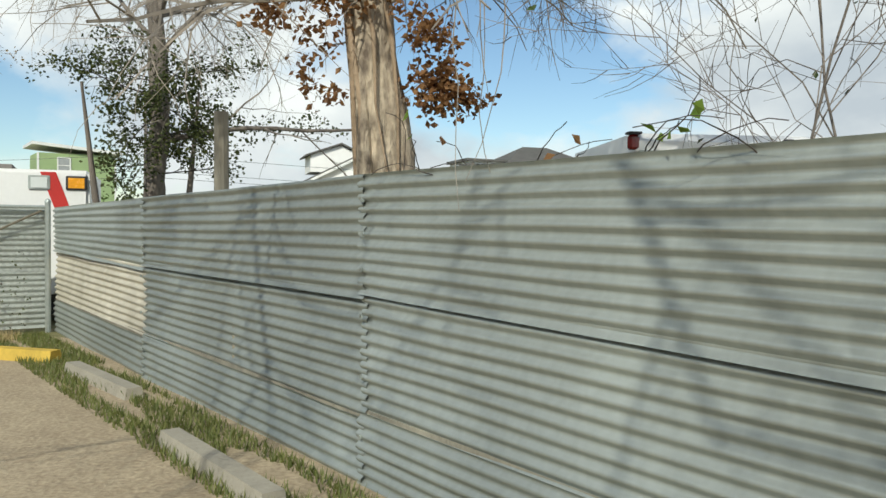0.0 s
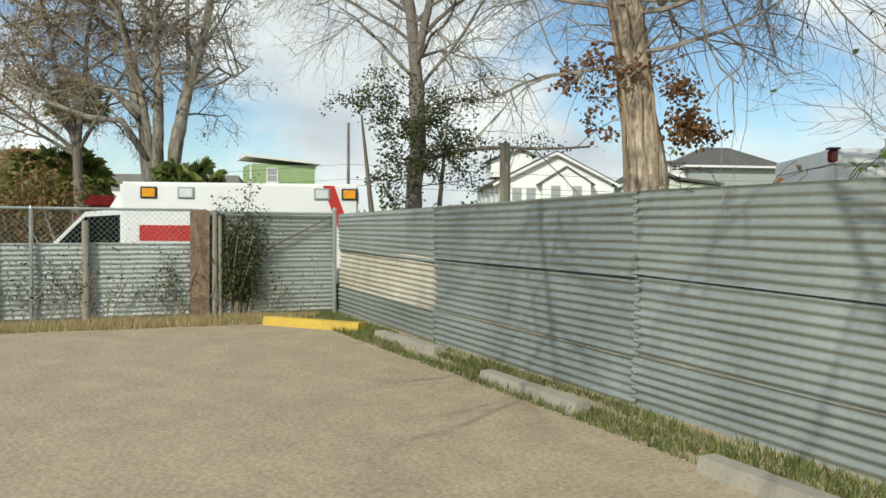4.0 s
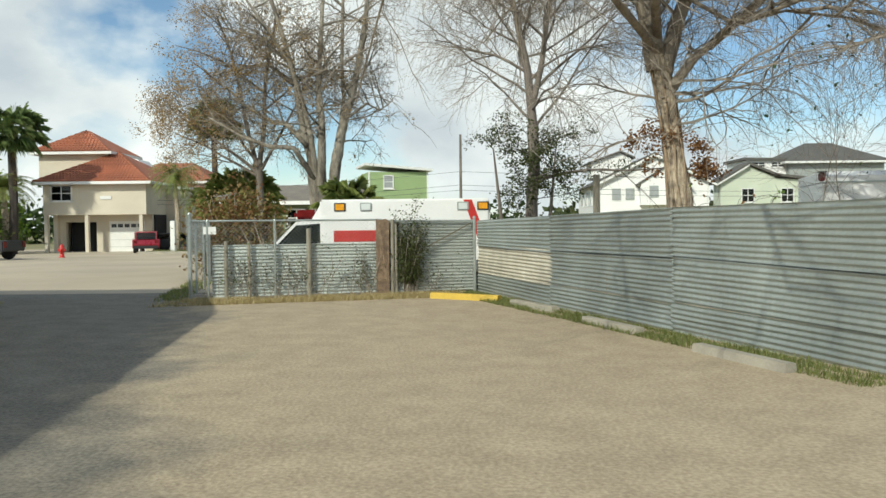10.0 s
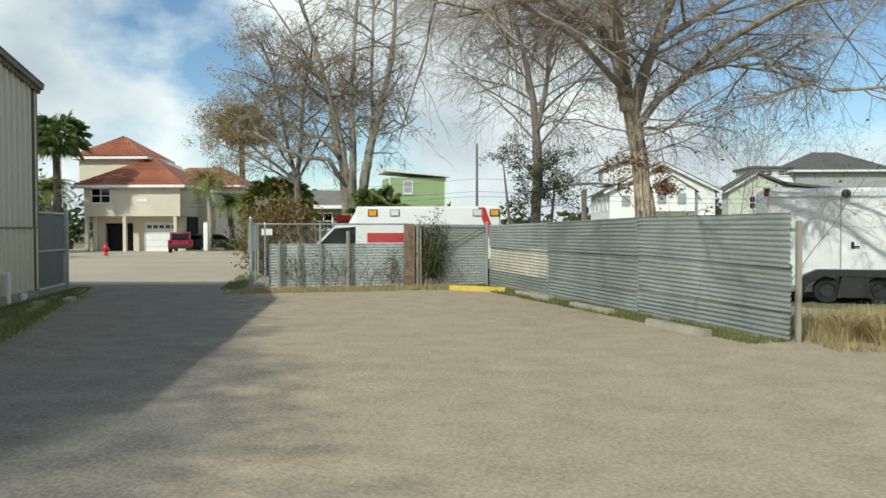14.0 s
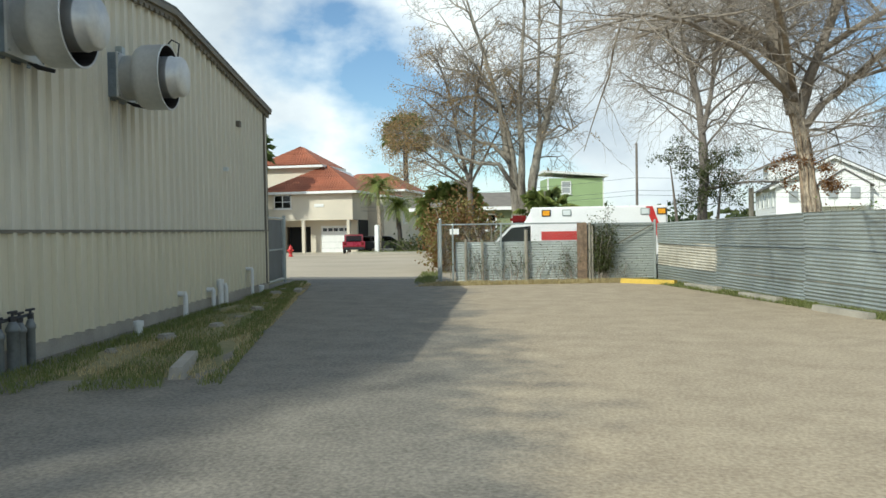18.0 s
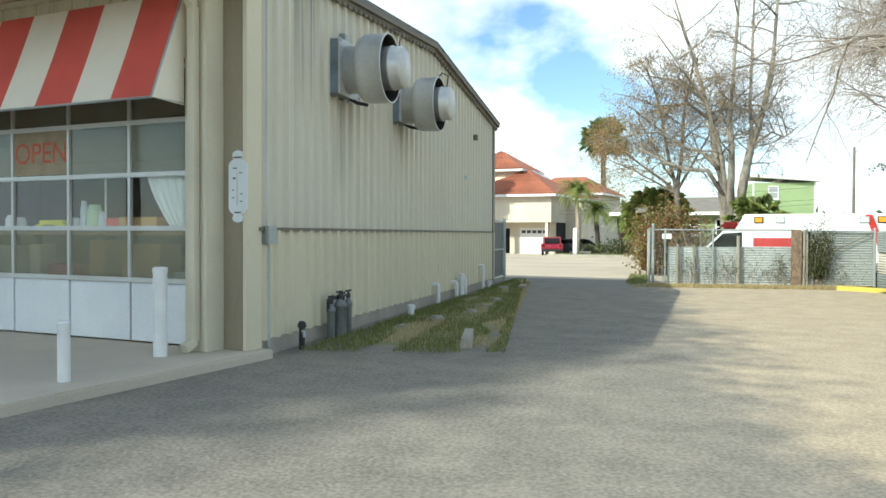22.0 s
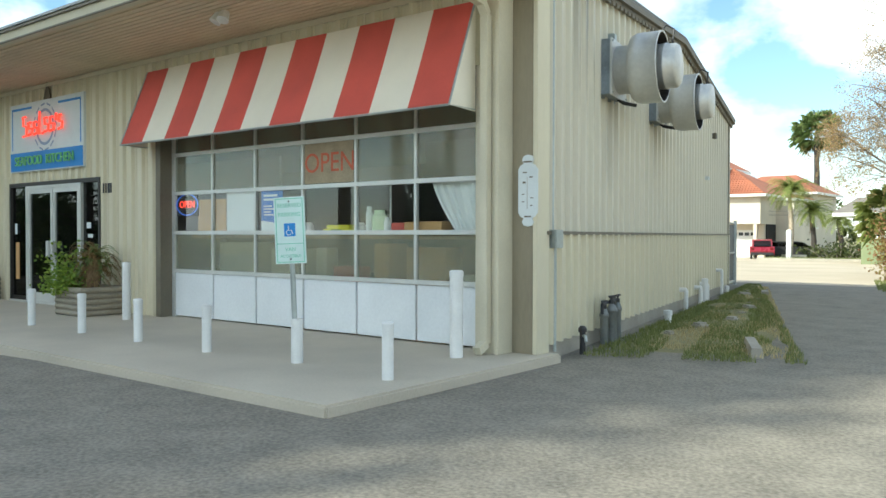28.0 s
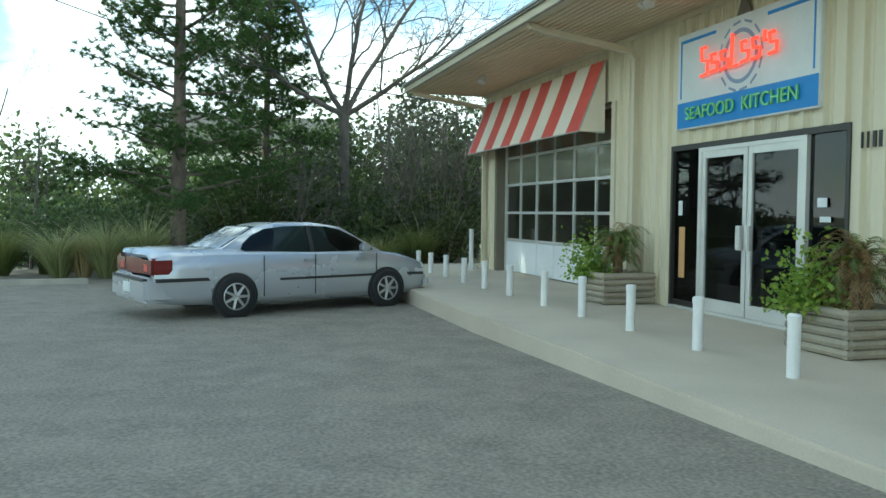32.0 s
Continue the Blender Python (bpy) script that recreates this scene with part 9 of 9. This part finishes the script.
for s in (-1, 1):
    part("tail_lamp", MB().box((-2.43, s * 0.72 - 0.1, 0.65), (-2.4, s * 0.72 + 0.1, 0.95), pm), LAMP_RED, pk)
    for u in (-1.5, 1.5):
        part("tyre", MB().lathe([(0.001, -0.12), (0.34, -0.12), (0.36, 0.0), (0.34, 0.12), (0.001, 0.12)], 16, pm @ Matrix.Translation((u, s * 0.75, 0.36)) @ Matrix.Rotation(radians(90), 4, "X")), RUBBER, pk)
single("white_post", MB().box((-20.75, 41.9, gz(-20, 42) - 0.05), (-20.45, 42.2, 1.7), None, 0.02), WHITE, "square white post at the street edge", "post")
single("timber_pole", MB().tube([(-0.41, 1.62, -0.15), (-0.405, 1.62, 1.0), (-0.41, 1.63, 1.985)], [0.058, 0.054, 0.052], 9), WOOD_POST, "short weathered timber pole behind the fence", "post")
ut = thing("utility_pole", (-2.0, 38, gz(-1, 38)), "thin timber utility pole with wires", "utility pole")
part("pole", MB().tube([(-2.0, 38, gz(-1, 38) - 0.1), (-2.0, 38, 6.6)], [0.10, 0.07], 8), BARK_GREY, ut)
for z in (3.3, 3.6, 4.4):
    pts = [(-2.0 + 40 * (k / 10), 38 + 4 * k / 10, z - 0.5 * math.sin(math.pi * k / 10)) for k in range(11)]
    part("wire", MB().tube(pts, [0.012] * 11, 3, False), BLACK, ut)
    pts = [(-2.0 - 30 * (k / 10), 38 + 14 * k / 10, z - 0.5 * math.sin(math.pi * k / 10)) for k in range(11)]
    part("wire", MB().tube(pts, [0.012] * 11, 3, False), BLACK, ut)


def stop_block(a, b, w, h, material, label, lift=0.0):
    a, b = Vector((*a, 0)), Vector((*b, 0))
    ang = math.atan2((b - a).y, (b - a).x)
    ln = (b - a).length
    mid = (a + b) / 2
    m = Matrix.Translation((mid.x, mid.y, gz(mid.x, mid.y) + lift)) @ Matrix.Rotation(ang, 4, "Z")
    mb = MB().prism([m @ Vector((-ln / 2, y, z)) for y, z in ((-w / 2, -0.03), (w / 2, -0.03), (w * 0.34, h), (-w * 0.34, h))], m.to_3x3() @ Vector((ln, 0, 0)))
    single("wheel_stop", mb, material, label, "wheel stop", "wheel stops")


stop_block((-2.95, 4.55), (-1.75, 3.75), 0.18, 0.11, YELLOW_PAINT, "worn yellow concrete wheel stop on the lot")
stop_block((-1.55, 3.2), (-1.0, 1.9), 0.16, 0.09, CONCRETE, "bare concrete wheel stop in the grass")
stop_block((-0.75, 0.6), (-0.3, -0.7), 0.16, 0.09, CONCRETE, "bare concrete wheel stop in the grass")
stop_block((0.0, -2.0), (0.45, -3.3), 0.16, 0.09, CONCRETE, "bare concrete wheel stop in the grass")
stop_block((-7.35, -7.9), (-6.95, -8.9), 0.16, 0.12, CONCRETE, "pale concrete block at the verge end")
stop_block((-9.95, 1.3), (-9.75, 0.7), 0.2, 0.12, CONCRETE, "pale stone block on the verge")
stop_block((-28.6, -19.6), (-28.4, -21.4), 0.18, 0.12, CONCRETE, "concrete wheel stop before the thicket")
stop_block((-28.4, -16.8), (-28.3, -18.2), 0.18, 0.12, CONCRETE, "concrete wheel stop before the thicket")
random.seed(400)
for k in range(9):
    y = -7.6 + k * 1.15
    x, s = wall_x(y) + rnd(0.5, 1.3), rnd(0.06, 0.14)
    m = Matrix.Translation((x, y, gz(x, y) + 0.04)) @ Matrix.Rotation(rnd(0, 3), 4, "Z")
    single("stone", MB().box((-s, -s * 0.7, -0.05), (s, s * 0.7, s * 0.5), m, s * 0.25), CONCRETE, "pale stone lying in the verge grass", "stone", "verge stones")
kerb = sheet(MB(), ((-36, 40.0), (-13, 40.0), (-13, 40.3), (-36, 40.3)), 20, 1, 0.14)
single("kerb", MB().prism([(-22.5, 41, gz(-20, 41) - 0.05), (-11, 40.2, gz(-12, 40) - 0.05), (-11, 43.0, gz(-12, 42) - 0.05), (-22.5, 43.5, gz(-20, 42) - 0.05)], (0, 0, 0.18)), CONCRETE, "low concrete kerb round the far garden", "kerb", kind="structure")
blades("grass", ((-22.2, 41.2), (-11.3, 40.5), (-11.3, 42.8), (-22.2, 43.3)), 5000, 0.16, GRASS, "lawn of the far garden", 401, 0.13)

# overhead cable beyond the parked car
single("overhead_cable", MB().tube([(-31 + 0.3 * k / 10, -26 + 17.5 * k / 10, 8.4 - 8.9 * (k / 10) + 4.6 * (k / 10) ** 2) for k in range(11)], [0.018] * 11, 4), BLACK, "black overhead cable that sags across the thicket", "cable")
